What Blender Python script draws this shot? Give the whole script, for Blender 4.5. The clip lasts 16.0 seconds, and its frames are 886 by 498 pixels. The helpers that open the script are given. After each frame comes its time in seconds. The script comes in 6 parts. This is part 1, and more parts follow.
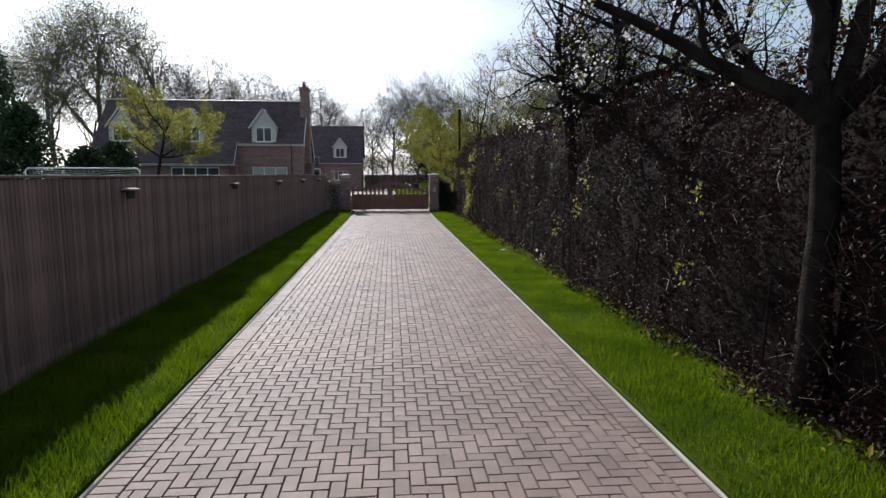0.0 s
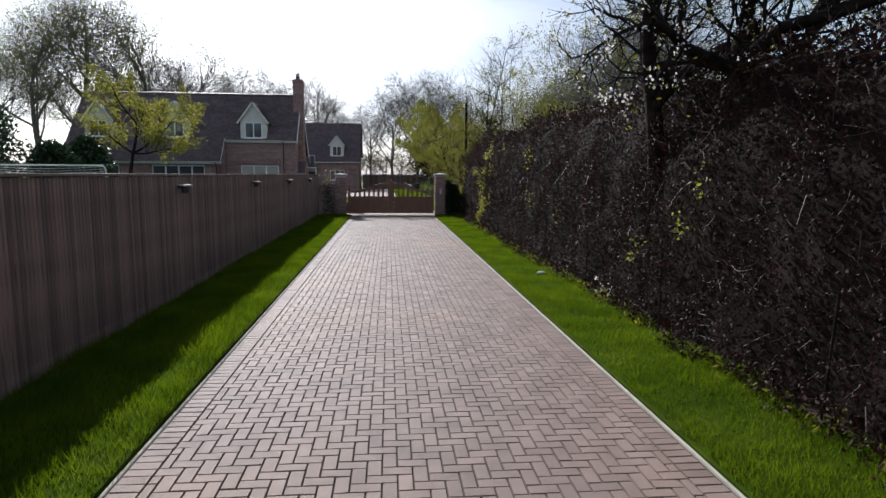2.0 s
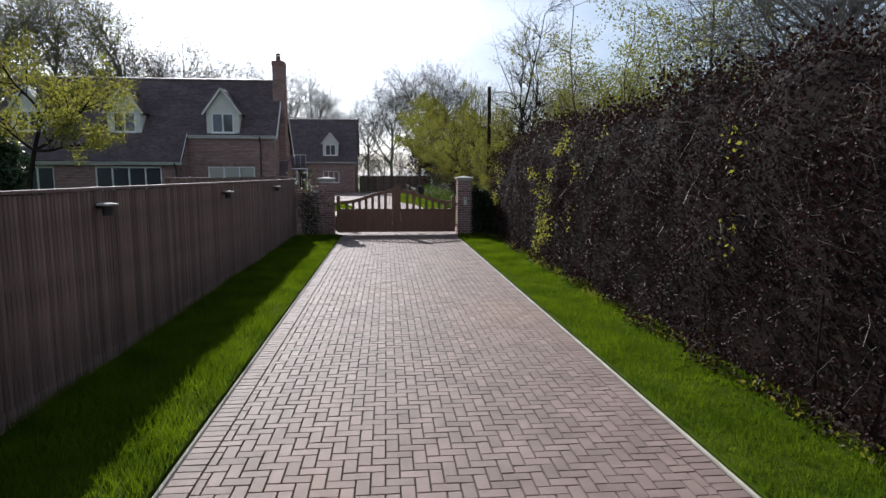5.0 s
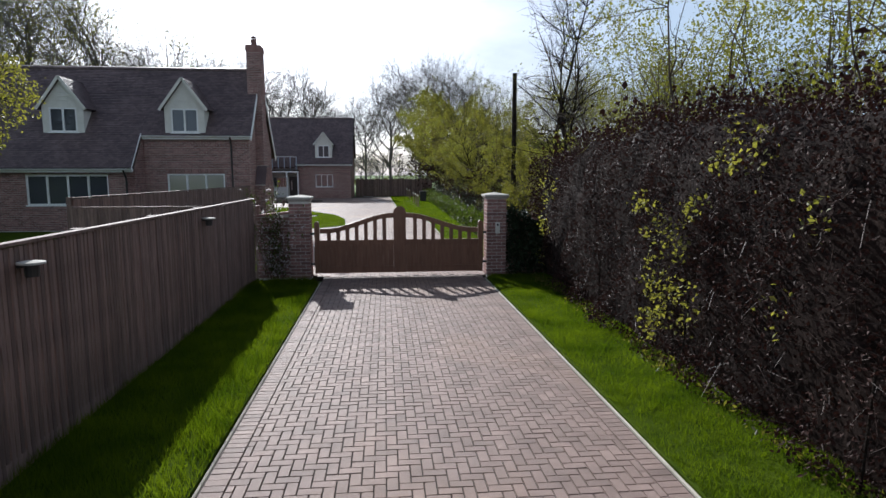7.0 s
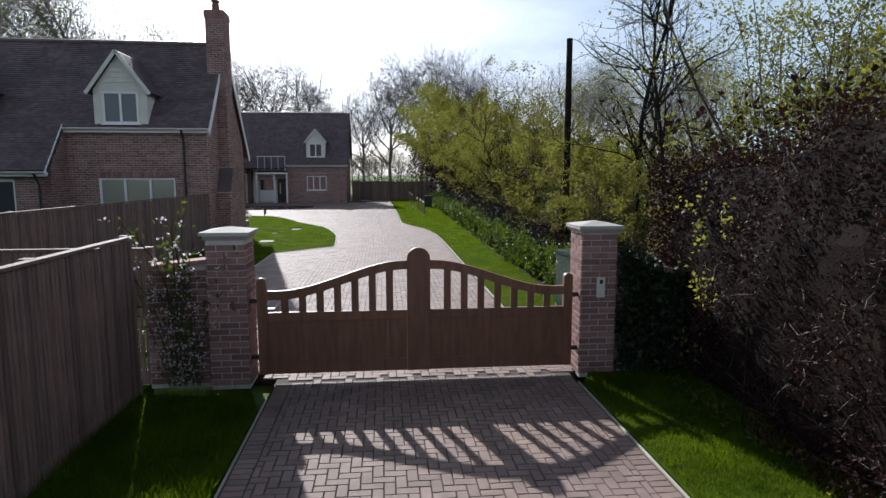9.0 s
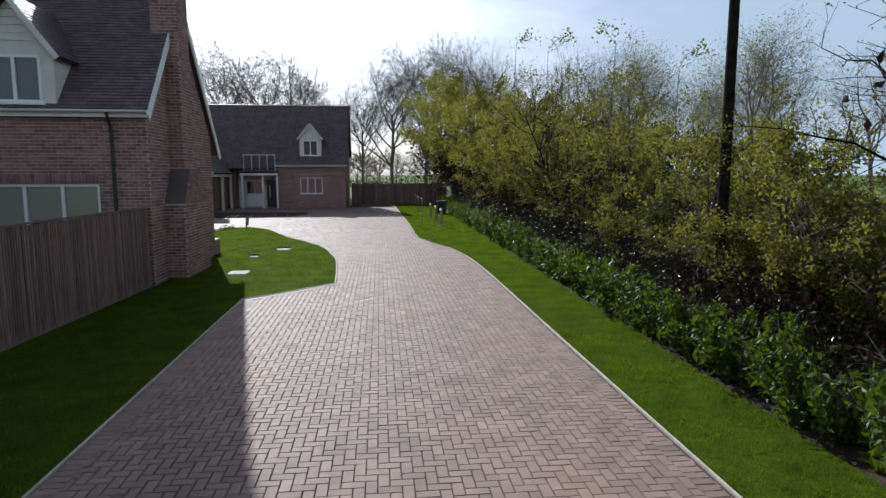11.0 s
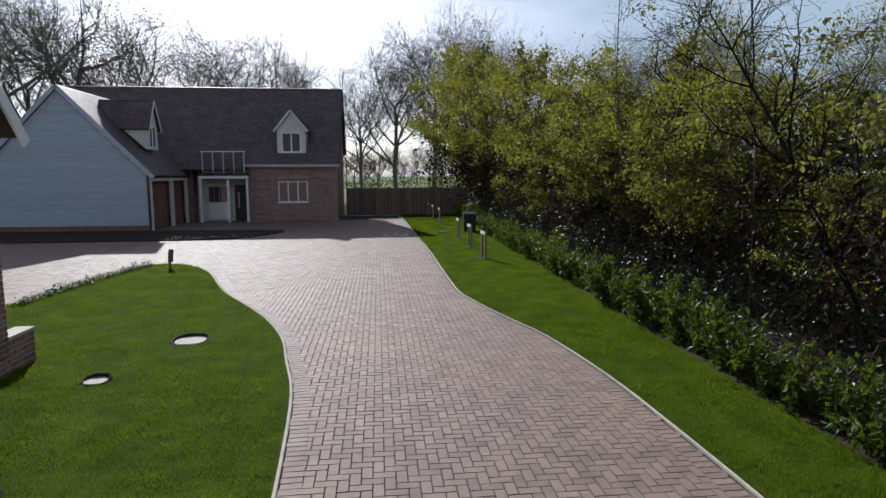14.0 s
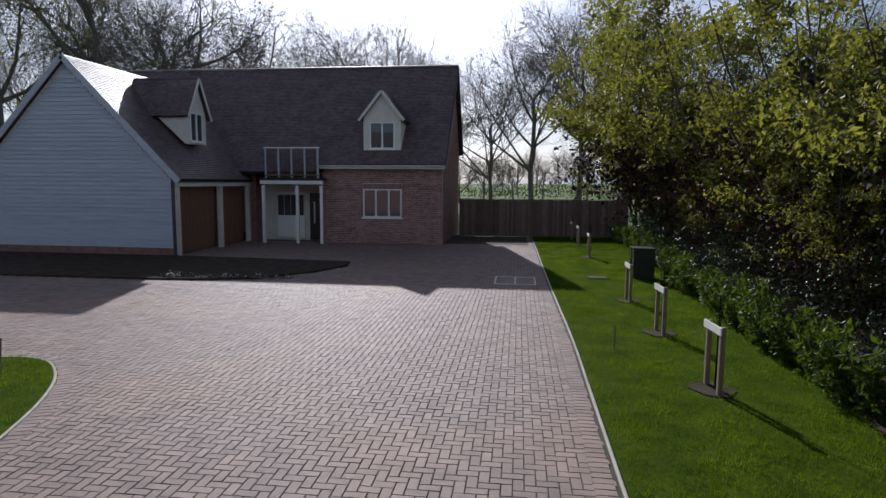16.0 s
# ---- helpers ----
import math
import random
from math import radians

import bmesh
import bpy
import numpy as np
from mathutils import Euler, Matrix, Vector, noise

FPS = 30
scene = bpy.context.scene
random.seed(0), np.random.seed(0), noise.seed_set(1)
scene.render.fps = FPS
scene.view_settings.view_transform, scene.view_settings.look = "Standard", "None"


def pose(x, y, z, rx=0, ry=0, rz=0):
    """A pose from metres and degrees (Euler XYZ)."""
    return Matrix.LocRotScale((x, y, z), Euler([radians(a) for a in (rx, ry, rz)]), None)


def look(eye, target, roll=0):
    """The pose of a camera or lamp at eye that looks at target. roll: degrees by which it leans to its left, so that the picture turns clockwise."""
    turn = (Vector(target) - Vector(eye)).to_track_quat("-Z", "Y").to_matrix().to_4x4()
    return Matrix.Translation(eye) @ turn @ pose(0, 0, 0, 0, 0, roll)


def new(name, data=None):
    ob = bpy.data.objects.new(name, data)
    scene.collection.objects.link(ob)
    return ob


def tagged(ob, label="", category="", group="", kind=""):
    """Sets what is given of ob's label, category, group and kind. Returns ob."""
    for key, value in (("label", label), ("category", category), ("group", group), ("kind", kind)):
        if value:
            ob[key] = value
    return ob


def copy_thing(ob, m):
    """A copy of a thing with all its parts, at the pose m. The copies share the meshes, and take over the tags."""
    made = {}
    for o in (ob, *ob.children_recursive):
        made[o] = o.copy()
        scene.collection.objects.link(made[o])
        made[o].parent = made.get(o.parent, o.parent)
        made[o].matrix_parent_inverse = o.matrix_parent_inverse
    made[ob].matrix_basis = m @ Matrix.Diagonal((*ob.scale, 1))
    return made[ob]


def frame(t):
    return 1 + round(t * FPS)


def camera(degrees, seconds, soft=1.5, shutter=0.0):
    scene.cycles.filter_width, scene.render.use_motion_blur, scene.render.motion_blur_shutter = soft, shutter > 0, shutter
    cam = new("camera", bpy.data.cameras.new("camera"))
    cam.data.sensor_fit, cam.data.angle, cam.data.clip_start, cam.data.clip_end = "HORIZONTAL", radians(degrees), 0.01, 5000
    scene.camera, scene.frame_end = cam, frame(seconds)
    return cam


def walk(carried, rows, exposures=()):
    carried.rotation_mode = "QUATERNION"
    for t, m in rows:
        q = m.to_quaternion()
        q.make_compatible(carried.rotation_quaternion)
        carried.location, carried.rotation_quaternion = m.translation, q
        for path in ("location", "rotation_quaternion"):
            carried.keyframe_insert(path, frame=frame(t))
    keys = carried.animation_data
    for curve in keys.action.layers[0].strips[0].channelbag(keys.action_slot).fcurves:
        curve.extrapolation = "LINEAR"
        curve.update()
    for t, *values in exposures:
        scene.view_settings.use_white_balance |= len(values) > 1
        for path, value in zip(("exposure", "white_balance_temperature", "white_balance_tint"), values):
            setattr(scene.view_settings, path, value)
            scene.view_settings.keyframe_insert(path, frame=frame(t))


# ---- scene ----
cam = camera(73.5, 16.0)
PATH = [
    (0, (-0.052, -29.629, 1.776), (0.122, -27.652, 1.529), 0.1),
    (0.5, (-0.074, -28.765, 1.817), (0.104, -26.788, 1.57), 0.4),
    (1, (-0.094, -27.973, 1.804), (0.084, -25.996, 1.557), 0.4),
    (1.5, (-0.151, -27.205, 1.805), (0.03, -25.229, 1.558), 0.5),
    (2, (-0.185, -26.457, 1.778), (-0.003, -24.481, 1.531), 0.4),
    (2.5, (-0.266, -25.563, 1.766), (-0.082, -23.586, 1.52), 0.5),
    (3, (-0.312, -24.438, 1.796), (-0.13, -22.462, 1.549), 0.2),
    (3.5, (-0.364, -23.154, 1.831), (-0.184, -21.178, 1.58), -0.2),
    (4, (-0.425, -21.81, 1.782), (-0.238, -19.834, 1.536), 0.2),
    (6.5, (-0.33, -14.685, 2.205), (-0.139, -12.71, 1.956), -0.1),
    (7, (-0.396, -13.264, 2.269), (-0.204, -11.289, 2.02), -0.1),
    (7.5, (-0.47, -11.765, 2.32), (-0.277, -9.789, 2.072), -0.1),
    (8, (-0.491, -10.166, 2.351), (-0.296, -8.191, 2.103), -0.1),
    (8.2, (-0.469, -9.518, 2.364), (-0.275, -7.543, 2.115), -0.1),
    (10.3, (-0.682, -2.781, 2.494), (-0.475, -0.808, 2.246), 0.0),
    (10.5, (-0.776, -2.125, 2.489), (-0.57, -0.151, 2.24), -0.2),
    (11, (-1.104, -0.496, 2.53), (-0.894, 1.477, 2.281), -0.0),
    (11.5, (-1.396, 1.145, 2.54), (-1.191, 3.119, 2.289), -0.3),
    (12, (-1.642, 2.686, 2.56), (-1.434, 4.659, 2.306), -0.4),
    (12.5, (-1.735, 4.424, 2.557), (-1.527, 6.397, 2.306), -0.5),
    (13, (-1.734, 6.227, 2.561), (-1.521, 8.2, 2.313), -0.2),
    (13.5, (-1.545, 8.226, 2.5), (-1.330, 10.2, 2.2586), 0.0),
    (14, (-1.367, 10.4, 2.604), (-1.152, 12.373, 2.358), -0.2),
    (14.5, (-1.14, 12.758, 2.625), (-0.966, 14.735, 2.379), -0.3),
    (15, (-0.794, 15.521, 2.609), (-0.816, 17.506, 2.367), -0.3),
    (15.5, (-0.59, 18.281, 2.584), (-0.737, 20.262, 2.351), -0.1),
    (16, (-0.548, 21.101, 2.587), (-0.798, 23.073, 2.364), 0.4),
]
walk(cam, [(t, look(eye, target, roll)) for t, eye, target, roll in PATH], exposures=((0, 0.33, 6000, 10), (4, 0.37, 5980, 10), (8, 0.49, 5960, 10), (10.5, 0.36, 5940, 9), (12.5, 0.29, 5980, 9), (13.5, 0.28, 5980, 10), (14.5, 0.03, 5960, 11), (16, -0.05, 5860, 14)))


# ---- world, sun and exposure ----
SUN_DIR = Vector((-0.575, 1.765, 1.0)).normalized()
world = bpy.data.worlds.new("world")
scene.world = world
world.use_nodes = True
wn = world.node_tree
sky = wn.nodes.new("ShaderNodeTexSky")
sky.sky_type = "NISHITA"
sky.sun_disc = False
sky.sun_elevation = radians(28.3)
sky.sun_rotation = radians(-18.0)
sky.air_density, sky.dust_density, sky.ozone_density = 1.0, 2.5, 1.0
wn.nodes["Background"].inputs[1].default_value = 0.06
pale = wn.nodes.new("ShaderNodeHueSaturation")
pale.inputs["Saturation"].default_value = 0.6
wn.links.new(sky.outputs[0], pale.inputs["Color"])
# thin broken cloud over the whole sky
wtc = wn.nodes.new("ShaderNodeTexCoord")
wmap = wn.nodes.new("ShaderNodeMapping")
wmap.inputs["Scale"].default_value = (1.0, 1.0, 3.0)
wn.links.new(wtc.outputs["Generated"], wmap.inputs[0])
cl = wn.nodes.new("ShaderNodeTexNoise")
cl.inputs["Scale"].default_value, cl.inputs["Detail"].default_value, cl.inputs["Roughness"].default_value = 2.4, 7, 0.55
wn.links.new(wmap.outputs[0], cl.inputs["Vector"])
cr = wn.nodes.new("ShaderNodeMapRange")
cr.inputs[1].default_value, cr.inputs[2].default_value, cr.inputs[3].default_value, cr.inputs[4].default_value = 0.40, 0.63, 0.0, 0.85
wn.links.new(cl.outputs[0], cr.inputs[0])
# cloud and haze thin out towards a clear zenith
wsep = wn.nodes.new("ShaderNodeSeparateXYZ")
wn.links.new(wtc.outputs["Generated"], wsep.inputs[0])
low = wn.nodes.new("ShaderNodeMapRange")
low.inputs[1].default_value, low.inputs[2].default_value, low.inputs[3].default_value, low.inputs[4].default_value = 0.5, 0.78, 1.0, 0.0
wn.links.new(wsep.outputs[2], low.inputs[0])
cover = wn.nodes.new("ShaderNodeMath")
cover.operation = "MULTIPLY"
wn.links.new(cr.outputs[0], cover.inputs[0])
wn.links.new(low.outputs[0], cover.inputs[1])
cm = wn.nodes.new("ShaderNodeMix")
cm.data_type = "RGBA"
wn.links.new(cover.outputs[0], cm.inputs[0])
cool = wn.nodes.new("ShaderNodeMix")
cool.data_type, cool.blend_type = "RGBA", "MULTIPLY"
cool.inputs[0].default_value = 1.0
cool.inputs[7].default_value = (0.86, 0.96, 1.14, 1)
wn.links.new(pale.outputs[0], cool.inputs[6])
haze = wn.nodes.new("ShaderNodeMix")
haze.data_type, haze.blend_type = "RGBA", "LIGHTEN"
wn.links.new(low.outputs[0], haze.inputs[0])
haze.inputs[7].default_value = (6.4, 7.9, 9.4, 1)
wn.links.new(cool.outputs[2], haze.inputs[6])
wn.links.new(haze.outputs[2], cm.inputs[6])
lit = wn.nodes.new("ShaderNodeMix")
lit.data_type, lit.blend_type = "RGBA", "MULTIPLY"
lit.inputs[0].default_value = 1.0
lit.inputs[7].default_value = (1.6, 1.53, 1.46, 1)
wn.links.new(cool.outputs[2], lit.inputs[6])
white = wn.nodes.new("ShaderNodeMix")
white.data_type, white.blend_type = "RGBA", "LIGHTEN"
white.inputs[0].default_value = 1.0
white.inputs[7].default_value = (7.4, 8.0, 8.8, 1)
wn.links.new(lit.outputs[2], white.inputs[6])
wn.links.new(white.outputs[2], cm.inputs[7])
wn.links.new(cm.outputs[2], wn.nodes["Background"].inputs[0])
sun_data = bpy.data.lights.new("sun", "SUN")
sun_data.energy, sun_data.angle, sun_data.color = 5.0, radians(0.6), (1.0, 0.96, 0.89)
sun = new("sun", sun_data)
sun.matrix_world = look(SUN_DIR * 60, (0, 0, 0))
scene.view_settings.exposure = 0.0


# ---- materials ----
def surface(name, c1, c2, scale=8.0, rough=0.7, bump=0.2, fine=60.0, island=0.0, obj=0.0, metal=0.0, spec=0.4, dirt=None, stretch=(1, 1, 1), gloss_var=0.1):
    m = bpy.data.materials.new(name)
    m.use_nodes = True
    n, l = m.node_tree.nodes, m.node_tree.links
    b = n["Principled BSDF"]
    tc = n.new("ShaderNodeTexCoord")
    mp = n.new("ShaderNodeMapping")
    mp.inputs["Scale"].default_value = stretch
    l.new(tc.outputs["Object"], mp.inputs[0])
    n1, n2 = n.new("ShaderNodeTexNoise"), n.new("ShaderNodeTexNoise")
    n1.inputs["Scale"].default_value, n1.inputs["Detail"].default_value = scale, 5
    n2.inputs["Scale"].default_value, n2.inputs["Detail"].default_value = fine, 3
    l.new(mp.outputs[0], n1.inputs["Vector"])
    l.new(mp.outputs[0], n2.inputs["Vector"])
    mix = n.new("ShaderNodeMix")
    mix.data_type = "RGBA"
    mix.inputs[6].default_value, mix.inputs[7].default_value = (*c1, 1), (*c2, 1)
    ramp = n.new("ShaderNodeMapRange")
    ramp.inputs[1].default_value, ramp.inputs[2].default_value = 0.32, 0.68
    l.new(n1.outputs[0], ramp.inputs[0])
    l.new(ramp.outputs[0], mix.inputs[0])
    col = mix.outputs[2]
    if dirt:
        n3 = n.new("ShaderNodeTexNoise")
        n3.inputs["Scale"].default_value, n3.inputs["Detail"].default_value = dirt[1], 6
        l.new(tc.outputs["Object"], n3.inputs["Vector"])
        r3 = n.new("ShaderNodeMapRange")
        r3.inputs[1].default_value, r3.inputs[2].default_value, r3.inputs[4].default_value = 0.5, 0.75, dirt[2]
        l.new(n3.outputs[0], r3.inputs[0])
        m3 = n.new("ShaderNodeMix")
        m3.data_type = "RGBA"
        l.new(r3.outputs[0], m3.inputs[0])
        l.new(col, m3.inputs[6])
        m3.inputs[7].default_value = (*dirt[0], 1)
        col = m3.outputs[2]
    hsv = n.new("ShaderNodeHueSaturation")
    l.new(col, hsv.inputs["Color"])
    fm = n.new("ShaderNodeMapRange")
    fm.inputs[3].default_value, fm.inputs[4].default_value = 0.82, 1.18
    l.new(n2.outputs[0], fm.inputs[0])
    val = fm.outputs[0]
    if island or obj:
        src = n.new("ShaderNodeNewGeometry").outputs["Random Per Island"] if island else n.new("ShaderNodeObjectInfo").outputs["Random"]
        a = island or obj
        rm = n.new("ShaderNodeMapRange")
        rm.inputs[3].default_value, rm.inputs[4].default_value = 1 - a, 1 + a
        l.new(src, rm.inputs[0])
        mu = n.new("ShaderNodeMath")
        mu.operation = "MULTIPLY"
        l.new(val, mu.inputs[0])
        l.new(rm.outputs[0], mu.inputs[1])
        val = mu.outputs[0]
    l.new(val, hsv.inputs["Value"])
    l.new(hsv.outputs[0], b.inputs["Base Color"])
    rr = n.new("ShaderNodeMapRange")
    rr.inputs[3].default_value, rr.inputs[4].default_value = max(0, rough - gloss_var), min(1, rough + gloss_var)
    l.new(n2.outputs[0], rr.inputs[0])
    l.new(rr.outputs[0], b.inputs["Roughness"])
    b.inputs["Metallic"].default_value = metal
    b.inputs["Specular IOR Level"].default_value = spec
    if bump:
        bp = n.new("ShaderNodeBump")
        bp.inputs["Strength"].default_value, bp.inputs["Distance"].default_value = bump, 0.01
        l.new(n2.outputs[0], bp.inputs["Height"])
        l.new(bp.outputs[0], b.inputs["Normal"])
    return m


def leafy(name, c1, c2, rough=0.5, through_light=0.45, spec=0.4, tint=(1, 1, 1), patch=0.6, size=0.9):
    """Leaves and blades: colour by island, light passes partly through."""
    m = bpy.data.materials.new(name)
    m.use_nodes = True
    n, l = m.node_tree.nodes, m.node_tree.links
    b, out = n["Principled BSDF"], n["Material Output"]
    g = n.new("ShaderNodeNewGeometry")
    tc = n.new("ShaderNodeTexCoord")
    n1 = n.new("ShaderNodeTexNoise")
    n1.inputs["Scale"].default_value = size
    l.new(tc.outputs["Object"], n1.inputs["Vector"])
    ad = n.new("ShaderNodeMath")
    ad.operation = "MULTIPLY_ADD"
    ad.inputs[1].default_value, ad.inputs[2].default_value = 0.6, -0.1 - 0.5 * (patch - 0.6)
    l.new(g.outputs["Random Per Island"], ad.inputs[0])
    a2 = n.new("ShaderNodeMath")
    a2.operation = "ADD"
    a2.use_clamp = True
    mu = n.new("ShaderNodeMath")
    mu.operation = "MULTIPLY"
    mu.inputs[1].default_value = patch
    l.new(n1.outputs[0], mu.inputs[0])
    l.new(ad.outputs[0], a2.inputs[0])
    l.new(mu.outputs[0], a2.inputs[1])
    mix = n.new("ShaderNodeMix")
    mix.data_type = "RGBA"
    mix.inputs[6].default_value, mix.inputs[7].default_value = (*c1, 1), (*c2, 1)
    l.new(a2.outputs[0], mix.inputs[0])
    l.new(mix.outputs[2], b.inputs["Base Color"])
    b.inputs["Roughness"].default_value = rough
    b.inputs["Specular IOR Level"].default_value = spec
    if through_light:
        tr = n.new("ShaderNodeBsdfTranslucent")
        tm = n.new("ShaderNodeMix")
        tm.data_type, tm.blend_type = "RGBA", "MULTIPLY"
        tm.inputs[0].default_value = 1.0
        tm.inputs[7].default_value = (*tint, 1)
        l.new(mix.outputs[2], tm.inputs[6])
        l.new(tm.outputs[2], tr.inputs[0])
        ms = n.new("ShaderNodeMixShader")
        ms.inputs[0].default_value = through_light
        l.new(b.outputs[0], ms.inputs[1])
        l.new(tr.outputs[0], ms.inputs[2])
        l.new(ms.outputs[0], out.inputs[0])
    return m


def glass_mat(name, tint, rough=0.03):
    m = bpy.data.materials.new(name)
    m.use_nodes = True
    b = m.node_tree.nodes["Principled BSDF"]
    b.inputs["Base Color"].default_value = (*tint, 1)
    b.inputs["Roughness"].default_value = rough
    b.inputs["Specular IOR Level"].default_value = 0.8
    return m


PAVER = surface("paver", (0.185, 0.131, 0.113), (0.26, 0.186, 0.16), 3.0, 0.68, 0.6, 120, island=0.13, spec=0.28, dirt=((0.33, 0.21, 0.14), 0.35, 0.5))
PAVER_OB = surface("paver_piece", (0.185, 0.131, 0.113), (0.26, 0.186, 0.16), 3.0, 0.68, 0.6, 120, obj=0.13, spec=0.28)
SAND = surface("joint_sand", (0.04, 0.031, 0.026), (0.07, 0.055, 0.045), 20, 0.95, 0.3, 150)
EDGING = surface("edging_concrete", (0.36, 0.33, 0.27), (0.5, 0.46, 0.38), 6, 0.9, 0.4, 80, dirt=((0.2, 0.2, 0.12), 1.5, 0.6))
TURF = surface("turf", (0.03, 0.052, 0.004), (0.06, 0.088, 0.007), 3.0, 0.95, 0.8, 90, spec=0.02)
SOIL = surface("soil", (0.03, 0.022, 0.017), (0.06, 0.044, 0.032), 3.0, 0.95, 0.8, 40, spec=0.1)
FIELD = surface("field", (0.06, 0.11, 0.022), (0.10, 0.14, 0.035), 0.05, 0.95, 0.4, 4, spec=0.1)
GRASS = leafy("grass_blade", (0.038, 0.066, 0.005), (0.112, 0.148, 0.01), 0.8, 0.62, 0.05, (1.25, 1.35, 0.45), 2.2, 1.6)
FENCE_WOOD = surface("fence_wood", (0.13, 0.083, 0.07), (0.22, 0.145, 0.125), 5, 0.75, 0.3, 70, island=0.34, stretch=(6, 6, 0.6))
FENCE_PIECE = surface("fence_slat_wood", (0.13, 0.083, 0.07), (0.22, 0.145, 0.125), 5, 0.75, 0.3, 70, obj=0.34, stretch=(6, 6, 0.6))
GATE_WOOD = surface("gate_wood", (0.15, 0.07, 0.042), (0.21, 0.105, 0.066), 4, 0.45, 0.15, 60, obj=0.08, stretch=(5, 5, 0.7), spec=0.4)
BRICK = surface("brick", (0.2, 0.112, 0.1), (0.31, 0.178, 0.158), 5, 0.85, 0.4, 60, island=0.3, spec=0.25)
BRICK_OB = surface("brick_piece", (0.2, 0.112, 0.1), (0.31, 0.178, 0.158), 5, 0.85, 0.4, 60, obj=0.3, spec=0.25)
MORTAR = surface("mortar", (0.46, 0.43, 0.39), (0.56, 0.53, 0.48), 10, 0.95, 0.3, 100, spec=0.2)
STONE_CAP = surface("cast_stone", (0.38, 0.36, 0.325), (0.49, 0.465, 0.42), 4, 0.85, 0.3, 70, dirt=((0.3, 0.28, 0.22), 1.2, 0.4))
TILE = surface("roof_tile", (0.10, 0.072, 0.072), (0.15, 0.108, 0.108), 1.5, 0.55, 0.25, 40, island=0.25, spec=0.45)
UNDERLAY = surface("roof_deck", (0.05, 0.035, 0.03), (0.06, 0.045, 0.04), 2, 0.9, 0.1)
WHITE = surface("white_paint", (0.74, 0.74, 0.72), (0.8, 0.8, 0.78), 3, 0.45, 0.05, 40)
CREAM = surface("cream_render", (0.6, 0.58, 0.52), (0.68, 0.66, 0.6), 3, 0.8, 0.2, 60)
BOARD = surface("pale_grey_board", (0.32, 0.37, 0.43), (0.40, 0.45, 0.51), 2, 0.6, 0.15, 50, stretch=(0.5, 1, 6), obj=0.05)
BLACK_METAL = surface("black_metal", (0.02, 0.02, 0.02), (0.03, 0.03, 0.03), 5, 0.4, 0.05, spec=0.5)
STEEL = surface("steel", (0.5, 0.5, 0.5), (0.6, 0.6, 0.6), 5, 0.3, 0.05, metal=1.0)
GREEN_METAL = surface("green_painted_steel", (0.004, 0.034, 0.02), (0.006, 0.046, 0.027), 2, 0.28, 0.08, 40, spec=0.5, dirt=((0.02, 0.055, 0.035), 2.0, 0.5))
GLASS = glass_mat("window_glass", (0.06, 0.065, 0.075))
BLIND = glass_mat("glass_over_cream_blind", (0.3, 0.28, 0.23), 0.08)
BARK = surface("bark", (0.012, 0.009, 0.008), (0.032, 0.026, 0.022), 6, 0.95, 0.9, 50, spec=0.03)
# grey bark, paled beyond BARK to put distance haze into its colour
BARK_FAR_HAZED = surface("bark_far_hazed", (0.12, 0.107, 0.098), (0.19, 0.17, 0.157), 3, 0.95, 0.3, 30, spec=0.15)
# dry leaf brown taken towards black; it carries hedge and shrub shade
SHADED_DRY_LEAF = leafy("shaded_dry_leaf", (0.014, 0.0065, 0.0055), (0.05, 0.021, 0.016), 0.62, 0.18, 0.12)
LAUREL = leafy("laurel_leaf", (0.025, 0.05, 0.01), (0.095, 0.14, 0.02), 0.5, 0.42, 0.25, (1.35, 1.25, 0.4))
SPRING_LEAF = leafy("spring_leaf", (0.12, 0.13, 0.04), (0.25, 0.24, 0.08), 0.5, 0.6, 0.25, (1.35, 1.3, 0.55))
GREEN_LEAF = leafy("thicket_leaf", (0.045, 0.052, 0.018), (0.17, 0.166, 0.045), 0.5, 0.62, 0.3, (1.4, 1.35, 0.55))
WILLOW_LEAF = leafy("young_thicket_leaf", (0.07, 0.084, 0.024), (0.195, 0.198, 0.054), 0.5, 0.64, 0.3, (1.45, 1.38, 0.55))
HEDGE_TWIG = surface("hedge_twig", (0.03, 0.019, 0.016), (0.075, 0.049, 0.041), 4, 0.6, 0.0, island=0.5, spec=0.3)
DARK_LEAF = leafy("evergreen_leaf", (0.015, 0.035, 0.012), (0.04, 0.07, 0.02), 0.4, 0.15, 0.4)
# near-black leaf colour holds the shade beside the right gate pillar
IVY_SHADE_LEAF = leafy("ivy_shade_leaf", (0.01, 0.018, 0.009), (0.024, 0.038, 0.015), 0.5, 0.08, 0.25)
GLOSSY_LEAF = leafy("bramble_leaf", (0.018, 0.03, 0.013), (0.042, 0.06, 0.022), 0.42, 0.15, 0.35)
OLIVE_LEAF = leafy("olive_leaf", (0.025, 0.032, 0.011), (0.085, 0.09, 0.024), 0.5, 0.48, 0.3, (1.3, 1.3, 0.5))
# near black: shade inside the beech hedge, put into the core's colour
SHADE_CORE = surface("hedge_shade_core", (0.009, 0.006, 0.0055), (0.02, 0.013, 0.011), 3.0, 0.95, 0.8, 40, spec=0.05)
BLOSSOM = leafy("blossom", (0.6, 0.55, 0.55), (0.8, 0.76, 0.76), 0.6, 0.5, 0.2)
TWIG = surface("twig", (0.06, 0.045, 0.035), (0.11, 0.085, 0.065), 4, 0.9, 0.0, island=0.3, spec=0.2)
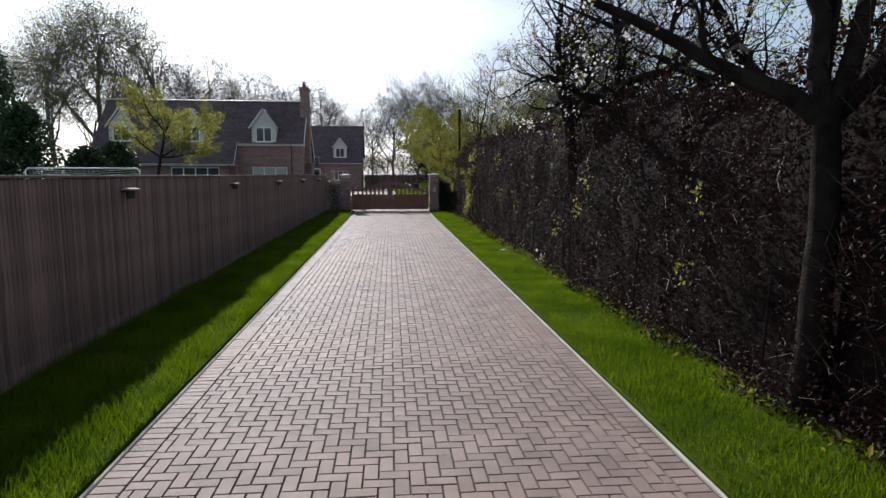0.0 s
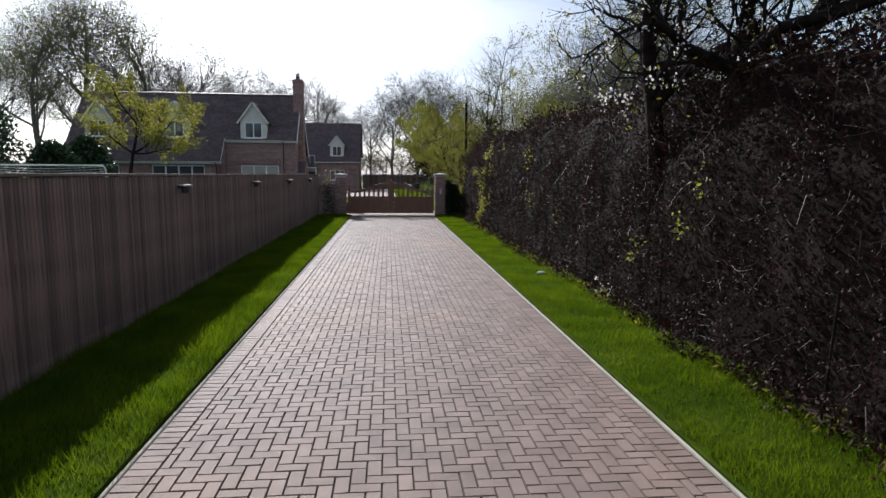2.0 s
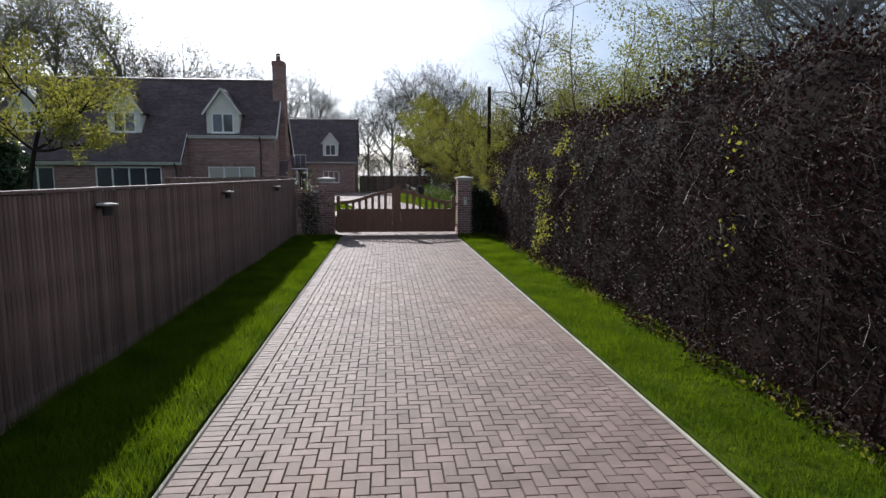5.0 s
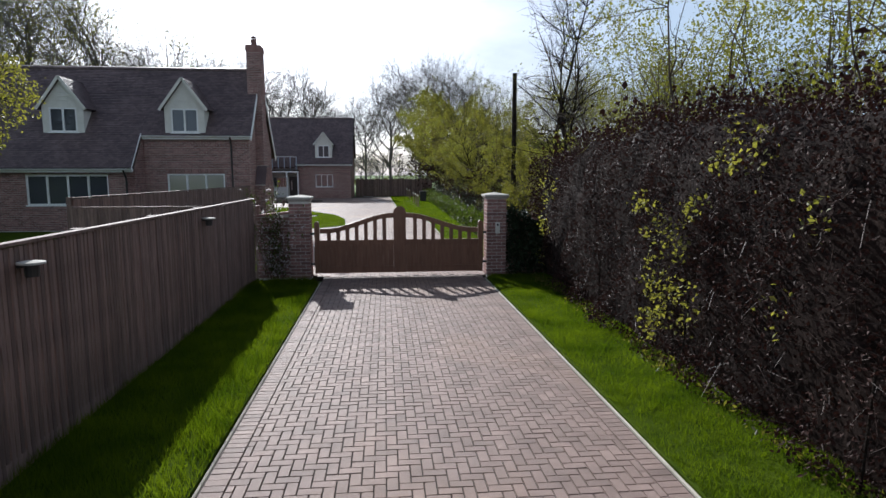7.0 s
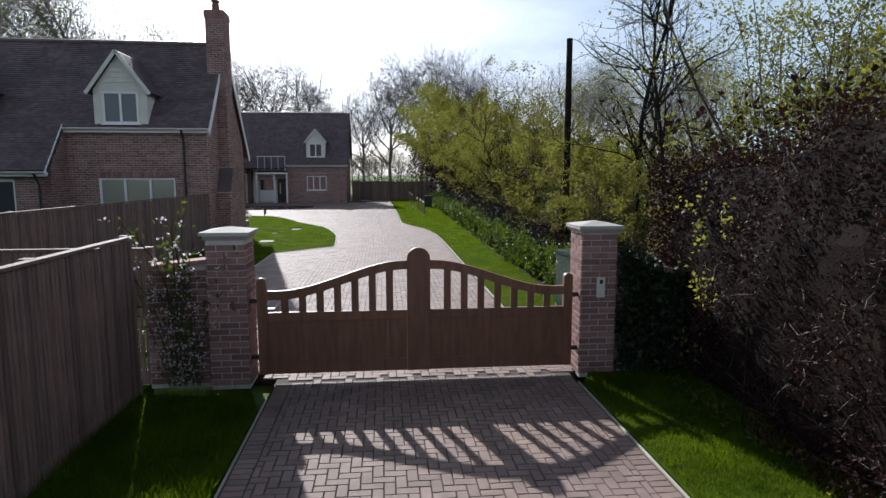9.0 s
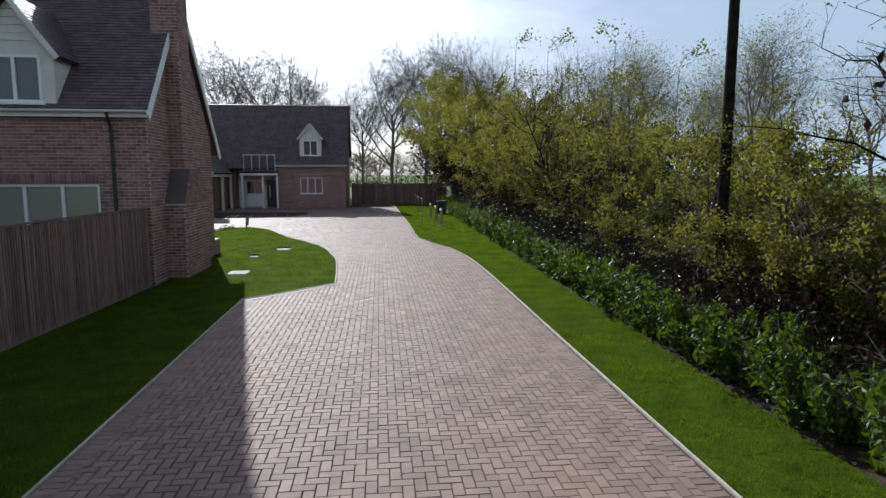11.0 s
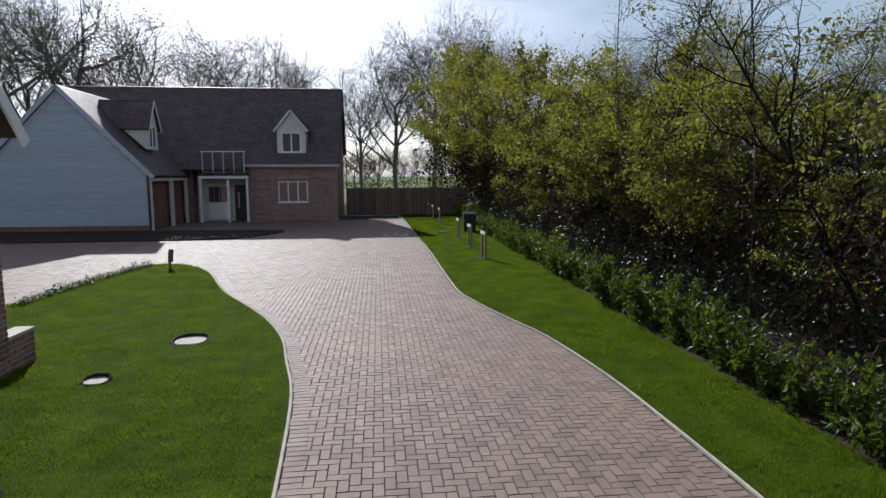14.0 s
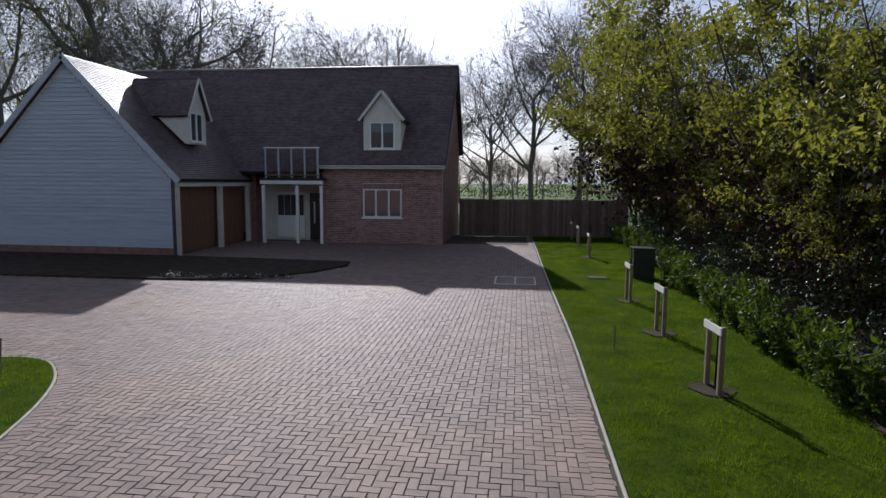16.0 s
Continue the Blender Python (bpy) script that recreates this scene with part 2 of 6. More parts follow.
STAKE_WOOD = surface("stake_wood", (0.19, 0.14, 0.09), (0.27, 0.2, 0.13), 5, 0.85, 0.3, 60, stretch=(6, 6, 0.8))


# ---- mesh helpers ----
def link_mesh(name, verts, faces, material, parent=None, label="", smooth=False):
    me = bpy.data.meshes.new(name)
    me.from_pydata([tuple(v) for v in verts], [], faces)
    me.update()
    if material:
        me.materials.append(material)
    if smooth:
        me.polygons.foreach_set("use_smooth", [True] * len(me.polygons))
    ob = new(name, me)
    if parent:
        ob.parent = parent
    return tagged(ob, label)


def np_mesh(name, co, quads, material, parent=None, label=""):
    """A large mesh of equal polygons from arrays: co (n,3), quads (m,k)."""
    co, quads = np.asarray(co, dtype=np.float32), np.asarray(quads, dtype=np.int32)
    k = quads.shape[1]
    me = bpy.data.meshes.new(name)
    me.vertices.add(len(co))
    me.vertices.foreach_set("co", co.ravel())
    me.loops.add(quads.size)
    me.loops.foreach_set("vertex_index", quads.ravel())
    me.polygons.add(len(quads))
    me.polygons.foreach_set("loop_start", np.arange(0, quads.size, k, dtype=np.int32))
    me.polygons.foreach_set("use_smooth", np.zeros(len(quads), dtype=bool))
    me.update(calc_edges=True)
    me.validate()
    me.materials.append(material)
    ob = new(name, me)
    if parent:
        ob.parent = parent
    return tagged(ob, label)


def part(name, bm, material, parent=None, label=""):
    me = bpy.data.meshes.new(name)
    bmesh.ops.recalc_face_normals(bm, faces=bm.faces)
    bm.to_mesh(me)
    bm.free()
    me.materials.append(material)
    ob = new(name, me)
    if parent:
        ob.parent = parent
    return tagged(ob, label)


def empty(name, m, label, category, group="", kind=""):
    ob = new(name)
    ob.matrix_world = m
    ob.empty_display_size = 0.2
    return tagged(ob, label, category, group, kind)


def box(bm, x0, x1, y0, y1, z0, z1, bevel=0.0, m=None):
    r = bmesh.ops.create_cube(bm, size=1.0)
    vs = r["verts"]
    for v in vs:
        v.co = Vector(((x0 + x1) / 2 + v.co.x * (x1 - x0), (y0 + y1) / 2 + v.co.y * (y1 - y0), (z0 + z1) / 2 + v.co.z * (z1 - z0)))
    if bevel:
        es = list({e for v in vs for e in v.link_edges})
        r2 = bmesh.ops.bevel(bm, geom=es, offset=bevel, segments=2, affect="EDGES", profile=0.6)
        vs = list({v for f in r2["faces"] for v in f.verts} | {v for v in vs if v.is_valid})
    if m is not None:
        bmesh.ops.transform(bm, matrix=m, verts=[v for v in vs if v.is_valid])
    return vs


def box_part(name, dims, material, parent=None, label="", bevel=0.004, m=None):
    bm = bmesh.new()
    box(bm, *dims, bevel=bevel, m=m)
    return part(name, bm, material, parent, label)


def cyl(bm, p, q, r0, r1, seg=10, caps=True):
    p, q = Vector(p), Vector(q)
    d = q - p
    m = Matrix.Translation((p + q) / 2) @ d.to_track_quat("Z", "Y").to_matrix().to_4x4()
    bmesh.ops.create_cone(bm, cap_ends=caps, segments=seg, radius1=r0, radius2=r1, depth=d.length, matrix=m)


def prism(bm, outline, z0, z1):
    """An upright slab over an outline of (x, y) points."""
    vs = [bm.verts.new((x, y, z1)) for x, y in outline]
    f = bm.faces.new(vs)
    r = bmesh.ops.extrude_face_region(bm, geom=[f])
    for v in r["geom"]:
        if isinstance(v, bmesh.types.BMVert):
            v.co.z = z0


def poly_prism(bm, pts, axis, a0, a1):
    """A slab of a polygon given in the plane across axis ('x': (y,z) points, 'y': (x,z) points)."""
    def at(p, a):
        return (a, p[0], p[1]) if axis == "x" else (p[0], a, p[1])
    v0, v1 = [bm.verts.new(at(p, a0)) for p in pts], [bm.verts.new(at(p, a1)) for p in pts]
    bm.faces.new(v0)
    bm.faces.new(list(reversed(v1)))
    for i in range(len(pts)):
        j = (i + 1) % len(pts)
        bm.faces.new((v0[j], v0[i], v1[i], v1[j]))


def inside(px, py, poly):
    """Which of the points lie in the polygon."""
    r = np.zeros(len(px), dtype=bool)
    n = len(poly)
    for i in range(n):
        x0, y0 = poly[i]
        x1, y1 = poly[(i + 1) % n]
        if y0 == y1:
            continue
        c = ((y0 > py) != (y1 > py)) & (px < (x1 - x0) * (py - y0) / (y1 - y0) + x0)
        r ^= c
    return r


def smooth_line(pts, steps=6):
    """A Catmull-Rom line through the points."""
    p = [Vector((*q, 0)) for q in pts]
    out = []
    for i in range(len(p) - 1):
        a, b, c, d = p[max(i - 1, 0)], p[i], p[i + 1], p[min(i + 2, len(p) - 1)]
        for k in range(steps):
            t = k / steps
            v = 0.5 * ((2 * b) + (c - a) * t + (2 * a - 5 * b + 4 * c - d) * t * t + (3 * b - a - 3 * c + d) * t ** 3)
            out.append((v.x, v.y))
    return out + [tuple(pts[-1])]



# ---- ground, lawns and paving outlines ----
RIGHT_EDGE = [(1.75, 0.1), (1.69, 2.0)] + smooth_line([(1.66, 3.5), (1.65, 8.0), (1.66, 13.5), (1.63, 16.0), (1.55, 17.7), (1.30, 19.6), (0.98, 20.75), (0.62, 22.2), (0.40, 23.4), (0.36, 25.0), (0.36, 28.0), (0.36, 31.0), (0.27, 35.5), (0.2, 40.0), (0.15, 44.5), (0.10, 47.2), (0.06, 50.0)], 4)
LAWN_EDGE = [(-3.92, 11.75), (-3.23, 12.35), (-2.16, 13.42)] + smooth_line([(-2.17, 13.5), (-2.28, 15.5), (-2.44, 17.4), (-2.70, 18.75), (-2.96, 20.0), (-3.47, 21.4), (-4.18, 22.8), (-4.79, 23.95), (-5.26, 25.1), (-5.66, 26.2), (-6.08, 27.2), (-6.62, 28.05), (-7.35, 28.65), (-8.2, 28.5), (-8.7, 26.9), (-8.85, 24.8), (-8.95, 22.0)], 4)
NEAR_GATE = [(-3.92, 3.75), (-3.5, 3.05), (-2.8, 2.6), (-2.4, 1.4), (-2.1, 0.4), (-6.2, 0.4)]
LAWN_ISLAND = [(-3.92, 3.75)] + LAWN_EDGE + [(-8.95, 19.0), (-6.3, 19.0), (-6.2, 13.4), (-6.2, 0.4), (-2.1, 0.4), (-2.4, 1.4), (-2.8, 2.6), (-3.5, 3.05)]
STRIP_LEFT = [(-3.2, -46), (-1.81, -46), (-1.81, -0.9), (-1.95, -0.45), (-3.2, -0.35)]
HEDGE_FOOT = [(3.0 + 0.07 * math.sin(k * 1.3) + 0.05 * math.sin(k * 3.7 + 1) + max(0.0, -24 + 0.5 * k) * 0.06, -34 + k * 0.5) for k in range(60)] + [(3.2, -3.5), (3.45, -1.6), (3.45, -0.1)]
STRIP_RIGHT = [(1.81, -46), (2.86, -46)] + HEDGE_FOOT + [(2.0, -0.1), (1.81, -0.5)]
STRIP_FAR = [(1.75, 2.85)] + [(x + 0.06, y) for x, y in RIGHT_EDGE[2:]] + [(4.0, 50.0), (3.75, 40.0), (3.35, 30.0), (3.15, 22.0), (3.0, 12.0), (2.95, 2.85)]
BED = [(-10.1, 35.4), (-8.8, 35.5), (-7.5, 35.9), (-6.3, 37.3), (-5.75, 38.7), (-5.9, 39.5), (-9.4, 39.75), (-12.0, 39.9), (-23, 39.9), (-23, 35.3)]

bm = bmesh.new()
bmesh.ops.create_grid(bm, x_segments=40, y_segments=40, size=1600)
ground = part("ground", bm, FIELD)
ground.location = (0, 200, -0.16)
tagged(ground, "flat green and straw coloured meadow to the horizon", "ground", kind="structure")

bm = bmesh.new()
prism(bm, [(2.6, -60), (60, -60), (60, 51), (3.3, 51), (2.85, 12), (2.85, -0.3), (2.6, -0.3)], -0.15, -0.008)
tagged(part("soil", bm, SOIL), "dark leaf-littered soil under the hedge and thicket", "soil", kind="structure")
bm = bmesh.new()
prism(bm, [(-60, -60), (-3.25, -60), (-3.25, 0.2), (-6.3, 0.2), (-6.3, 12.5), (-60, 12.5)], -0.15, -0.03)
tagged(part("garden_ground", bm, TURF), "mown garden grass behind the fence", "ground", kind="structure")


def slab(name, outline, material, z0, z1, label, category):
    bm = bmesh.new()
    prism(bm, outline, z0, z1)
    return tagged(part(name, bm, material), label, category, kind="structure")


drive_base = slab("driveway_bed", [(-1.78, -60), (1.78, -60), (1.78, 0.0), (2.5, 0.3), (2.5, 2.85), (1.7, 2.85), (1.7, 50), (-24, 50), (-24, 13), (-4, 13), (-4, 0.4), (-1.78, 0.3)], SAND, -0.14, -0.013, "dark jointing sand under the driveway blocks", "driveway")
lawn_strip_left = slab("lawn_verge", STRIP_LEFT, TURF, -0.14, 0.012, "rough bright green grass verge below the slatted fence", "lawn")
lawn_strip_right = slab("lawn_verge", STRIP_RIGHT, TURF, -0.14, 0.012, "short bright green grass verge beside the hedge", "lawn")
lawn_strip_far = slab("lawn_verge", STRIP_FAR, TURF, -0.14, 0.012, "mown green verge between paving and laurel hedge", "lawn")
lawn_island = slab("front_lawn", LAWN_ISLAND, TURF, -0.14, 0.012, "mown front lawn with a curved block edge", "lawn")
bed_ob = slab("planting_bed", BED, SOIL, -0.14, 0.05, "dark mulched planting bed in front of the far house", "flower bed")


def edging(name, line, parent, width=0.024, z=0.008):
    """A concrete edging strip along a line."""
    co, fs = [], []
    n = len(line)
    for i, (x, y) in enumerate(line):
        a, b = Vector(line[max(i - 1, 0)]), Vector(line[min(i + 1, n - 1)])
        t = (b - a).normalized()
        nx, ny = t.y, -t.x
        w = width / 2
        for s, zz in ((-w, -0.1), (-w, z - 0.004), (-w + 0.006, z), (w - 0.006, z), (w, z - 0.004), (w, -0.1)):
            co.append((x + nx * s, y + ny * s, zz))
    for i in range(n - 1):
        for k in range(5):
            fs.append((i * 6 + k, i * 6 + k + 1, i * 6 + 7 + k, i * 6 + 6 + k))
    return link_mesh(name, co, fs, EDGING, parent)


edging("edging", [(-1.785, -34 + 2 * i) for i in range(17)] + [(-1.785, -0.6)], drive_base, z=-0.004)
edging("edging", [(1.785, -34 + 2 * i) for i in range(17)] + [(1.785, -0.4)], drive_base)
edging("edging", [(x + 0.03, y) for x, y in RIGHT_EDGE[2:]], drive_base, width=0.03, z=0.014)
edging("edging", [(-2.1, 0.4), (-2.4, 1.4), (-2.8, 2.6), (-3.5, 3.05), (-3.92, 3.75)] + LAWN_EDGE, drive_base, width=0.034, z=0.016)


# ---- grass ----
def blades(name, outline, holes, density, height, parent, seed, label, width):
    """Single blades of grass over an outline."""
    rng = np.random.default_rng(seed)
    xs, ys = [p[0] for p in outline], [p[1] for p in outline]
    area = (max(xs) - min(xs)) * (max(ys) - min(ys))
    n = int(area * density)
    px, py = rng.uniform(min(xs), max(xs), n), rng.uniform(min(ys), max(ys), n)
    keep = inside(px, py, outline)
    for h in holes:
        keep &= ~inside(px, py, h)
    px, py = px[keep], py[keep]
    n = len(px)
    big = np.sin(px * 3.1 + 1.7 * np.sin(py * 1.3)) * np.sin(py * 2.3 + 1.1 * np.sin(px * 2.7))
    small = np.sin(px * 13.0 + 2.0 * np.sin(py * 9.0)) * np.sin(py * 11.0 + 2.0 * np.sin(px * 7.0))
    h = height * (0.95 + 0.28 * big + 0.25 * small) * rng.uniform(0.55, 1.3, n)
    a, la = rng.uniform(0, 2 * np.pi, n), rng.uniform(0, 2 * np.pi, n)
    lean = rng.uniform(0.15, 0.75, n) * h
    w = width * rng.uniform(0.6, 1.3, n)
    ca, sa = np.cos(a) * w, np.sin(a) * w
    foot = np.full(n, 0.005)
    left, right = np.stack([px - ca, py - sa, foot], 1), np.stack([px + ca, py + sa, foot], 1)
    tip = np.stack([px + np.cos(la) * lean, py + np.sin(la) * lean, 0.01 + h], 1)
    co = np.stack([left, right, tip], 1)
    tri = np.arange(n * 3).reshape(n, 3)
    ob = np_mesh(name, co.reshape(-1, 3), tri, GRASS, parent, label)
    return tagged(ob, kind="stuff")


COVERS = [(-4.75, 15.12, 0.26, 0.3), (-4.36, 19.95, 0.25, 0.25), (-4.98, 18.15, 0.15, 0.15)]
NEAR_L = [(-3.2, -29), (-1.81, -29), (-1.81, -0.9), (-1.95, -0.45), (-3.2, -0.35)]
NEAR_R = [(1.83, -29), (2.84, -29)] + [(x + 0.02, y) for x, y in HEDGE_FOOT if y > -29] + [(2.0, -0.15), (1.83, -0.5)]
blades("grass", NEAR_L, [], 3600, 0.095, lawn_strip_left, 1, "long bright green grass blades", 0.0032)
blades("grass", NEAR_R, [], 4600, 0.06, lawn_strip_right, 2, "short bright green grass blades", 0.0028)
blades("grass", STRIP_FAR, [], 2600, 0.045, lawn_strip_far, 3, "mown green grass blades", 0.0032)
blades("grass", [(x - 0.05, y) for x, y in LAWN_ISLAND], [[(x - a, y - b), (x + a, y - b), (x + a, y + b), (x - a, y + b)] for x, y, a, b in COVERS], 2300, 0.045, lawn_island, 4, "mown green grass blades", 0.0032)


# ---- slatted fences ----
def fence_run(name, a, b, height, label, part_from, part_to, group, pitch=0.062, w=0.046):
    """A fence from a to b: posts, rails, capping and upright slats; slats between part_from and part_to metres are parts."""
    a, b = Vector(a), Vector(b)
    length = (b - a).length
    ang = math.atan2(b.y - a.y, b.x - a.x)
    f = empty(name, Matrix.Translation((a.x, a.y, 0)) @ Matrix.Rotation(ang, 4, "Z"), label, "fence", group)
    sl = bpy.data.meshes.new("slat")
    bm = bmesh.new()
    box(bm, -w / 2, w / 2, -0.011, 0.011, 0.0, height - 0.06, bevel=0.003)
    bm.to_mesh(sl)
    bm.free()
    sl.materials.append(FENCE_PIECE)
    rng = np.random.default_rng(int(length * 100))
    co, qd = [], []
    bf = np.array([[0, 1, 2, 3], [0, 1, 5, 4], [1, 2, 6, 5], [2, 3, 7, 6], [3, 0, 4, 7]])
    count = 0
    for i in range(int(length / pitch)):
        u = (i + 0.5) * pitch
        dy, dz, tw = rng.normal(0, 0.0025), rng.normal(0, 0.003), rng.normal(0, 0.025)
        if part_from <= u < part_to and count < 300:
            count += 1
            ob = new("slat", sl)
            ob.parent = f
            ob.location = (u, dy, 0.04 + dz)
            ob.rotation_euler = (0, rng.normal(0, 0.0015), tw)
        else:
            k = len(co)
            for z in (height - 0.025 + dz, 0.04):
                for sx, sy in ((-1, -1), (1, -1), (1, 1), (-1, 1)):
                    co.append((u + sx * w / 2, dy + sy * 0.011 + tw * sx * w / 2, z))
            qd += [tuple(q + k) for q in bf]
    if co:
        tagged(np_mesh("slats", co, qd, FENCE_WOOD, f), kind="stuff")
    n = max(1, round(length / 1.83))
    for i in range(n + 1):
        u = length * i / n
        box_part("post", (u - 0.05, u + 0.05, 0.03, 0.13, 0, height + 0.02), FENCE_PIECE, f)
    for z in (0.3, 0.95, height - 0.22):
        box_part("rail", (0, length, 0.012, 0.05, z, z + 0.07), FENCE_PIECE, f)
    box_part("capping", (0, length, -0.03, 0.055, height - 0.012, height + 0.016), FENCE_PIECE, f)
    box_part("gravel_board", (0, length, -0.008, 0.02, -0.02, 0.15), FENCE_PIECE, f)
    return f


fence_run("fence", (-3.2, -36), (-3.2, -0.25), 1.755, "brown stained fence of narrow upright timber slats", 10.5, 29.1, "fences")
fence_run("fence", (-7.05, 0.2), (-6.3, 13.5), 1.78, "brown stained slatted fence beside the brick house", 50, 51, "fences")
fence_run("fence", (-7.05, 0.1), (-3.2, 0.1), 1.58, "brown stained slatted fence return", 50, 51, "fences")
fence_run("fence", (-3.4, 50.3), (4.6, 50.3), 1.8, "dark brown boundary fence beside the far house", 50, 51, "fences", 0.1, 0.098)


def fence_lamp(y):
    g = empty("fence_lamp", Matrix.Translation((-3.2, y, 1.62)), "small black wall lamp with a flat white top on the fence", "lamp", "lamps along the fence")
    box_part("bracket", (0.01, 0.07, -0.025, 0.025, -0.05, 0.0), BLACK_METAL, g)
    bm = bmesh.new()
    cyl(bm, (0.11, 0, -0.12), (0.11, 0, -0.03), 0.05, 0.055, 14)
    part("body", bm, BLACK_METAL, g)
    bm = bmesh.new()
    cyl(bm, (0.11, 0, -0.022), (0.11, 0, -0.006), 0.098, 0.098, 20)
    cyl(bm, (0.11, 0, -0.006), (0.11, 0, 0.003), 0.098, 0.05, 20)
    part("cap", bm, STONE_CAP, g, "round flat pale cap")
    return g


for y in (-22.35, -17.6, -12.95, -8.5, -3.88):
    fence_lamp(y)

# ---- gate, pillars and wing walls ----
GX = -0.08


def gate_top(d):
    """Height of the top rail at d metres from the middle of the gate."""
    s = min(1.0, max(0.0, (d - 0.15) / 1.5))
    return 1.425 - 0.34 * (s * s * (3 - 2 * s))


def gate_leaf(sign):
    g = empty("driveway_gate", Matrix.Translation((GX, 0, 0)), "closed brown hardwood gate leaf with a curved slotted top", "gate", "gate leaves")
    x_out = 1.88

    def bx(name, x0, x1, y0, y1, z0, z1, bevel=0.004):
        a, b = sorted((sign * x0, sign * x1))
        return box_part(name, (a, b, y0, y1, z0, z1), GATE_WOOD, g, bevel=bevel)

    def stile(name, x0, x1, z_top):
        a, b = sorted((sign * x0, sign * x1))
        bm = bmesh.new()
        pts = [(a, 0.09), (b, 0.09)]
        r = (b - a) / 2
        pts += [((a + b) / 2 + r * math.cos(math.pi * k / 10), z_top - r + r * math.sin(math.pi * k / 10)) for k in range(11)]
        poly_prism(bm, pts, "y", -0.035, 0.035)
        part(name, bm, GATE_WOOD, g)
    bm = bmesh.new()
    pts = [(sign * 0.0003, 0.09), (sign * 0.138, 0.09)]
    pts += [(sign * (0.0003 + 0.1377 * math.cos(math.pi / 2 * k / 9)), 1.44 + 0.135 * math.sin(math.pi / 2 * k / 9)) for k in range(10)]
    poly_prism(bm, pts, "y", -0.035, 0.035)
    part("meeting_stile", bm, GATE_WOOD, g)
    stile("hanging_stile", x_out - 0.11, x_out, 1.24)
    bx("bottom_rail", 0.14, x_out - 0.11, -0.024, 0.024, 0.09, 0.24)
    bx("middle_rail", 0.14, x_out - 0.11, -0.026, 0.026, 0.72, 0.83)
    n = 14
    w = (x_out - 0.11 - 0.14) / n
    for i in range(n):
        bx("board", 0.14 + i * w + 0.0002, 0.14 + (i + 1) * w - 0.0002, -0.012, 0.012, 0.22, 0.74, 0.002)
    pitch = (x_out - 0.11 - 0.14) / 8
    for i in range(9):
        c = 0.14 + pitch * i
        if i in (0, 8):
            continue
        bx("slat", c - 0.042, c + 0.042, -0.014, 0.014, 0.82, gate_top(c) - 0.05, 0.003)
    bm = bmesh.new()
    m = 24
    xs = [0.13 + (x_out - 0.12 - 0.13) * k / m for k in range(m + 1)]
    pts = [(sign * x, gate_top(x)) for x in xs] + [(sign * x, gate_top(x) - 0.105) for x in reversed(xs)]
    poly_prism(bm, pts, "y", -0.03, 0.03)
    part("top_rail", bm, GATE_WOOD, g)
    for z in (0.28, 0.95):
        box_part("hinge", (min(sign * 1.84, sign * 1.97), max(sign * 1.84, sign * 1.97), -0.03, 0.012, z, z + 0.05), BLACK_METAL, g, bevel=0.001)
    return g


gate_leaf(-1)
gate_leaf(1)

brick_jobs = []


def brick_rows(u0, u1, z0, z1, openings=(), shape=None, proud=0.007, seed=1):
    """Rows of stretcher bond: (u0, u1, z0, z1) of each brick; shape: a function that says whether a brick stands at (u, z)."""
    rows, r = [], 0
    z = z0
    while z + 0.066 <= z1 + 1e-6:
        u = u0 - (0.1125 if r % 2 else 0.0)
        while u < u1:
            a, b = max(u + 0.005, u0), min(u + 0.22, u1)
            spans = [(a, b)] if b - a > 0.03 else []
            for o0, o1, p0, p1 in openings:
                if z + 0.066 > p0 and z < p1:
                    cut = []
                    for s, e in spans:
                        if e <= o0 or s >= o1:
                            cut.append((s, e))
                        else:
                            if s < o0:
                                cut.append((s, o0))
                            if e > o1:
                                cut.append((o1, e))
                    spans = [c for c in cut if c[1] - c[0] > 0.02]
            for s, e in spans:
                if shape is None or shape((s + e) / 2, z + 0.07):
                    rows.append((s, e, z, z + 0.065))
            u += 0.225
        z += 0.075
        r += 1
    return rows


def brick_face(parent, m, rows, seed, proud=0.007, as_parts=0):
    """Brick fronts from rows of u, z in a plane: m takes (u, 0, z) to the place, -y is outward."""
    rng = np.random.default_rng(seed)
    co, qd = [], []
    bf = [(4, 5, 6, 7), (0, 1, 5, 4), (1, 2, 6, 5), (2, 3, 7, 6), (3, 0, 4, 7)]
    meshes = {}
    for i, (s, e, z0, z1) in enumerate(rows):
        p = -proud - rng.uniform(0, 0.003)
        if i < as_parts:
            key = round(e - s, 2)
            if key not in meshes:
                h = key / 2
                c = [(-h, 0, 0), (h, 0, 0), (h, 0, 0.065), (-h, 0, 0.065), (-h + 0.004, -0.01, 0.004), (h - 0.004, -0.01, 0.004), (h - 0.004, -0.01, 0.061), (-h + 0.004, -0.01, 0.061)]
                me = bpy.data.meshes.new("brick")
                me.from_pydata(c, [], bf)
                me.materials.append(BRICK_OB)
                meshes[key] = me
            ob = new("brick", meshes[key])
            ob.parent = parent
            ob.matrix_local = m @ Matrix.Translation(((s + e) / 2, p + proud, z0))
            continue
        k = len(co)
        c = 0.003
        for u, y, z in ((s, 0, z0), (e, 0, z0), (e, 0, z1), (s, 0, z1), (s + c, p, z0 + c), (e - c, p, z0 + c), (e - c, p, z1 - c), (s + c, p, z1 - c)):
            co.append(m @ Vector((u, y, z)))
        qd += [tuple(k + j for j in f) for f in bf]
    if co:
        tagged(np_mesh("bricks", co, qd, BRICK, parent, "red-brown facing bricks"), kind="stuff")


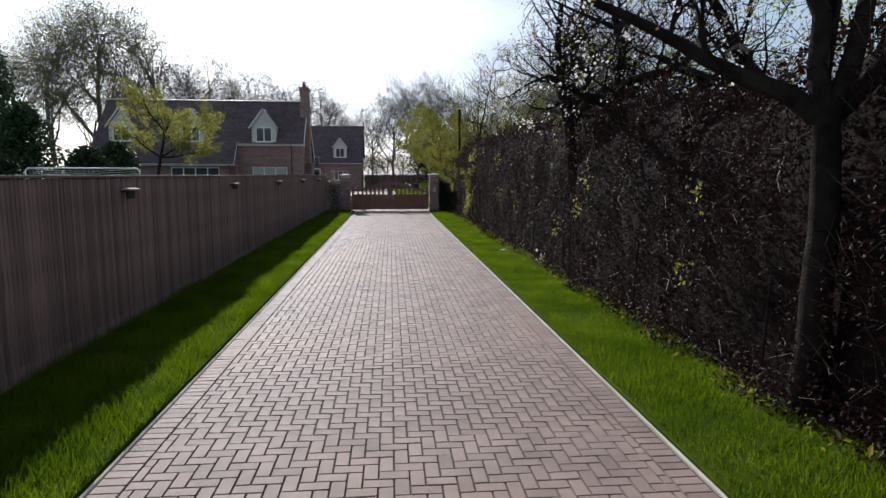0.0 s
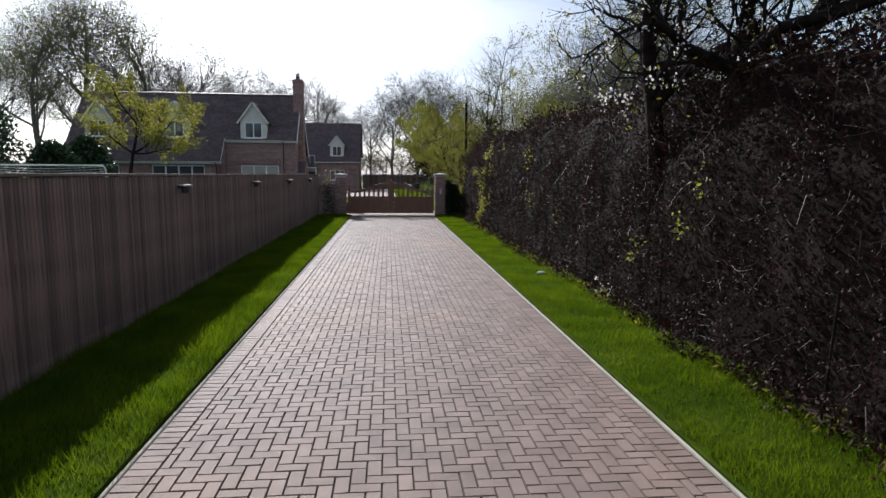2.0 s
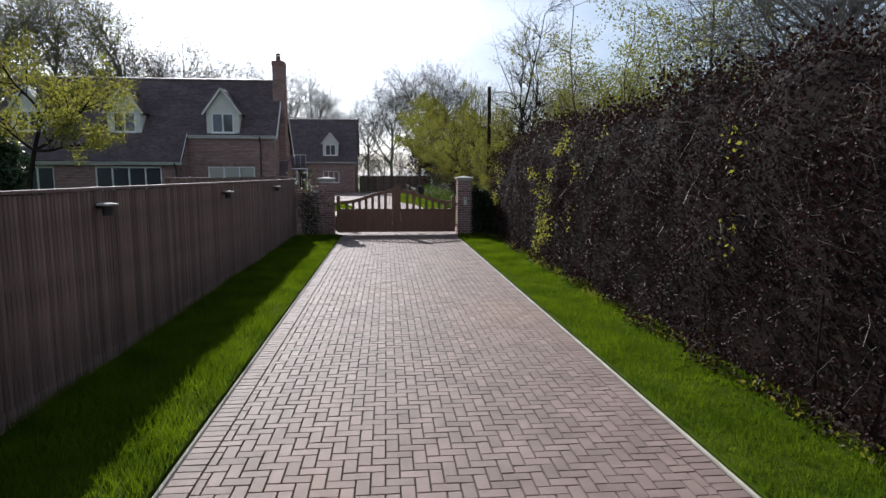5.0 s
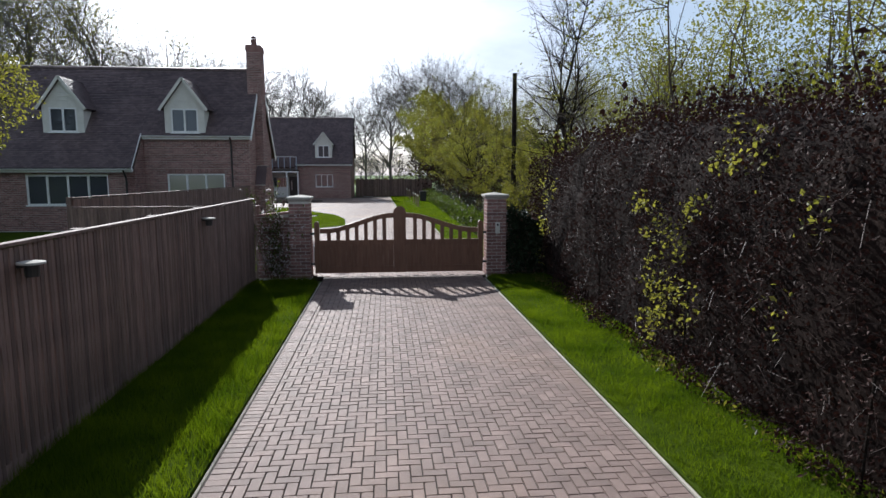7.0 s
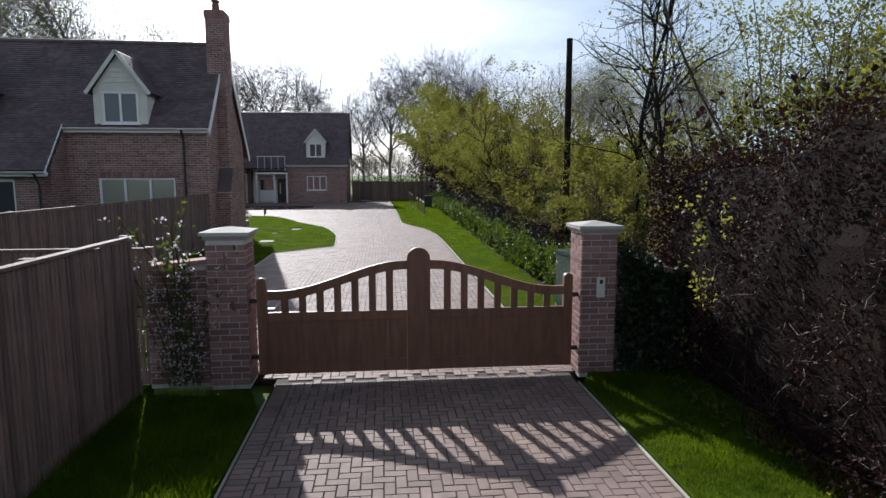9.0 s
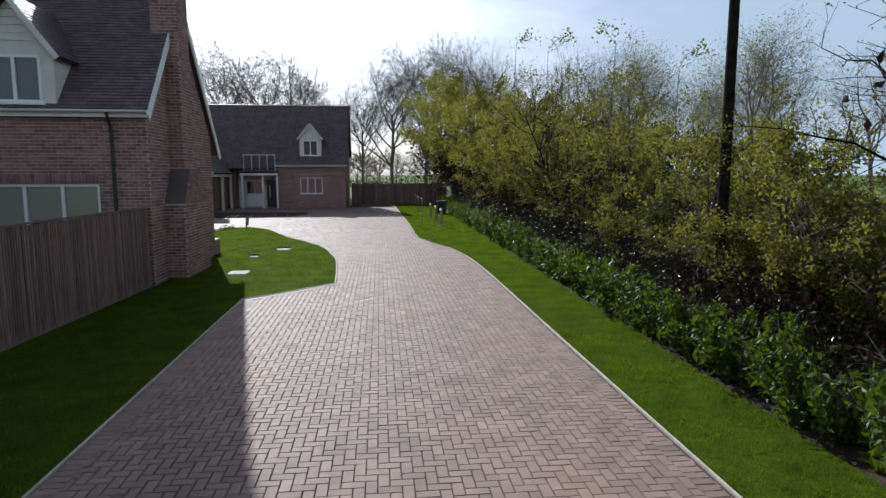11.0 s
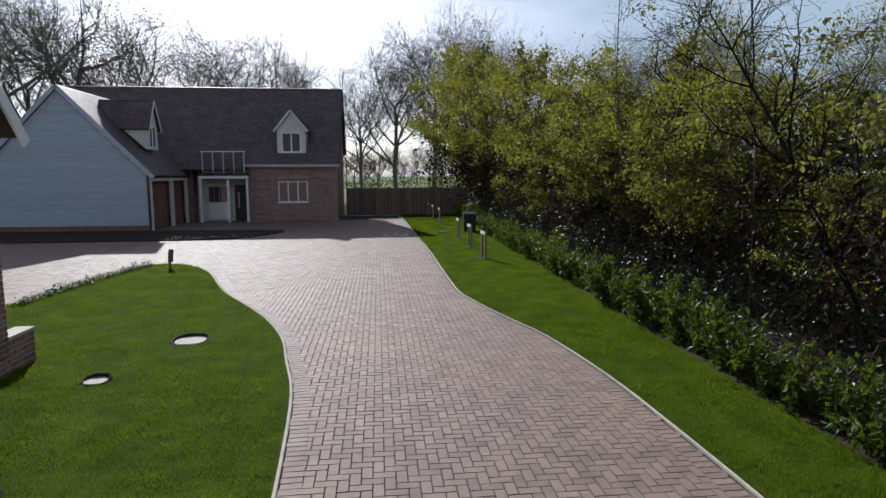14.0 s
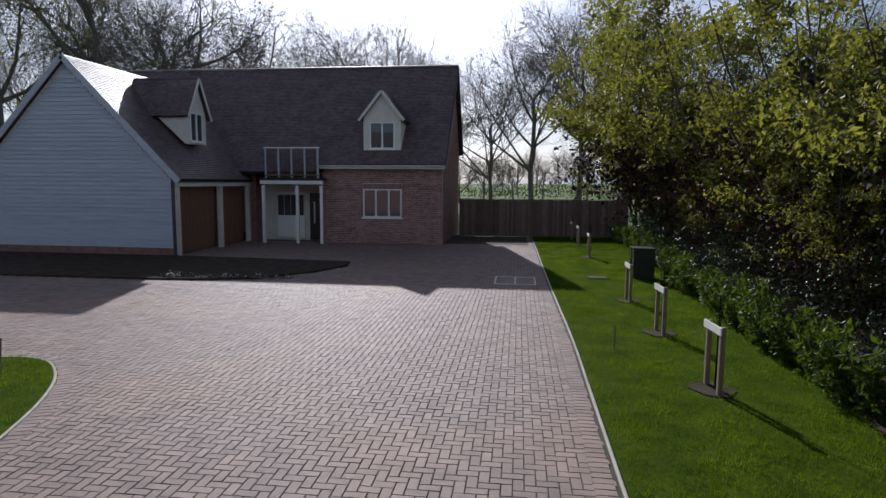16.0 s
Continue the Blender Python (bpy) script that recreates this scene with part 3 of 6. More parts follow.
def pillar(x, y, height, label, parts):
    g = empty("gate_pillar", Matrix.Translation((x, y, 0)), label, "pillar", "gate pillars")
    h = 0.215
    box_part("core", (-h, h, -h, h, -0.05, height - 0.14), MORTAR, g, "pale mortar joints", bevel=0.0)
    for k in range(4):
        m = Matrix.Rotation(math.pi / 2 * k, 4, "Z") @ Matrix.Translation((0, -h, 0))
        rows = brick_rows(-h, h, 0.0 if k % 2 == 0 else 0.0, height - 0.15)
        brick_jobs.append((g, m, rows, 30 + k, parts))
    bm = bmesh.new()
    prof = [(0.225, height - 0.14), (0.245, height - 0.115), (0.27, height - 0.09), (0.275, height - 0.05), (0.0, height)]
    rings = []
    for r, z in prof[:-1]:
        rings.append([bm.verts.new((sx * r, sy * r, z)) for sx, sy in ((-1, -1), (1, -1), (1, 1), (-1, 1))])
    bm.faces.new(list(reversed(rings[0])))
    for a, b in zip(rings, rings[1:]):
        for i in range(4):
            bm.faces.new((a[i], a[(i + 1) % 4], b[(i + 1) % 4], b[i]))
    tip = bm.verts.new((0, 0, height))
    for i in range(4):
        bm.faces.new((rings[-1][i], rings[-1][(i + 1) % 4], tip))
    part("cap", bm, STONE_CAP, g, "pale cast stone cap with a moulded edge")
    return g


pillar(-2.27, 0.12, 1.835, "red brick gate pillar with a pale stone cap", 40)
right_pillar = pillar(2.1, 0.12, 1.87, "red brick gate pillar with a stone cap and intercom", 40)
box_part("intercom", (-0.03, 0.07, -0.25, -0.222, 0.95, 1.2), CREAM, right_pillar, "pale metal intercom plate")
box_part("intercom_speaker", (0.0, 0.04, -0.254, -0.25, 1.12, 1.17), BLACK_METAL, right_pillar)


def wing_wall(x0, x1, z_in, z_out, label, inner_is_x0):
    g = empty("wing_wall", Matrix.Translation((0, 0.12, 0)), label, "garden wall", "wing walls")
    za, zb = (z_in, z_out) if inner_is_x0 else (z_out, z_in)
    bm = bmesh.new()
    poly_prism(bm, [(x0, -0.05), (x1, -0.05), (x1, zb), (x0, za)], "y", -0.1, 0.1)
    part("wall", bm, MORTAR, g)
    rows = brick_rows(x0, x1, 0, max(za, zb), shape=lambda u, z: z < za + (zb - za) * (u - x0) / (x1 - x0))
    brick_jobs.append((g, Matrix.Translation((0, -0.1, 0)), rows, 51, 0))
    bm = bmesh.new()
    poly_prism(bm, [(x0, za), (x1, zb), (x1, zb + 0.05), (x0, za + 0.05)], "y", -0.14, 0.14)
    part("coping", bm, BRICK_OB, g, "brick coping")


wing_wall(-3.2, -2.49, 1.42, 1.35, "low dark brick wing wall beside the gate", False)
wing_wall(2.34, 3.5, 1.42, 1.1, "low dark brick wing wall running into the hedge", True)


# ---- house building ----
def wall_with_holes(bm, u0, u1, z0, z1, openings, y0, y1):
    """Boxes round rectangular openings (u0, u1, z0, z1)."""
    us = sorted({u0, u1, *[o[0] for o in openings], *[o[1] for o in openings]})
    for a, b in zip(us, us[1:]):
        cuts = sorted([(o[2], o[3]) for o in openings if o[0] <= a + 1e-6 and o[1] >= b - 1e-6])
        z = z0
        for c0, c1 in cuts:
            if c0 > z:
                box(bm, a, b, y0, y1, z, c0)
            z = c1
        if z1 > z:
            box(bm, a, b, y0, y1, z, z1)
    bmesh.ops.remove_doubles(bm, verts=bm.verts, dist=0.0005)


def window_unit(parent, m, w, h, lights, name="window", lattice=True, colour=None, glass=None):
    """A casement window: m takes x in 0..w, z in 0..h, -y outward."""
    colour = colour or WHITE
    bm = bmesh.new()
    t = 0.06
    bars = [(0, t)] + [(w * i / lights - 0.035, w * i / lights + 0.035) for i in range(1, lights)] + [(w - t, w)]
    cuts = [c for bar in bars for c in bar]
    for k in range(len(cuts) - 1):
        box(bm, cuts[k], cuts[k + 1], -0.03, 0.05, 0, t)
        box(bm, cuts[k], cuts[k + 1], -0.03, 0.05, h - t, h)
        if k % 2 == 0:
            box(bm, cuts[k], cuts[k + 1], -0.03, 0.05, t, h - t)
    bmesh.ops.remove_doubles(bm, verts=bm.verts, dist=0.0005)
    f = part(name, bm, colour, parent, "white casement window")
    f.matrix_local = m
    box_part("sill", (-0.06, w + 0.06, -0.09, 0.05, -0.05, 0.0), colour, f)
    lw = w / lights
    for i in range(lights):
        box_part("pane", (lw * i + 0.05, lw * (i + 1) - 0.05, 0.012, 0.02, t, h - t), glass or GLASS, f, bevel=0)
    if lattice:
        for i in range(lights):
            n = max(2, round((lw - 0.1) / 0.16))
            for k in range(1, n):
                u = lw * i + 0.05 + (lw - 0.1) * k / n
                box_part("glazing_bar", (u - 0.008, u + 0.008, 0.0, 0.011, t, h - t), colour, f, bevel=0)
            nz = max(2, round((h - 2 * t) / 0.25))
            for k in range(1, nz):
                z = t + (h - 2 * t) * k / nz
                box_part("glazing_bar", (lw * i + 0.05, lw * (i + 1) - 0.05, -0.002, 0.0105, z - 0.008, z + 0.008), colour, f, bevel=0)
    return f


def tile_field(parent, origin, u_dir, v_dir, length, rise, seed, name="roof_tiles", gauge=0.1, width=0.165):
    """Plain tiles in rows over a slope; u along the eaves, v up the slope."""
    origin, u_dir, v_dir = Vector(origin), Vector(u_dir).normalized(), Vector(v_dir).normalized()
    nrm = u_dir.cross(v_dir).normalized()
    if nrm.z < 0:
        nrm = -nrm
    rng = np.random.default_rng(seed)
    nv, nu = int(rise / gauge), int(length / width) + 1
    iu, iv = np.meshgrid(np.arange(nu), np.arange(nv))
    iu, iv = iu.ravel(), iv.ravel()
    u0 = iu * width - (iv % 2) * width / 2
    v0 = iv * gauge
    u1 = u0 + width - 0.003
    u0c, u1c = np.clip(u0, 0, length), np.clip(u1, 0, length)
    ok = u1c - u0c > 0.02
    u0, u1, v0 = u0c[ok], u1c[ok], v0[ok]
    n = len(u0)
    hj = rng.uniform(-0.002, 0.004, n)
    o, ud, vd, nd = (np.array(v) for v in (origin, u_dir, v_dir, nrm))

    def P(u, v, h):
        return o + u[:, None] * ud + v[:, None] * vd + h[:, None] * nd
    lo, hi = np.full(n, 0.03) + hj, np.full(n, 0.012)
    co = np.stack([P(u0, v0, lo - 0.016), P(u1, v0, lo - 0.016), P(u1, v0, lo), P(u0, v0, lo), P(u1, v0 + gauge + 0.02, hi), P(u0, v0 + gauge + 0.02, hi)], 1)
    idx = np.arange(n)[:, None, None] * 6 + np.array([[0, 1, 2, 3], [3, 2, 4, 5]])[None]
    return tagged(np_mesh(name, co.reshape(-1, 3), idx.reshape(-1, 4), TILE, parent, "dark brown plain clay tiles"), kind="stuff")


def slope(parent, p, q, up, rise, seed, thick=0.14, name="roof"):
    """A roof slope: deck from the eaves line p-q up along up for rise metres, with its tiles."""
    p, q, up = Vector(p), Vector(q), Vector(up).normalized()
    u = (q - p)
    nrm = u.normalized().cross(up).normalized()
    if nrm.z < 0:
        nrm = -nrm
    bm = bmesh.new()
    vs = [bm.verts.new(v) for v in (p, q, q + up * rise, p + up * rise)]
    vb = [bm.verts.new(v.co - nrm * thick) for v in vs]
    bm.faces.new(vs)
    bm.faces.new(list(reversed(vb)))
    for i in range(4):
        bm.faces.new((vs[i], vb[i], vb[(i + 1) % 4], vs[(i + 1) % 4]))
    deck = part(name, bm, UNDERLAY, parent, "dark brown tiled roof slope")
    tile_field(deck, p, u, up, u.length, rise, seed)
    return deck


def beam(name, p, q, w, h, material, parent, label=""):
    """A straight board from p to q, w wide and h high."""
    p, q = Vector(p), Vector(q)
    d = q - p
    x = d.normalized()
    side = x.cross(Vector((0, 0, 1)))
    side = side.normalized() if side.length > 1e-4 else Vector((0, 1, 0))
    upv = side.cross(x)
    m = Matrix((x, side, upv)).transposed().to_4x4()
    m.translation = p
    bm = bmesh.new()
    box(bm, 0, d.length, -w / 2, w / 2, -h / 2, h / 2, m=m)
    return part(name, bm, material, parent, label)


def dormer(parent, m, half, z_eave, z_apex, depth_eave, depth_apex, seed, win=(0.95, 0.95), material=None):
    """A gabled dormer: local face in y = 0, sill at z = 0, running back along +y."""
    material = material or CREAM
    bm = bmesh.new()
    pts = [(-half, 0.0), (half, 0.0), (half, z_eave), (0, z_apex - 0.12), (-half, z_eave)]
    ww, wh = win
    box(bm, -half, -ww / 2, 0, 0.1, 0, z_eave)
    box(bm, ww / 2, half, 0, 0.1, 0, z_eave)
    box(bm, -ww / 2, ww / 2, 0, 0.1, 0, 0.1)
    box(bm, -ww / 2, ww / 2, 0, 0.1, 0.1 + wh, z_eave)
    poly_prism(bm, [(-half, z_eave), (half, z_eave), (0, z_apex - 0.12)], "y", 0, 0.1)
    for s in (-1, 1):
        a, b = sorted((s * half, s * (half - 0.1)))
        poly_prism(bm, [(0.1, 0.0), (0.1, z_eave), (depth_eave + 0.25, z_eave)], "x", a, b)
    body = part("dormer", bm, material, parent, "white boarded gabled dormer")
    body.matrix_local = m
    window_unit(body, Matrix.Translation((-ww / 2, 0.02, 0.1)), ww, wh, 2, lattice=False)
    pitch = (z_apex - z_eave) / half
    over = 0.16
    for s in (-1, 1):
        eave = Vector((s * (half + over), -0.15, z_eave - over * pitch))
        ridge = Vector((0, -0.15, z_apex))
        up = ridge - eave
        far = eave + Vector((0, depth_apex + 0.15, 0))
        slope(body, eave, far, up, up.length, seed + s, thick=0.07, name="dormer_roof")
        beam("bargeboard", eave + Vector((0, -0.02, -0.04)), ridge + Vector((0, -0.02, -0.04)), 0.03, 0.11, material, body)
    for k in range(5):
        z = z_eave + 0.12 + k * 0.16
        w = half * (z_apex - 0.14 - z) / (z_apex - z_eave)
        if w > 0.12:
            box_part("board", (-w, w, -0.018, 0.002, z, z + 0.145), material, body, bevel=0.003)
    return body


# ---- house by the gate ----
h1 = empty("brick_house", Matrix.Identity(4), "red brick house with steep brown tiled roof and dormers", "house")
PITCH = 1.24
RY, RZ = 15.95, 7.11


def h1_roof_z(y):
    return RZ - PITCH * abs(y - RY)


WIN_R, WIN_L = (-9.74, -7.34, 1.15, 2.32), (-14.93, -11.73, 1.05, 2.28)
bm = bmesh.new()
wall_with_holes(bm, -10.65, -6.25, -0.1, 3.88, [WIN_R], 13.6, 13.9)
part("front_wall", bm, MORTAR, h1, "red brick wall")
rows = brick_rows(-10.65, -6.25, 0, 3.88, [WIN_R[:2] + (WIN_R[2], WIN_R[3] + 0.23)])
brick_jobs.append((h1, Matrix.Translation((0, 13.6, 0)), rows, 61, 150))
for k in range(32):
    u = WIN_R[0] + 2.4 * k / 32
    box_part("arch_brick", (u + 0.005, u + 0.07, 13.588, 13.61, WIN_R[3] + 0.005, WIN_R[3] + 0.22), BRICK_OB, h1, bevel=0.002)
window_unit(h1, Matrix.Translation((WIN_R[0], 13.65, WIN_R[2])), 2.4, 1.17, 3, lattice=False, glass=BLIND)
bm = bmesh.new()
wall_with_holes(bm, -20.0, -10.65, -0.1, 2.6, [WIN_L, (-19.3, -16.9, 1.05, 2.28)], 12.55, 12.85)
part("front_wall", bm, MORTAR, h1, "red brick wall")
rows = brick_rows(-20.0, -10.65, 0, 2.6, [WIN_L, (-19.3, -16.9, 1.05, 2.28)])
brick_jobs.append((h1, Matrix.Translation((0, 12.55, 0)), rows, 62, 0))
window_unit(h1, Matrix.Translation((WIN_L[0], 12.6, WIN_L[2])), 3.2, 1.23, 4, lattice=False)
window_unit(h1, Matrix.Translation((-19.3, 12.6, 1.05)), 2.4, 1.23, 3, lattice=False)
box_part("inner_wall", (-19.7, -6.6, 14.6, 14.7, 0, 3.5), CREAM, h1, bevel=0)
# return wall between the two fronts
bm = bmesh.new()
poly_prism(bm, [(12.55, -0.1), (13.9, -0.1), (13.9, 3.9), (13.55, 3.9), (12.55, 2.72)], "x", -10.95, -10.653)
part("return_wall", bm, MORTAR, h1)
rows = brick_rows(12.55, 13.6, 0, 3.95, shape=lambda u, z: z < h1_roof_z(u) - 0.15)
brick_jobs.append((h1, Matrix.Translation((-10.65, 0, 0)) @ Matrix.Rotation(math.pi / 2, 4, "Z"), rows, 63, 0))
# gable wall
bm = bmesh.new()
poly_prism(bm, [(13.9, -0.1), (18.6, -0.1), (18.6, h1_roof_z(18.6) - 0.15), (RY, RZ - 0.18), (13.65, h1_roof_z(13.65) - 0.15), (13.65, 3.88), (13.9, 3.88)], "x", -6.55, -6.25)
part("gable_wall", bm, MORTAR, h1, "red brick gable wall")
rows = brick_rows(13.6, 18.6, 0, 6.95, shape=lambda u, z: z < h1_roof_z(u) - 0.12)
brick_jobs.append((h1, Matrix.Translation((-6.25, 0, 0)) @ Matrix.Rotation(math.pi / 2, 4, "Z"), rows, 64, 150))
box_part("back_wall", (-20, -6.55, 18.3, 18.6, -0.1, 3.4), BRICK_OB, h1, bevel=0)
box_part("end_wall", (-20, -19.7, 12.85, 18.3, -0.1, 3.0), BRICK_OB, h1, bevel=0)
up_f, up_b = Vector((0, 1, PITCH)), Vector((0, -1, PITCH))
slope(h1, (-10.65, 13.4, h1_roof_z(13.4)), (-6.1, 13.4, h1_roof_z(13.4)), up_f, (RY - 13.4) * math.hypot(1, PITCH), 71)
slope(h1, (-20.3, 12.28, h1_roof_z(12.28)), (-10.65, 12.28, h1_roof_z(12.28)), up_f, (RY - 12.28) * math.hypot(1, PITCH), 72)
slope(h1, (-6.1, 19.1, h1_roof_z(19.1)), (-20.3, 19.1, h1_roof_z(19.1)), up_b, (19.1 - RY) * math.hypot(1, PITCH), 73)
bm = bmesh.new()
for k in range(47):
    cyl(bm, (-20.3 + k * 0.3, RY, RZ - 0.03), (-20.3 + k * 0.3 + 0.295, RY, RZ - 0.03), 0.11, 0.11, 8)
part("ridge_tiles", bm, TILE, h1)


def gutter(parent, x0, x1, y, z, pipes=(), material=None):
    bm = bmesh.new()
    n = 8
    pts = [(0.06 * math.cos(math.pi + math.pi * k / n), 0.06 * math.sin(math.pi + math.pi * k / n)) for k in range(n + 1)]
    pts += [(a * 0.86, b * 0.86) for a, b in reversed(pts)]
    poly_prism(bm, [(y + a, z + b) for a, b in pts], "x", x0, x1)
    g = part("gutter", bm, material or BLACK_METAL, parent, "half-round gutter")
    return g


def downpipe(parent, x, y, z0, z1, wall_y):
    bm = bmesh.new()
    cyl(bm, (x, y, z1), (x, wall_y - 0.05, z1 - 0.35), 0.034, 0.034, 10)
    cyl(bm, (x, wall_y - 0.05, z1 - 0.33), (x, wall_y - 0.05, z0), 0.034, 0.034, 10)
    for z in (z0 + 0.4, (z0 + z1) / 2, z1 - 0.6):
        box(bm, x - 0.05, x + 0.05, wall_y - 0.06, wall_y, z, z + 0.04)
    part("downpipe", bm, BLACK_METAL, parent, "black round downpipe")


box_part("fascia", (-10.65, -6.15, 13.43, 13.46, 3.78, 3.93), WHITE, h1, "white fascia board")
box_part("fascia", (-20.3, -10.65, 12.31, 12.34, 2.38, 2.52), WHITE, h1, "white fascia board")
gutter(h1, -10.65, -6.15, 13.35, 3.93, material=WHITE)
gutter(h1, -20.3, -10.65, 12.23, 2.53, material=WHITE)
downpipe(h1, -7.0, 13.35, 0, 3.9, 13.6)
downpipe(h1, -11.0, 12.23, 0, 2.48, 12.55)
for x, ya, yb in ((-6.11, 13.33, RY), (-6.11, 19.15, RY), (-10.67, 12.25, 13.5)):
    beam("bargeboard", (x, ya, h1_roof_z(ya) - 0.09), (x, yb, h1_roof_z(yb) - 0.09), 0.035, 0.17, WHITE, h1, "white bargeboard")
for k, (cx, yf) in enumerate(((-8.85, 13.45), (-13.75, 13.45), (-18.4, 13.45))):
    z0 = 3.97
    dormer(h1, Matrix.Translation((cx, yf, z0)), 0.82, 1.27, 2.38, 1.1, 2.15, 80 + 3 * k, (1.1, 1.0))
# chimney stack on the gable
ch = (-6.52, -5.9, 14.95, 15.75)
BX, BY0, BY1 = -5.78, 14.43, 16.35
bm = bmesh.new()
box(bm, ch[0], ch[1], ch[2], ch[3], 2.6, 8.0)
box(bm, -6.4, BX, BY0, BY1, -0.1, 1.85)
stack = part("chimney", bm, MORTAR, h1, "tall red brick chimney stack with corbelled head")
bm = bmesh.new()
poly_prism(bm, [(BY0 - 0.012, 1.83), (BY1, 1.83), (ch[3], 2.68), (ch[2], 2.68)], "x", -6.25, BX + 0.001)
part("shoulder", bm, TILE, stack, "dark sloping tiled shoulder")
east = Matrix.Rotation(math.pi / 2, 4, "Z")
brick_jobs.append((stack, Matrix.Translation((ch[1], 0, 0)) @ east, brick_rows(ch[2], ch[3], 2.7, 7.95), 91, 0))
rows = brick_rows(BY0, BY1, 0, 2.68, shape=lambda u, z: z < 1.93 or (BY0 + (z - 1.85) * 0.62 < u < BY1 - (z - 1.85) * 0.65))
brick_jobs.append((stack, Matrix.Translation((BX, 0, 0)) @ east, rows, 92, 0))
front = Matrix.Translation((0, ch[2], 0))
brick_jobs.append((stack, front, brick_rows(-6.25, ch[1], 2.7, 5.7), 93, 0))
brick_jobs.append((stack, front, brick_rows(ch[0], ch[1], 5.7, 7.95), 95, 0))
brick_jobs.append((stack, Matrix.Translation((0, BY0, 0)), brick_rows(-6.25, BX, 0, 1.85), 94, 0))
bm = bmesh.new()
for k, o in enumerate((0.012, 0.03, 0.03, 0.012)):
    box(bm, ch[0] - o, ch[1] + o, ch[2] - o, ch[3] + o, 7.75 + k * 0.078, 7.82 + k * 0.078)
part("chimney_head", bm, BRICK_OB, h1, "corbelled brick chimney head")
pot_x, pot_y = -6.24, 15.36
bm = bmesh.new()
cyl(bm, (pot_x, pot_y, 7.98), (pot_x, pot_y, 8.36), 0.14, 0.12, 14)
cyl(bm, (pot_x, pot_y, 8.43), (pot_x, pot_y, 8.53), 0.18, 0.02, 14)
for a in range(4):
    dx, dy = 0.095 * math.cos(a * 1.57), 0.095 * math.sin(a * 1.57)
    cyl(bm, (pot_x + dx, pot_y + dy, 8.34), (pot_x + dx, pot_y + dy, 8.45), 0.012, 0.012, 6)
part("chimney_pot", bm, BRICK_OB, h1, "clay chimney pot with a cowl")

# low garden wall running on from the back corner of the house
g = empty("garden_wall", Matrix.Translation((-6.38, 18.61, 0)), "low brick garden wall with pale coping by the house corner", "garden wall")
box_part("core", (-0.12, 0.115, 0.0, 0.6, -0.05, 0.45), MORTAR, g, bevel=0)
brick_jobs.append((g, Matrix.Translation((0.115, 0, 0)) @ Matrix.Rotation(math.pi / 2, 4, "Z"), brick_rows(0, 0.6, 0, 0.45), 97, 0))
brick_jobs.append((g, Matrix.Translation((0, 0.6, 0)) @ Matrix.Rotation(math.pi, 4, "Z"), brick_rows(-0.115, 0.12, 0, 0.45), 98, 0))
box_part("coping", (-0.14, 0.135, 0.0, 0.62, 0.45, 0.5), STONE_CAP, g, "pale worn coping", bevel=0.012)

# ---- far house ----
h2 = empty("far_house", Matrix.Identity(4), "brick house with weatherboarded gable wing, porch and dormers", "house")
FRY, FRZ, FP, FPB = 49.8, 8.05, 1.033, 1.448


def h2_roof_z(y):
    return FRZ - (FP * (FRY - y) if y < FRY else FPB * (y - FRY))


FW = (-7.05, -5.4, 1.1, 2.3)
bm = bmesh.new()
wall_with_holes(bm, -8.75, -3.7, -0.1, 3.25, [FW], 45.5, 45.8)
part("front_wall", bm, MORTAR, h2, "red brick wall")
rows = brick_rows(-8.75, -3.7, 0, 3.25, [FW[:2] + (FW[2], FW[3] + 0.22)])
brick_jobs.append((h2, Matrix.Translation((0, 45.5, 0)), rows, 101, 0))
for k in range(23):
    u = FW[0] + 1.65 * k / 23
    box_part("arch_brick", (u + 0.005, u + 0.068, 45.488, 45.51, FW[3] + 0.005, FW[3] + 0.21), BRICK_OB, h2, bevel=0.002)
window_unit(h2, Matrix.Translation((FW[0], 45.55, FW[2])), 1.65, 1.2, 3, lattice=False)
box_part("room_wall", (-8.8, -4.0, 46.8, 46.85, 0, 3.2), CREAM, h2, bevel=0)
bm = bmesh.new()
poly_prism(bm, [(45.8, -0.1), (52.3, -0.1), (52.3, 4.25), (FRY, FRZ - 0.2), (45.5, 3.45), (45.5, 3.25), (45.8, 3.25)], "x", -4.0, -3.7)
part("gable_wall", bm, BRICK_OB, h2, "red brick gable wall")
box_part("back_wall", (-20, -4.0, 52.0, 52.3, -0.1, 4.0), BRICK_OB, h2, bevel=0)
fl = math.hypot(1, FP)
slope(h2, (-8.9, 45.2, h2_roof_z(45.2)), (-3.52, 45.2, h2_roof_z(45.2)), (0, 1, FP), (FRY - 45.2) * fl, 111)
slope(h2, (-20.5, 44.9, h2_roof_z(44.9)), (-8.9, 44.9, h2_roof_z(44.9)), (0, 1, FP), (FRY - 44.9) * fl, 112)
slope(h2, (-3.52, 52.55, h2_roof_z(52.55)), (-20.5, 52.55, h2_roof_z(52.55)), (0, -1, FPB), (52.55 - FRY) * math.hypot(1, FPB), 113)
bm = bmesh.new()
for k in range(56):
    cyl(bm, (-20.3 + k * 0.3, FRY, FRZ - 0.03), (-20.3 + k * 0.3 + 0.295, FRY, FRZ - 0.03), 0.11, 0.11, 8)
part("ridge_tiles", bm, TILE, h2)
box_part("fascia", (-8.9, -3.5, 45.22, 45.25, 3.12, 3.21), WHITE, h2, "white fascia board")
gutter(h2, -8.9, -3.5, 45.14, 3.27, material=WHITE)
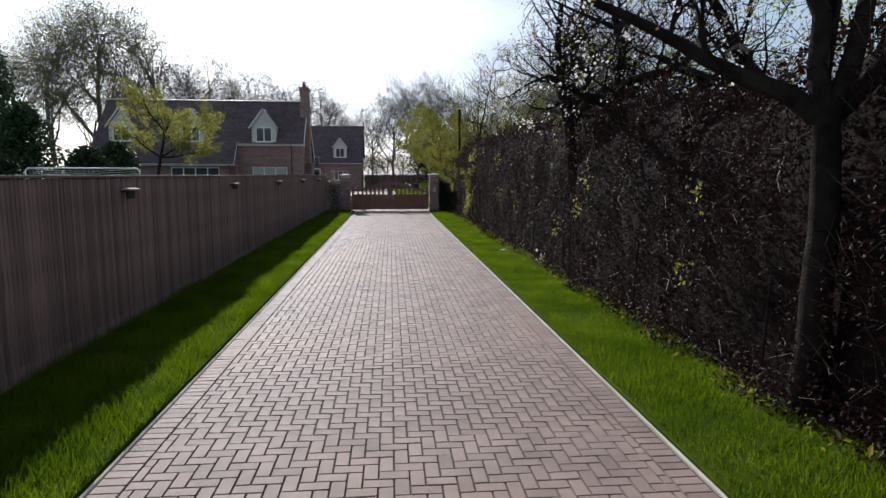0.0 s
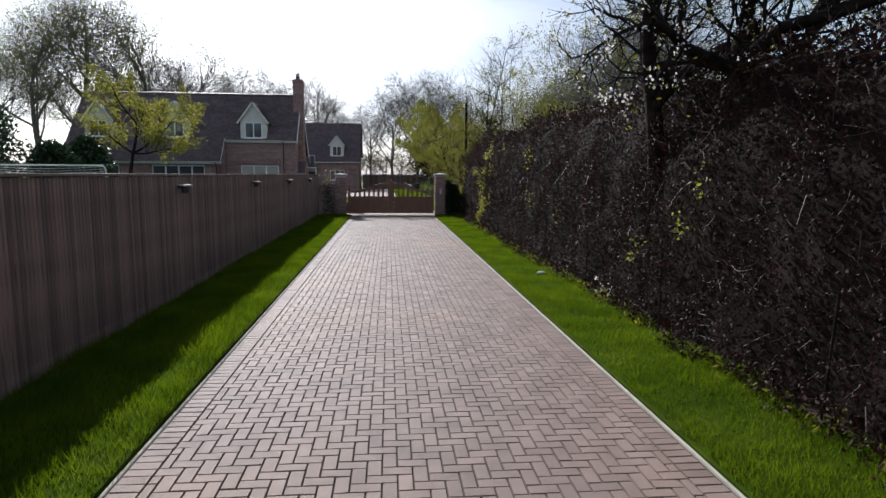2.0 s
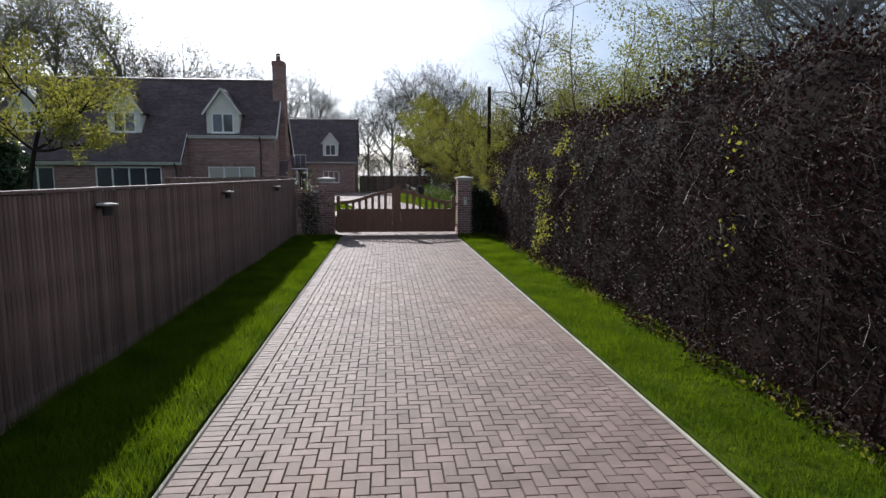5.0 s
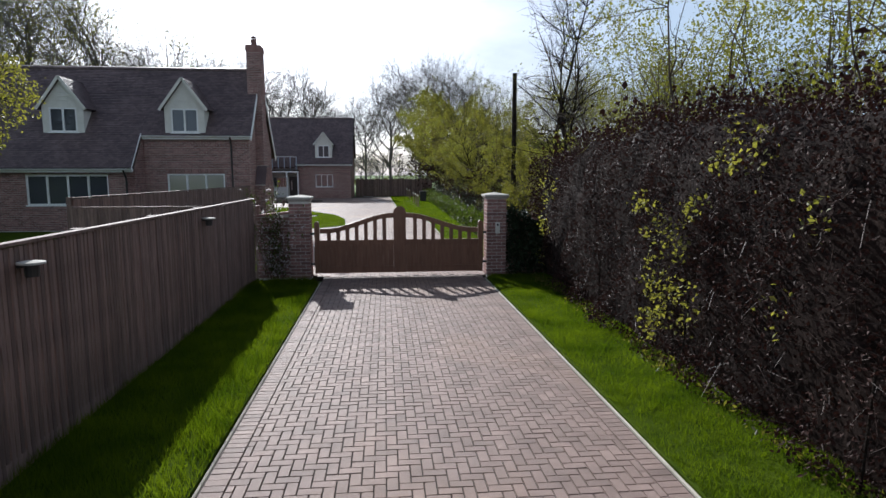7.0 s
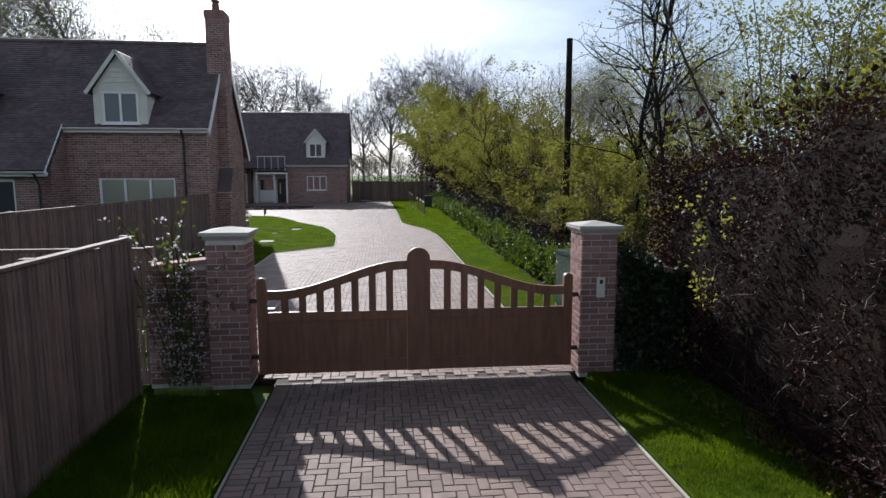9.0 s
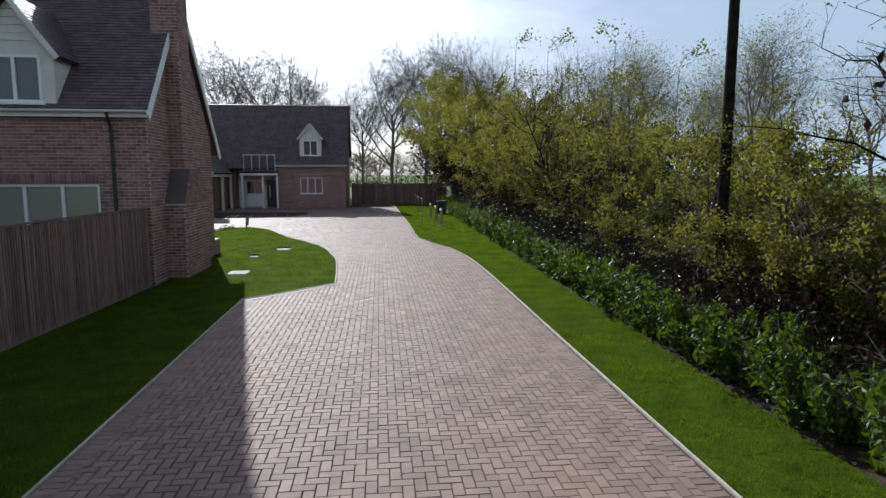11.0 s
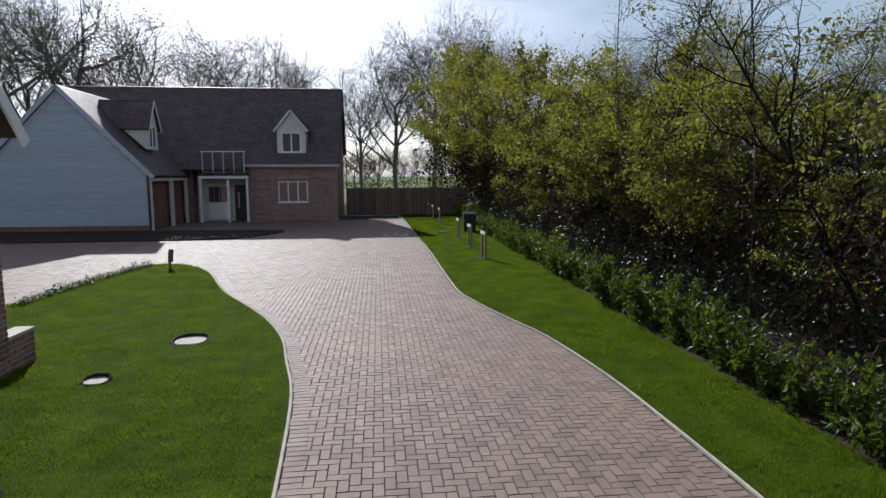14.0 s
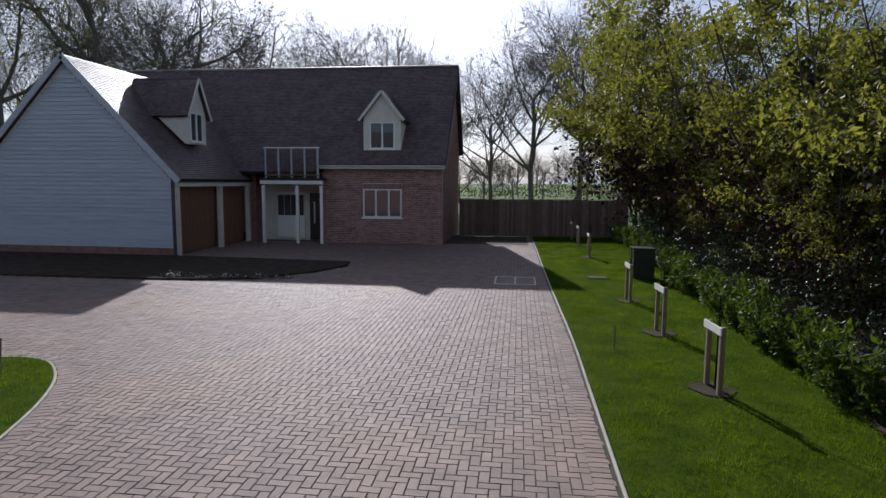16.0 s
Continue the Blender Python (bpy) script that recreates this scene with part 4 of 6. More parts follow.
downpipe(h2, -8.85, 45.14, 0, 3.2, 45.5)
for ya in (45.12, 52.6):
    beam("bargeboard", (-3.5, ya, h2_roof_z(ya) - 0.09), (-3.5, FRY, FRZ - 0.09), 0.035, 0.18, BLACK_METAL, h2)
dormer(h2, Matrix.Translation((-6.27, 45.75, 3.86)), 0.8, 1.5, 2.5, 1.5, 2.6, 120, (1.08, 1.12))
# entrance: recessed front, porch slab with posts, balustrade over it
box_part("entrance_wall", (-11.8, -8.75, 46.5, 46.7, -0.1, 3.0), CREAM, h2, bevel=0)
box_part("porch_beam", (-11.3, -8.6, 44.9, 45.1, 2.47, 2.62), WHITE, h2, "white porch beam")
box_part("porch_roof", (-11.3, -8.6, 44.9, 46.5, 2.62, 2.72), UNDERLAY, h2)
for x in (-11.2, -9.72, -8.68):
    box_part("porch_post", (x - 0.06, x + 0.06, 44.94, 45.06, 0, 2.42), WHITE, h2, "white painted porch post")
box_part("front_door", (-9.7, -8.9, 46.4, 46.48, 0.02, 2.1), BLACK_METAL, h2, "dark front door with a steel handle")
box_part("door_handle", (-9.5, -9.44, 46.32, 46.4, 0.75, 1.7), STEEL, h2, "long steel handle")
box_part("side_panel", (-11.2, -9.95, 46.4, 46.48, 0.1, 2.15), WHITE, h2, "white door panel")
for k in range(4):
    box_part("pane", (-11.15 + k * 0.3, -11.15 + k * 0.3 + 0.27, 46.36, 46.39, 1.1, 2.0), GLASS, h2, bevel=0)
box_part("balcony_deck", (-11.1, -8.7, 44.86, 46.6, 2.725, 2.76), UNDERLAY, h2)
# dark panel put in for the shade of the balcony recess
box_part("balcony_back", (-11.1, -8.75, 46.55, 46.65, 2.76, 4.6), UNDERLAY, h2, "dark panel standing in for the shaded recess behind the balcony")
for k in range(5):
    x = -11.0 + k * 0.56
    box_part("balcony_post", (x - 0.035, x + 0.035, 44.8, 44.87, 2.72, 3.94), BOARD, h2)
for k in range(22):
    x = -10.95 + k * 0.102
    box_part("baluster", (x - 0.01, x + 0.01, 44.825, 44.845, 2.86, 3.94), FENCE_PIECE, h2, bevel=0)
box_part("balcony_rail", (-11.03, -8.73, 44.8, 44.87, 2.82, 2.87), FENCE_PIECE, h2)
box_part("balcony_rail", (-11.06, -8.7, 44.78, 44.9, 3.94, 3.99), WHITE, h2, "pale balcony rail")
# garage bays in the side of the wing
box_part("bay_beam", (-12.25, -12.05, 40.0, 46.0, 2.38, 2.66), CREAM, h2, "pale timber beam")
for y in (40.12, 43.1, 45.5):
    box_part("bay_post", (-12.23, -12.07, y - 0.09, y + 0.09, 0, 2.38), CREAM, h2, "pale timber post")
for a, b in ((40.21, 43.01), (43.19, 45.41)):
    d = box_part("garage_door", (-12.42, -12.36, a, b, 0.02, 2.38), GATE_WOOD, h2, "dark brown boarded garage door")
    for k in range(int((b - a) / 0.2)):
        box_part("board", (-12.36, -12.35, a + k * 0.2 + 0.004, a + k * 0.2 + 0.194, 0.04, 2.36), GATE_WOOD, d, bevel=0.002)
box_part("return_wall", (-12.2, -11.8, 45.6, 47.3, -0.1, 3.0), BRICK_OB, h2, bevel=0)
# weatherboarded wing
WXA, WXE, WZE, WZA = -15.88, -12.1, 2.85, 6.8
bm = bmesh.new()
poly_prism(bm, [(WXE, -0.1), (WXE, WZE - 0.1), (WXA, WZA - 0.18), (2 * WXA - WXE, WZE - 0.1), (2 * WXA - WXE, -0.1)], "y", 39.95, 40.15)
part("wing_gable_wall", bm, CREAM, h2)
z = 0.3
wp = (WZA - WZE) / (WXA - WXE)
while z < WZA - 0.35:
    w = (WXE - WXA) if z < WZE - 0.25 else max(0.0, (WZA - 0.22 - (z + 0.16)) / abs(wp))
    w = min(w, WXE - WXA)
    if w > 0.1:
        bm = bmesh.new()
        poly_prism(bm, [(39.918, z), (39.952, z), (39.952, z + 0.17), (39.944, z + 0.17)], "x", WXA - w, WXA + w)
        part("weatherboard", bm, BOARD, h2)
    z += 0.15
box_part("wing_plinth", (2 * WXA - WXE, WXE, 39.925, 39.948, -0.1, 0.29), BRICK_OB, h2, bevel=0)
box_part("corner_board", (WXE - 0.1, WXE + 0.02, 39.895, 39.917, 0, WZE - 0.1), BLACK_METAL, h2)
box_part("wing_side_wall", (2 * WXA - WXE, 2 * WXA - WXE + 0.2, 40.15, 47.4, -0.1, WZE - 0.1), CREAM, h2, bevel=0)
wl = math.hypot(WXA - WXE, WZA - WZE)
ov = 0.2
ez = WZE + ov * wp
slope(h2, (WXE + ov, 39.8, ez), (WXE + ov, 48.8, ez), (WXA - WXE - ov, 0, WZA - ez), math.hypot(WXA - WXE - ov, WZA - ez), 131)
slope(h2, (2 * WXA - WXE - ov, 48.8, ez), (2 * WXA - WXE - ov, 39.8, ez), (-(WXA - WXE - ov), 0, WZA - ez), math.hypot(WXA - WXE - ov, WZA - ez), 132)
for s in (-1, 1):
    beam("bargeboard", (WXA + s * (WXE - WXA + ov + 0.05), 39.79, ez - 0.1), (WXA, 39.79, WZA - 0.08), 0.035, 0.2, BOARD, h2, "pale grey bargeboard")
dormer(h2, Matrix.Translation((-12.8, 42.75, 3.95)) @ Matrix.Rotation(math.pi / 2, 4, "Z"), 0.66, 1.3, 2.5, 1.25, 2.5, 140, (0.9, 1.1))

# ---- green cabinet behind the gate ----
cab = empty("utility_cabinet", Matrix.Translation((2.78, 2.5, 0)) @ Matrix.Rotation(0.155, 4, "Z"), "dark green painted steel utility cabinet on a concrete plinth", "cabinet")
box_part("body", (-0.27, 0.27, -0.42, 0.42, 0.03, 1.12), GREEN_METAL, cab, bevel=0.008)
bm = bmesh.new()
poly_prism(bm, [(-0.46, 1.12), (0.46, 1.12), (0.46, 1.16), (-0.46, 1.16)], "x", -0.31, 0.31)
bmesh.ops.bevel(bm, geom=list(bm.edges), offset=0.008, segments=2, affect="EDGES")
part("lid", bm, GREEN_METAL, cab, "overhanging green lid")
box_part("door", (-0.285, -0.272, -0.39, 0.39, 0.06, 1.09), GREEN_METAL, cab, bevel=0.003)
for y, z in ((-0.37, 0.2), (-0.37, 0.93), (0.35, 0.93), (0.35, 0.2)):
    box_part("hinge", (-0.292, -0.284, y - 0.03, y + 0.03, z, z + 0.03), STEEL, cab, bevel=0.002)
bm = bmesh.new()
cyl(bm, (-0.285, 0, 0.55), (-0.298, 0, 0.55), 0.018, 0.018, 12)
part("lock", bm, STEEL, cab)
bm = bmesh.new()
cyl(bm, (0.0, -0.42, 1.04), (0.0, -0.435, 1.04), 0.03, 0.03, 14)
part("vent", bm, STEEL, cab)
box_part("plinth", (-0.36, 0.36, -0.5, 0.5, -0.1, 0.03), EDGING, cab, bevel=0.006)

# ---- poles, stakes, covers and other small things ----
bm = bmesh.new()
cyl(bm, (4.34, 8.46, -0.2), (4.34, 8.46, 5.9), 0.095, 0.075, 14)
tagged(part("telegraph_pole", bm, BARK), "weathered dark brown timber telegraph pole", "pole")


def tree_stake(x, y, h, turn, two=True):
    g = empty("tree_stake", Matrix.Translation((x, y, 0)) @ Matrix.Rotation(turn, 4, "Z"), "pair of timber stakes with a pale crossbar tied to a sapling" if two else "thin pale marker cane in the lawn", "stake", "tree stakes")
    if not two:
        bm = bmesh.new()
        cyl(bm, (0, 0, -0.1), (0, 0, h), 0.012, 0.012, 8)
        part("cane", bm, STAKE_WOOD, g)
        return g
    for s in (-1, 1):
        box_part("post", (s * 0.2 - 0.03, s * 0.2 + 0.03, -0.03, 0.03, -0.1, h), STAKE_WOOD, g, bevel=0.006)
    box_part("crossbar", (-0.26, 0.26, -0.05, -0.031, h - 0.1, h - 0.0), CREAM, g, "pale timber crossbar", bevel=0.003)
    bm = bmesh.new()
    cyl(bm, (0, 0.03, -0.05), (0.01, 0.03, h + 0.35), 0.014, 0.008, 8)
    cyl(bm, (0.01, 0.03, h * 0.8), (0.08, 0.05, h + 0.3), 0.006, 0.003, 6)
    cyl(bm, (0.005, 0.03, h * 0.9), (-0.09, 0.0, h + 0.25), 0.006, 0.003, 6)
    part("sapling", bm, BARK, g, "thin bare sapling stem")
    bm = bmesh.new()
    prism(bm, [((0.3 + 0.04 * math.sin(k * 2.3)) * math.cos(k * 0.45), (0.26 + 0.04 * math.cos(k * 1.9)) * math.sin(k * 0.45)) for k in range(14)], -0.02, 0.03)
    part("mulch_ring", bm, SOIL, g, "dark bare soil round the sapling")
    return g


for x, y, h in ((1.92, 28.7, 0.87), (1.92, 31.55, 0.86), (1.89, 34.4, 0.86), (1.92, 42.2, 0.86), (1.91, 45.9, 0.86), (1.88, 48.6, 0.86)):
    tree_stake(x, y, h, -1.53 + random.uniform(-0.06, 0.06))
tree_stake(0.98, 30.4, 0.42, 0, False)

bx = empty("meter_box", Matrix.Translation((2.85, 37.8, 0)), "dark grey utility box beside the laurel hedge", "utility box")
box_part("body", (-0.28, 0.28, -0.25, 0.25, -0.05, 0.82), BLACK_METAL, bx, bevel=0.01)
box_part("lid", (-0.3, 0.3, -0.27, 0.27, 0.82, 0.86), BLACK_METAL, bx, bevel=0.006)


def cover(x, y, a, b, label, plate, square, lip):
    g = empty("access_cover", Matrix.Translation((x, y, 0.012)), label, "manhole cover", "covers in the lawn")
    bm = bmesh.new()
    ring = [(math.cos(k * 0.3142 + 0.157), math.sin(k * 0.3142 + 0.157)) for k in range(20)]
    ring = [(math.copysign(abs(c) ** square, c), math.copysign(abs(d) ** square, d)) for c, d in ring]
    rows = []
    # no hollow is cut: a raised dark lip stands in for its shaded wall
    for r, z in ((1.0 + 0.22 * lip, 0.0), (1.0 + 0.1 * lip, 0.055 * lip), (1.0, 0.06 * lip), (0.93, 0.0)):
        rows.append([bm.verts.new((c * a * r, d * b * r, z * (0.55 + 0.45 * d) + 0.006 * math.sin(k * 2.1 + r * 9))) for k, (c, d) in enumerate(ring)])
    for lo, hi in zip(rows, rows[1:]):
        for k in range(20):
            bm.faces.new((lo[k], lo[(k + 1) % 20], hi[(k + 1) % 20], hi[k]))
    part("shade_lip", bm, SOIL, g, "raised dark soil lip standing in for the hollow's shaded wall")
    bm = bmesh.new()
    prism(bm, [(c * a * 0.92, d * b * 0.92) for c, d in ring], -0.04, 0.012)
    part("plate", bm, plate, g, "pale pebbled concrete slab")


for (x, y, a, b), (label, plate, square, lip) in zip(COVERS, (("pale square concrete slab cover set in the lawn", MORTAR, 0.2, 0.25),
                                                             ("pale pebbled round cover sunk in a hollow of the lawn", MORTAR, 0.8, 1.0),
                                                             ("small pale round cover sunk deep in bare soil", STONE_CAP, 0.8, 1.0))):
    cover(x, y, a, b, label, plate, square, lip)
g = empty("channel_drain", Matrix.Translation((-2.15, 49.75, 0.0)), "pale metal channel drain at the foot of the boundary fence", "drain")
box_part("gully", (-0.45, 0.45, -0.07, 0.07, -0.01, 0.006), STEEL, g, bevel=0.002)
for k in range(17):
    box_part("bar", (-0.43 + k * 0.05, -0.405 + k * 0.05, -0.06, 0.06, 0.006, 0.012), STEEL, g, bevel=0)
g = empty("recessed_cover", Matrix.Translation((-0.6, 36.85, 0.0)), "block-filled access cover with a bright metal frame in the paving", "manhole cover")
for dims in ((-0.54, 0.54, -0.6, -0.565), (-0.54, 0.54, 0.565, 0.6), (-0.54, -0.505, -0.565, 0.565), (0.505, 0.54, -0.565, 0.565), (-0.015, 0.015, -0.565, 0.565)):
    box_part("frame_bar", (*dims, -0.02, 0.008), STEEL, g, bevel=0.002)
for i in range(10):
    for j in range(5):
        x0, y0 = -0.5 + i * 0.1 + (0.004 if i != 5 else 0.017), -0.56 + j * 0.224
        box_part("paving_block", (x0, -0.5 + (i + 1) * 0.1 - (0.004 if i != 4 else 0.017), y0 + 0.003, y0 + 0.221, -0.02, 0.004), PAVER_OB, g, bevel=0)
g = empty("access_cover", Matrix.Translation((1.64, 37.55, 0.012)), "dark iron access cover sunk in the lawn", "manhole cover", "covers in the lawn")
box_part("rim", (-0.28, 0.28, -0.22, 0.22, -0.05, 0.03), SOIL, g, bevel=0.004)
box_part("plate", (-0.22, 0.22, -0.17, 0.17, 0.02, 0.036), BLACK_METAL, g, bevel=0.002)
g = empty("sign_post", Matrix.Translation((-7.28, 27.85, 0)), "short dark timber post with a tilted plate in the lawn", "sign")
box_part("post", (-0.03, 0.03, -0.03, 0.03, -0.1, 0.45), STAKE_WOOD, g)
box_part("plate", (-0.07, 0.07, -0.045, -0.03, 0.2, 0.56), FENCE_PIECE, g, m=Matrix.Rotation(0.12, 4, "Y"))
g = empty("bollard_light", Matrix.Translation((-2.12, 1.65, 0)), "short black square bollard light with a pale top", "bollard")
box_part("shaft", (-0.045, 0.045, -0.045, 0.045, -0.05, 0.5), BLACK_METAL, g)
box_part("top_plate", (-0.05, 0.05, -0.05, 0.05, 0.5, 0.515), STEEL, g)



# ---- plants: branches and leaves ----
def grow(rng, segs, tips, p, d, length, r, level, spec):
    """A limb with its side branches: segments (p, q, r0, r1, level) and the points where leaves sit."""
    steps = spec["steps"][level]
    last = level == len(spec["steps"]) - 1
    r_end = r * spec["taper"][level]
    for i in range(steps):
        w = spec["wobble"][level]
        d = Vector((d.x + rng.normal(0, w), d.y + rng.normal(0, w), d.z + rng.normal(0, w) + spec["lift"][level])).normalized()
        q = p + d * (length / steps)
        ra, rb = r + (r_end - r) * i / steps, r + (r_end - r) * (i + 1) / steps
        segs.append((p.x, p.y, p.z, q.x, q.y, q.z, ra, rb, level))
        if level >= spec["leaf_from"]:
            tips.append((q.x, q.y, q.z))
        if not last and i >= spec["bare"][level]:
            kids = spec["kids"][level]
            n = int(kids) + (1 if rng.random() < kids - int(kids) else 0)
            for _ in range(n):
                ax = Vector((rng.normal(), rng.normal(), rng.normal()))
                side = d.cross(ax)
                if side.length < 1e-3:
                    continue
                a = radians(rng.uniform(*spec["angle"][level]))
                kd = (d * math.cos(a) + side.normalized() * math.sin(a)).normalized()
                f = rng.uniform(0.6, 1.1) * (1.0 - 0.45 * i / steps)
                grow(rng, segs, tips, q, kd, spec["length"][level + 1] * f, min(rb * 0.8, spec["radius"][level + 1]), level + 1, spec)
        p = q


def tube_arrays(segs, sides):
    s = np.array(segs, dtype=np.float32)
    p, q, r0, r1 = s[:, 0:3], s[:, 3:6], s[:, 6], s[:, 7]
    d = q - p
    d /= np.maximum(np.linalg.norm(d, axis=1, keepdims=True), 1e-6)
    ref = np.where(np.abs(d[:, 2:3]) > 0.9, np.array([[1.0, 0, 0]]), np.array([[0, 0, 1.0]]))
    u = np.cross(d, ref)
    u /= np.maximum(np.linalg.norm(u, axis=1, keepdims=True), 1e-6)
    v = np.cross(d, u)
    n = len(s)
    co = np.zeros((n, 2 * sides, 3), dtype=np.float32)
    for k in range(sides):
        a = 2 * np.pi * k / sides
        o = u * np.cos(a) + v * np.sin(a)
        co[:, k] = p + o * r0[:, None]
        co[:, sides + k] = q + o * r1[:, None]
    fc = np.array([[k, (k + 1) % sides, sides + (k + 1) % sides, sides + k] for k in range(sides)])
    idx = np.arange(n)[:, None, None] * (2 * sides) + fc[None]
    return co.reshape(-1, 3), idx.reshape(-1, 4)


def leaf_arrays(rng, centres, size, aspect=0.5, spread=0.0, down=0.0, flat=0.0):
    """Folded leaf shapes round the centres; size is the length."""
    c = np.asarray(centres, dtype=np.float32)
    n = len(c)
    if spread:
        c = c + rng.normal(0, spread, (n, 3))
    t = rng.normal(0, 1, (n, 3))
    t[:, 2] = t[:, 2] * (1 - flat) - down
    t /= np.linalg.norm(t, axis=1, keepdims=True)
    b = np.cross(t, rng.normal(0, 1, (n, 3)) * np.array([1 - flat, 1 - flat, 1.0]) + np.array([0, 0, flat * 2]))
    b /= np.maximum(np.linalg.norm(b, axis=1, keepdims=True), 1e-6)
    nn = np.cross(t, b)
    L = size * rng.uniform(0.6, 1.25, (n, 1))
    W = L * aspect * 0.5
    co = np.stack([c, c + t * L * 0.45 + b * W + nn * W * 0.35, c + t * L, c + t * L * 0.45 - b * W + nn * W * 0.35], 1)
    return co.reshape(-1, 3), np.arange(n * 4).reshape(n, 4)


def plant_parts(ob, segs, bark, leaf_sets, thick_level=1, many=False):
    """Trunk, twigs and leaves as parts of ob."""
    thick = [s for s in segs if s[8] <= thick_level]
    thin = [s for s in segs if s[8] > thick_level]
    if thick:
        co, qd = tube_arrays(thick, 10)
        trunk = np_mesh("stem_growth" if many else "trunk", co, qd, bark, ob)
        trunk.data.polygons.foreach_set("use_smooth", [True] * len(trunk.data.polygons))
        if many:
            tagged(trunk, kind="stuff")
    if thin:
        co, qd = tube_arrays(thin, 3)
        tagged(np_mesh("twig_growth", co, qd, bark, ob), kind="stuff")
    for name, (co, qd), material, label in leaf_sets:
        tagged(np_mesh(name, co, qd, material, ob, label), kind="stuff")


BARE = dict(steps=(5, 5, 3, 2, 1), taper=(0.5, 0.3, 0.35, 0.45, 0.6), wobble=(0.06, 0.13, 0.2, 0.24, 0.25), lift=(0.04, 0.09, 0.09, 0.07, 0.05), kids=(2.5, 2.4, 2.5, 2.4, 0), bare=(1, 1, 0, 0, 0),
            angle=((25, 62), (28, 60), (25, 60), (25, 60), (20, 50)), length=(0, 7.2, 3.5, 1.9, 1.2), radius=(0, 0.085, 0.028, 0.012, 0.006), leaf_from=3)


def far_tree(seed, height, leafy_share, label, spec=BARE, trunk=0.21, leaf=None):
    rng = np.random.default_rng(seed)
    segs, tips = [], []
    grow(rng, segs, tips, Vector((0, 0, -0.2)), Vector((0, 0, 1)), height * 0.5, trunk, 0, spec)
    ob = empty("tree", Matrix.Identity(4), label, "tree", "background trees")
    ob["tall"] = float(np.quantile(np.array(tips)[:, 2], 0.985))
    sets = []
    if leafy_share:
        t = np.array(tips)
        k = rng.choice(len(t), int(len(t) * leafy_share), replace=True)
        sets.append(("leaves", leaf_arrays(rng, t[k], 0.12, 0.6, 0.28), leaf or SPRING_LEAF, "small fresh yellow-green leaves"))
    plant_parts(ob, segs, BARK_FAR_HAZED, sets)
    return ob


bare_a = far_tree(11, 15.5, 0.0, "tall bare winter tree with fine branching twigs")
bare_b = far_tree(12, 14.0, 0.0, "tall bare winter tree with a rounded crown")
bare_c = far_tree(13, 14.5, 1.3, "tall tree just coming into pale leaf")


SPARSE = dict(BARE, steps=(4, 4, 2, 1), taper=(0.5, 0.3, 0.4, 0.6), wobble=BARE["wobble"][:4], lift=BARE["lift"][:4], kids=(2.4, 2.4, 3.0, 0), bare=(1, 0, 0, 0), angle=BARE["angle"][:4], length=(0, 6.6, 3.6, 2.4), radius=(0, 0.11, 0.06, 0.04), leaf_from=2)
field_a = far_tree(14, 12.0, 0.0, "distant bare field tree", SPARSE)
field_b = far_tree(15, 11.0, 2.5, "distant field tree in young leaf", SPARSE)


def put(ob, x, y, height, turn):
    """Places a plant at its full height: the first time itself, later a copy."""
    scale = height / ob["tall"]
    m = Matrix.Translation((x, y, -0.12)) @ Matrix.Rotation(turn, 4, "Z") @ Matrix.Scale(scale, 4)
    if "used" in ob:
        c = copy_thing(ob, m)
        c.matrix_basis = m
        return c
    ob["used"] = 1
    ob.matrix_world = m
    return ob


rt = random.Random(5)
# behind the far house, with a gap beside its gable
for x, y, h in ((-52, 79, 20), (-45, 84, 21), (-38.5, 80, 21.5), (-32, 82, 21), (-26.5, 79, 20.5), (-21, 82, 19.6), (-16.2, 80, 19.6), (-12.2, 81, 18.2), (-8.8, 79, 15),
                (-3.0, 76, 14.2), (0.6, 72, 17.0), (4.6, 75, 19.4), (8.0, 71, 18.6), (12.6, 73, 17.4), (17, 72, 15.5), (23, 68, 17.5), (30, 70, 14.5), (37, 66, 14), (45, 67, 16.5), (53, 60, 16)):
    put(rt.choice((bare_a, bare_b)), x, y, h * rt.uniform(0.97, 1.03), rt.uniform(0, 6.28))
# behind the house by the gate
for x, y, h in ((-57, 66, 21.5), (-49, 64, 26), (-43, 66, 28.5), (-37, 68, 28), (-31.5, 72, 24)):
    put(rt.choice((bare_c, bare_c, bare_b)), x, y, h, rt.uniform(0, 6.28))
# right, behind hedge and thicket
for x, y, h in ((19, -6, 9), (21, 6, 10), (24, 20, 11), (22, 34, 12), (19, 48, 13)):
    put(rt.choice((bare_a, bare_b, bare_c)), x, y, h * rt.uniform(0.9, 1.05), rt.uniform(0, 6.28))

# far wood and field trees beyond the boundary fence
for k in range(34):
    x = -70 + k * 4.6 + rt.uniform(-1.5, 1.5)
    put(rt.choice((field_a, field_a, field_b)), x, 165 + rt.uniform(-18, 25), rt.uniform(9.5, 13.5), rt.uniform(0, 6.28))
for x, y, h in ((-4.2, 84, 6.2), (-1.2, 96, 6.8), (2.6, 104, 6.5), (7.2, 92, 6.0), (11.5, 88, 7.0), (-8.5, 100, 6.5)):
    put(rt.choice((field_b, field_a)), x, y, h, rt.uniform(0, 6.28))

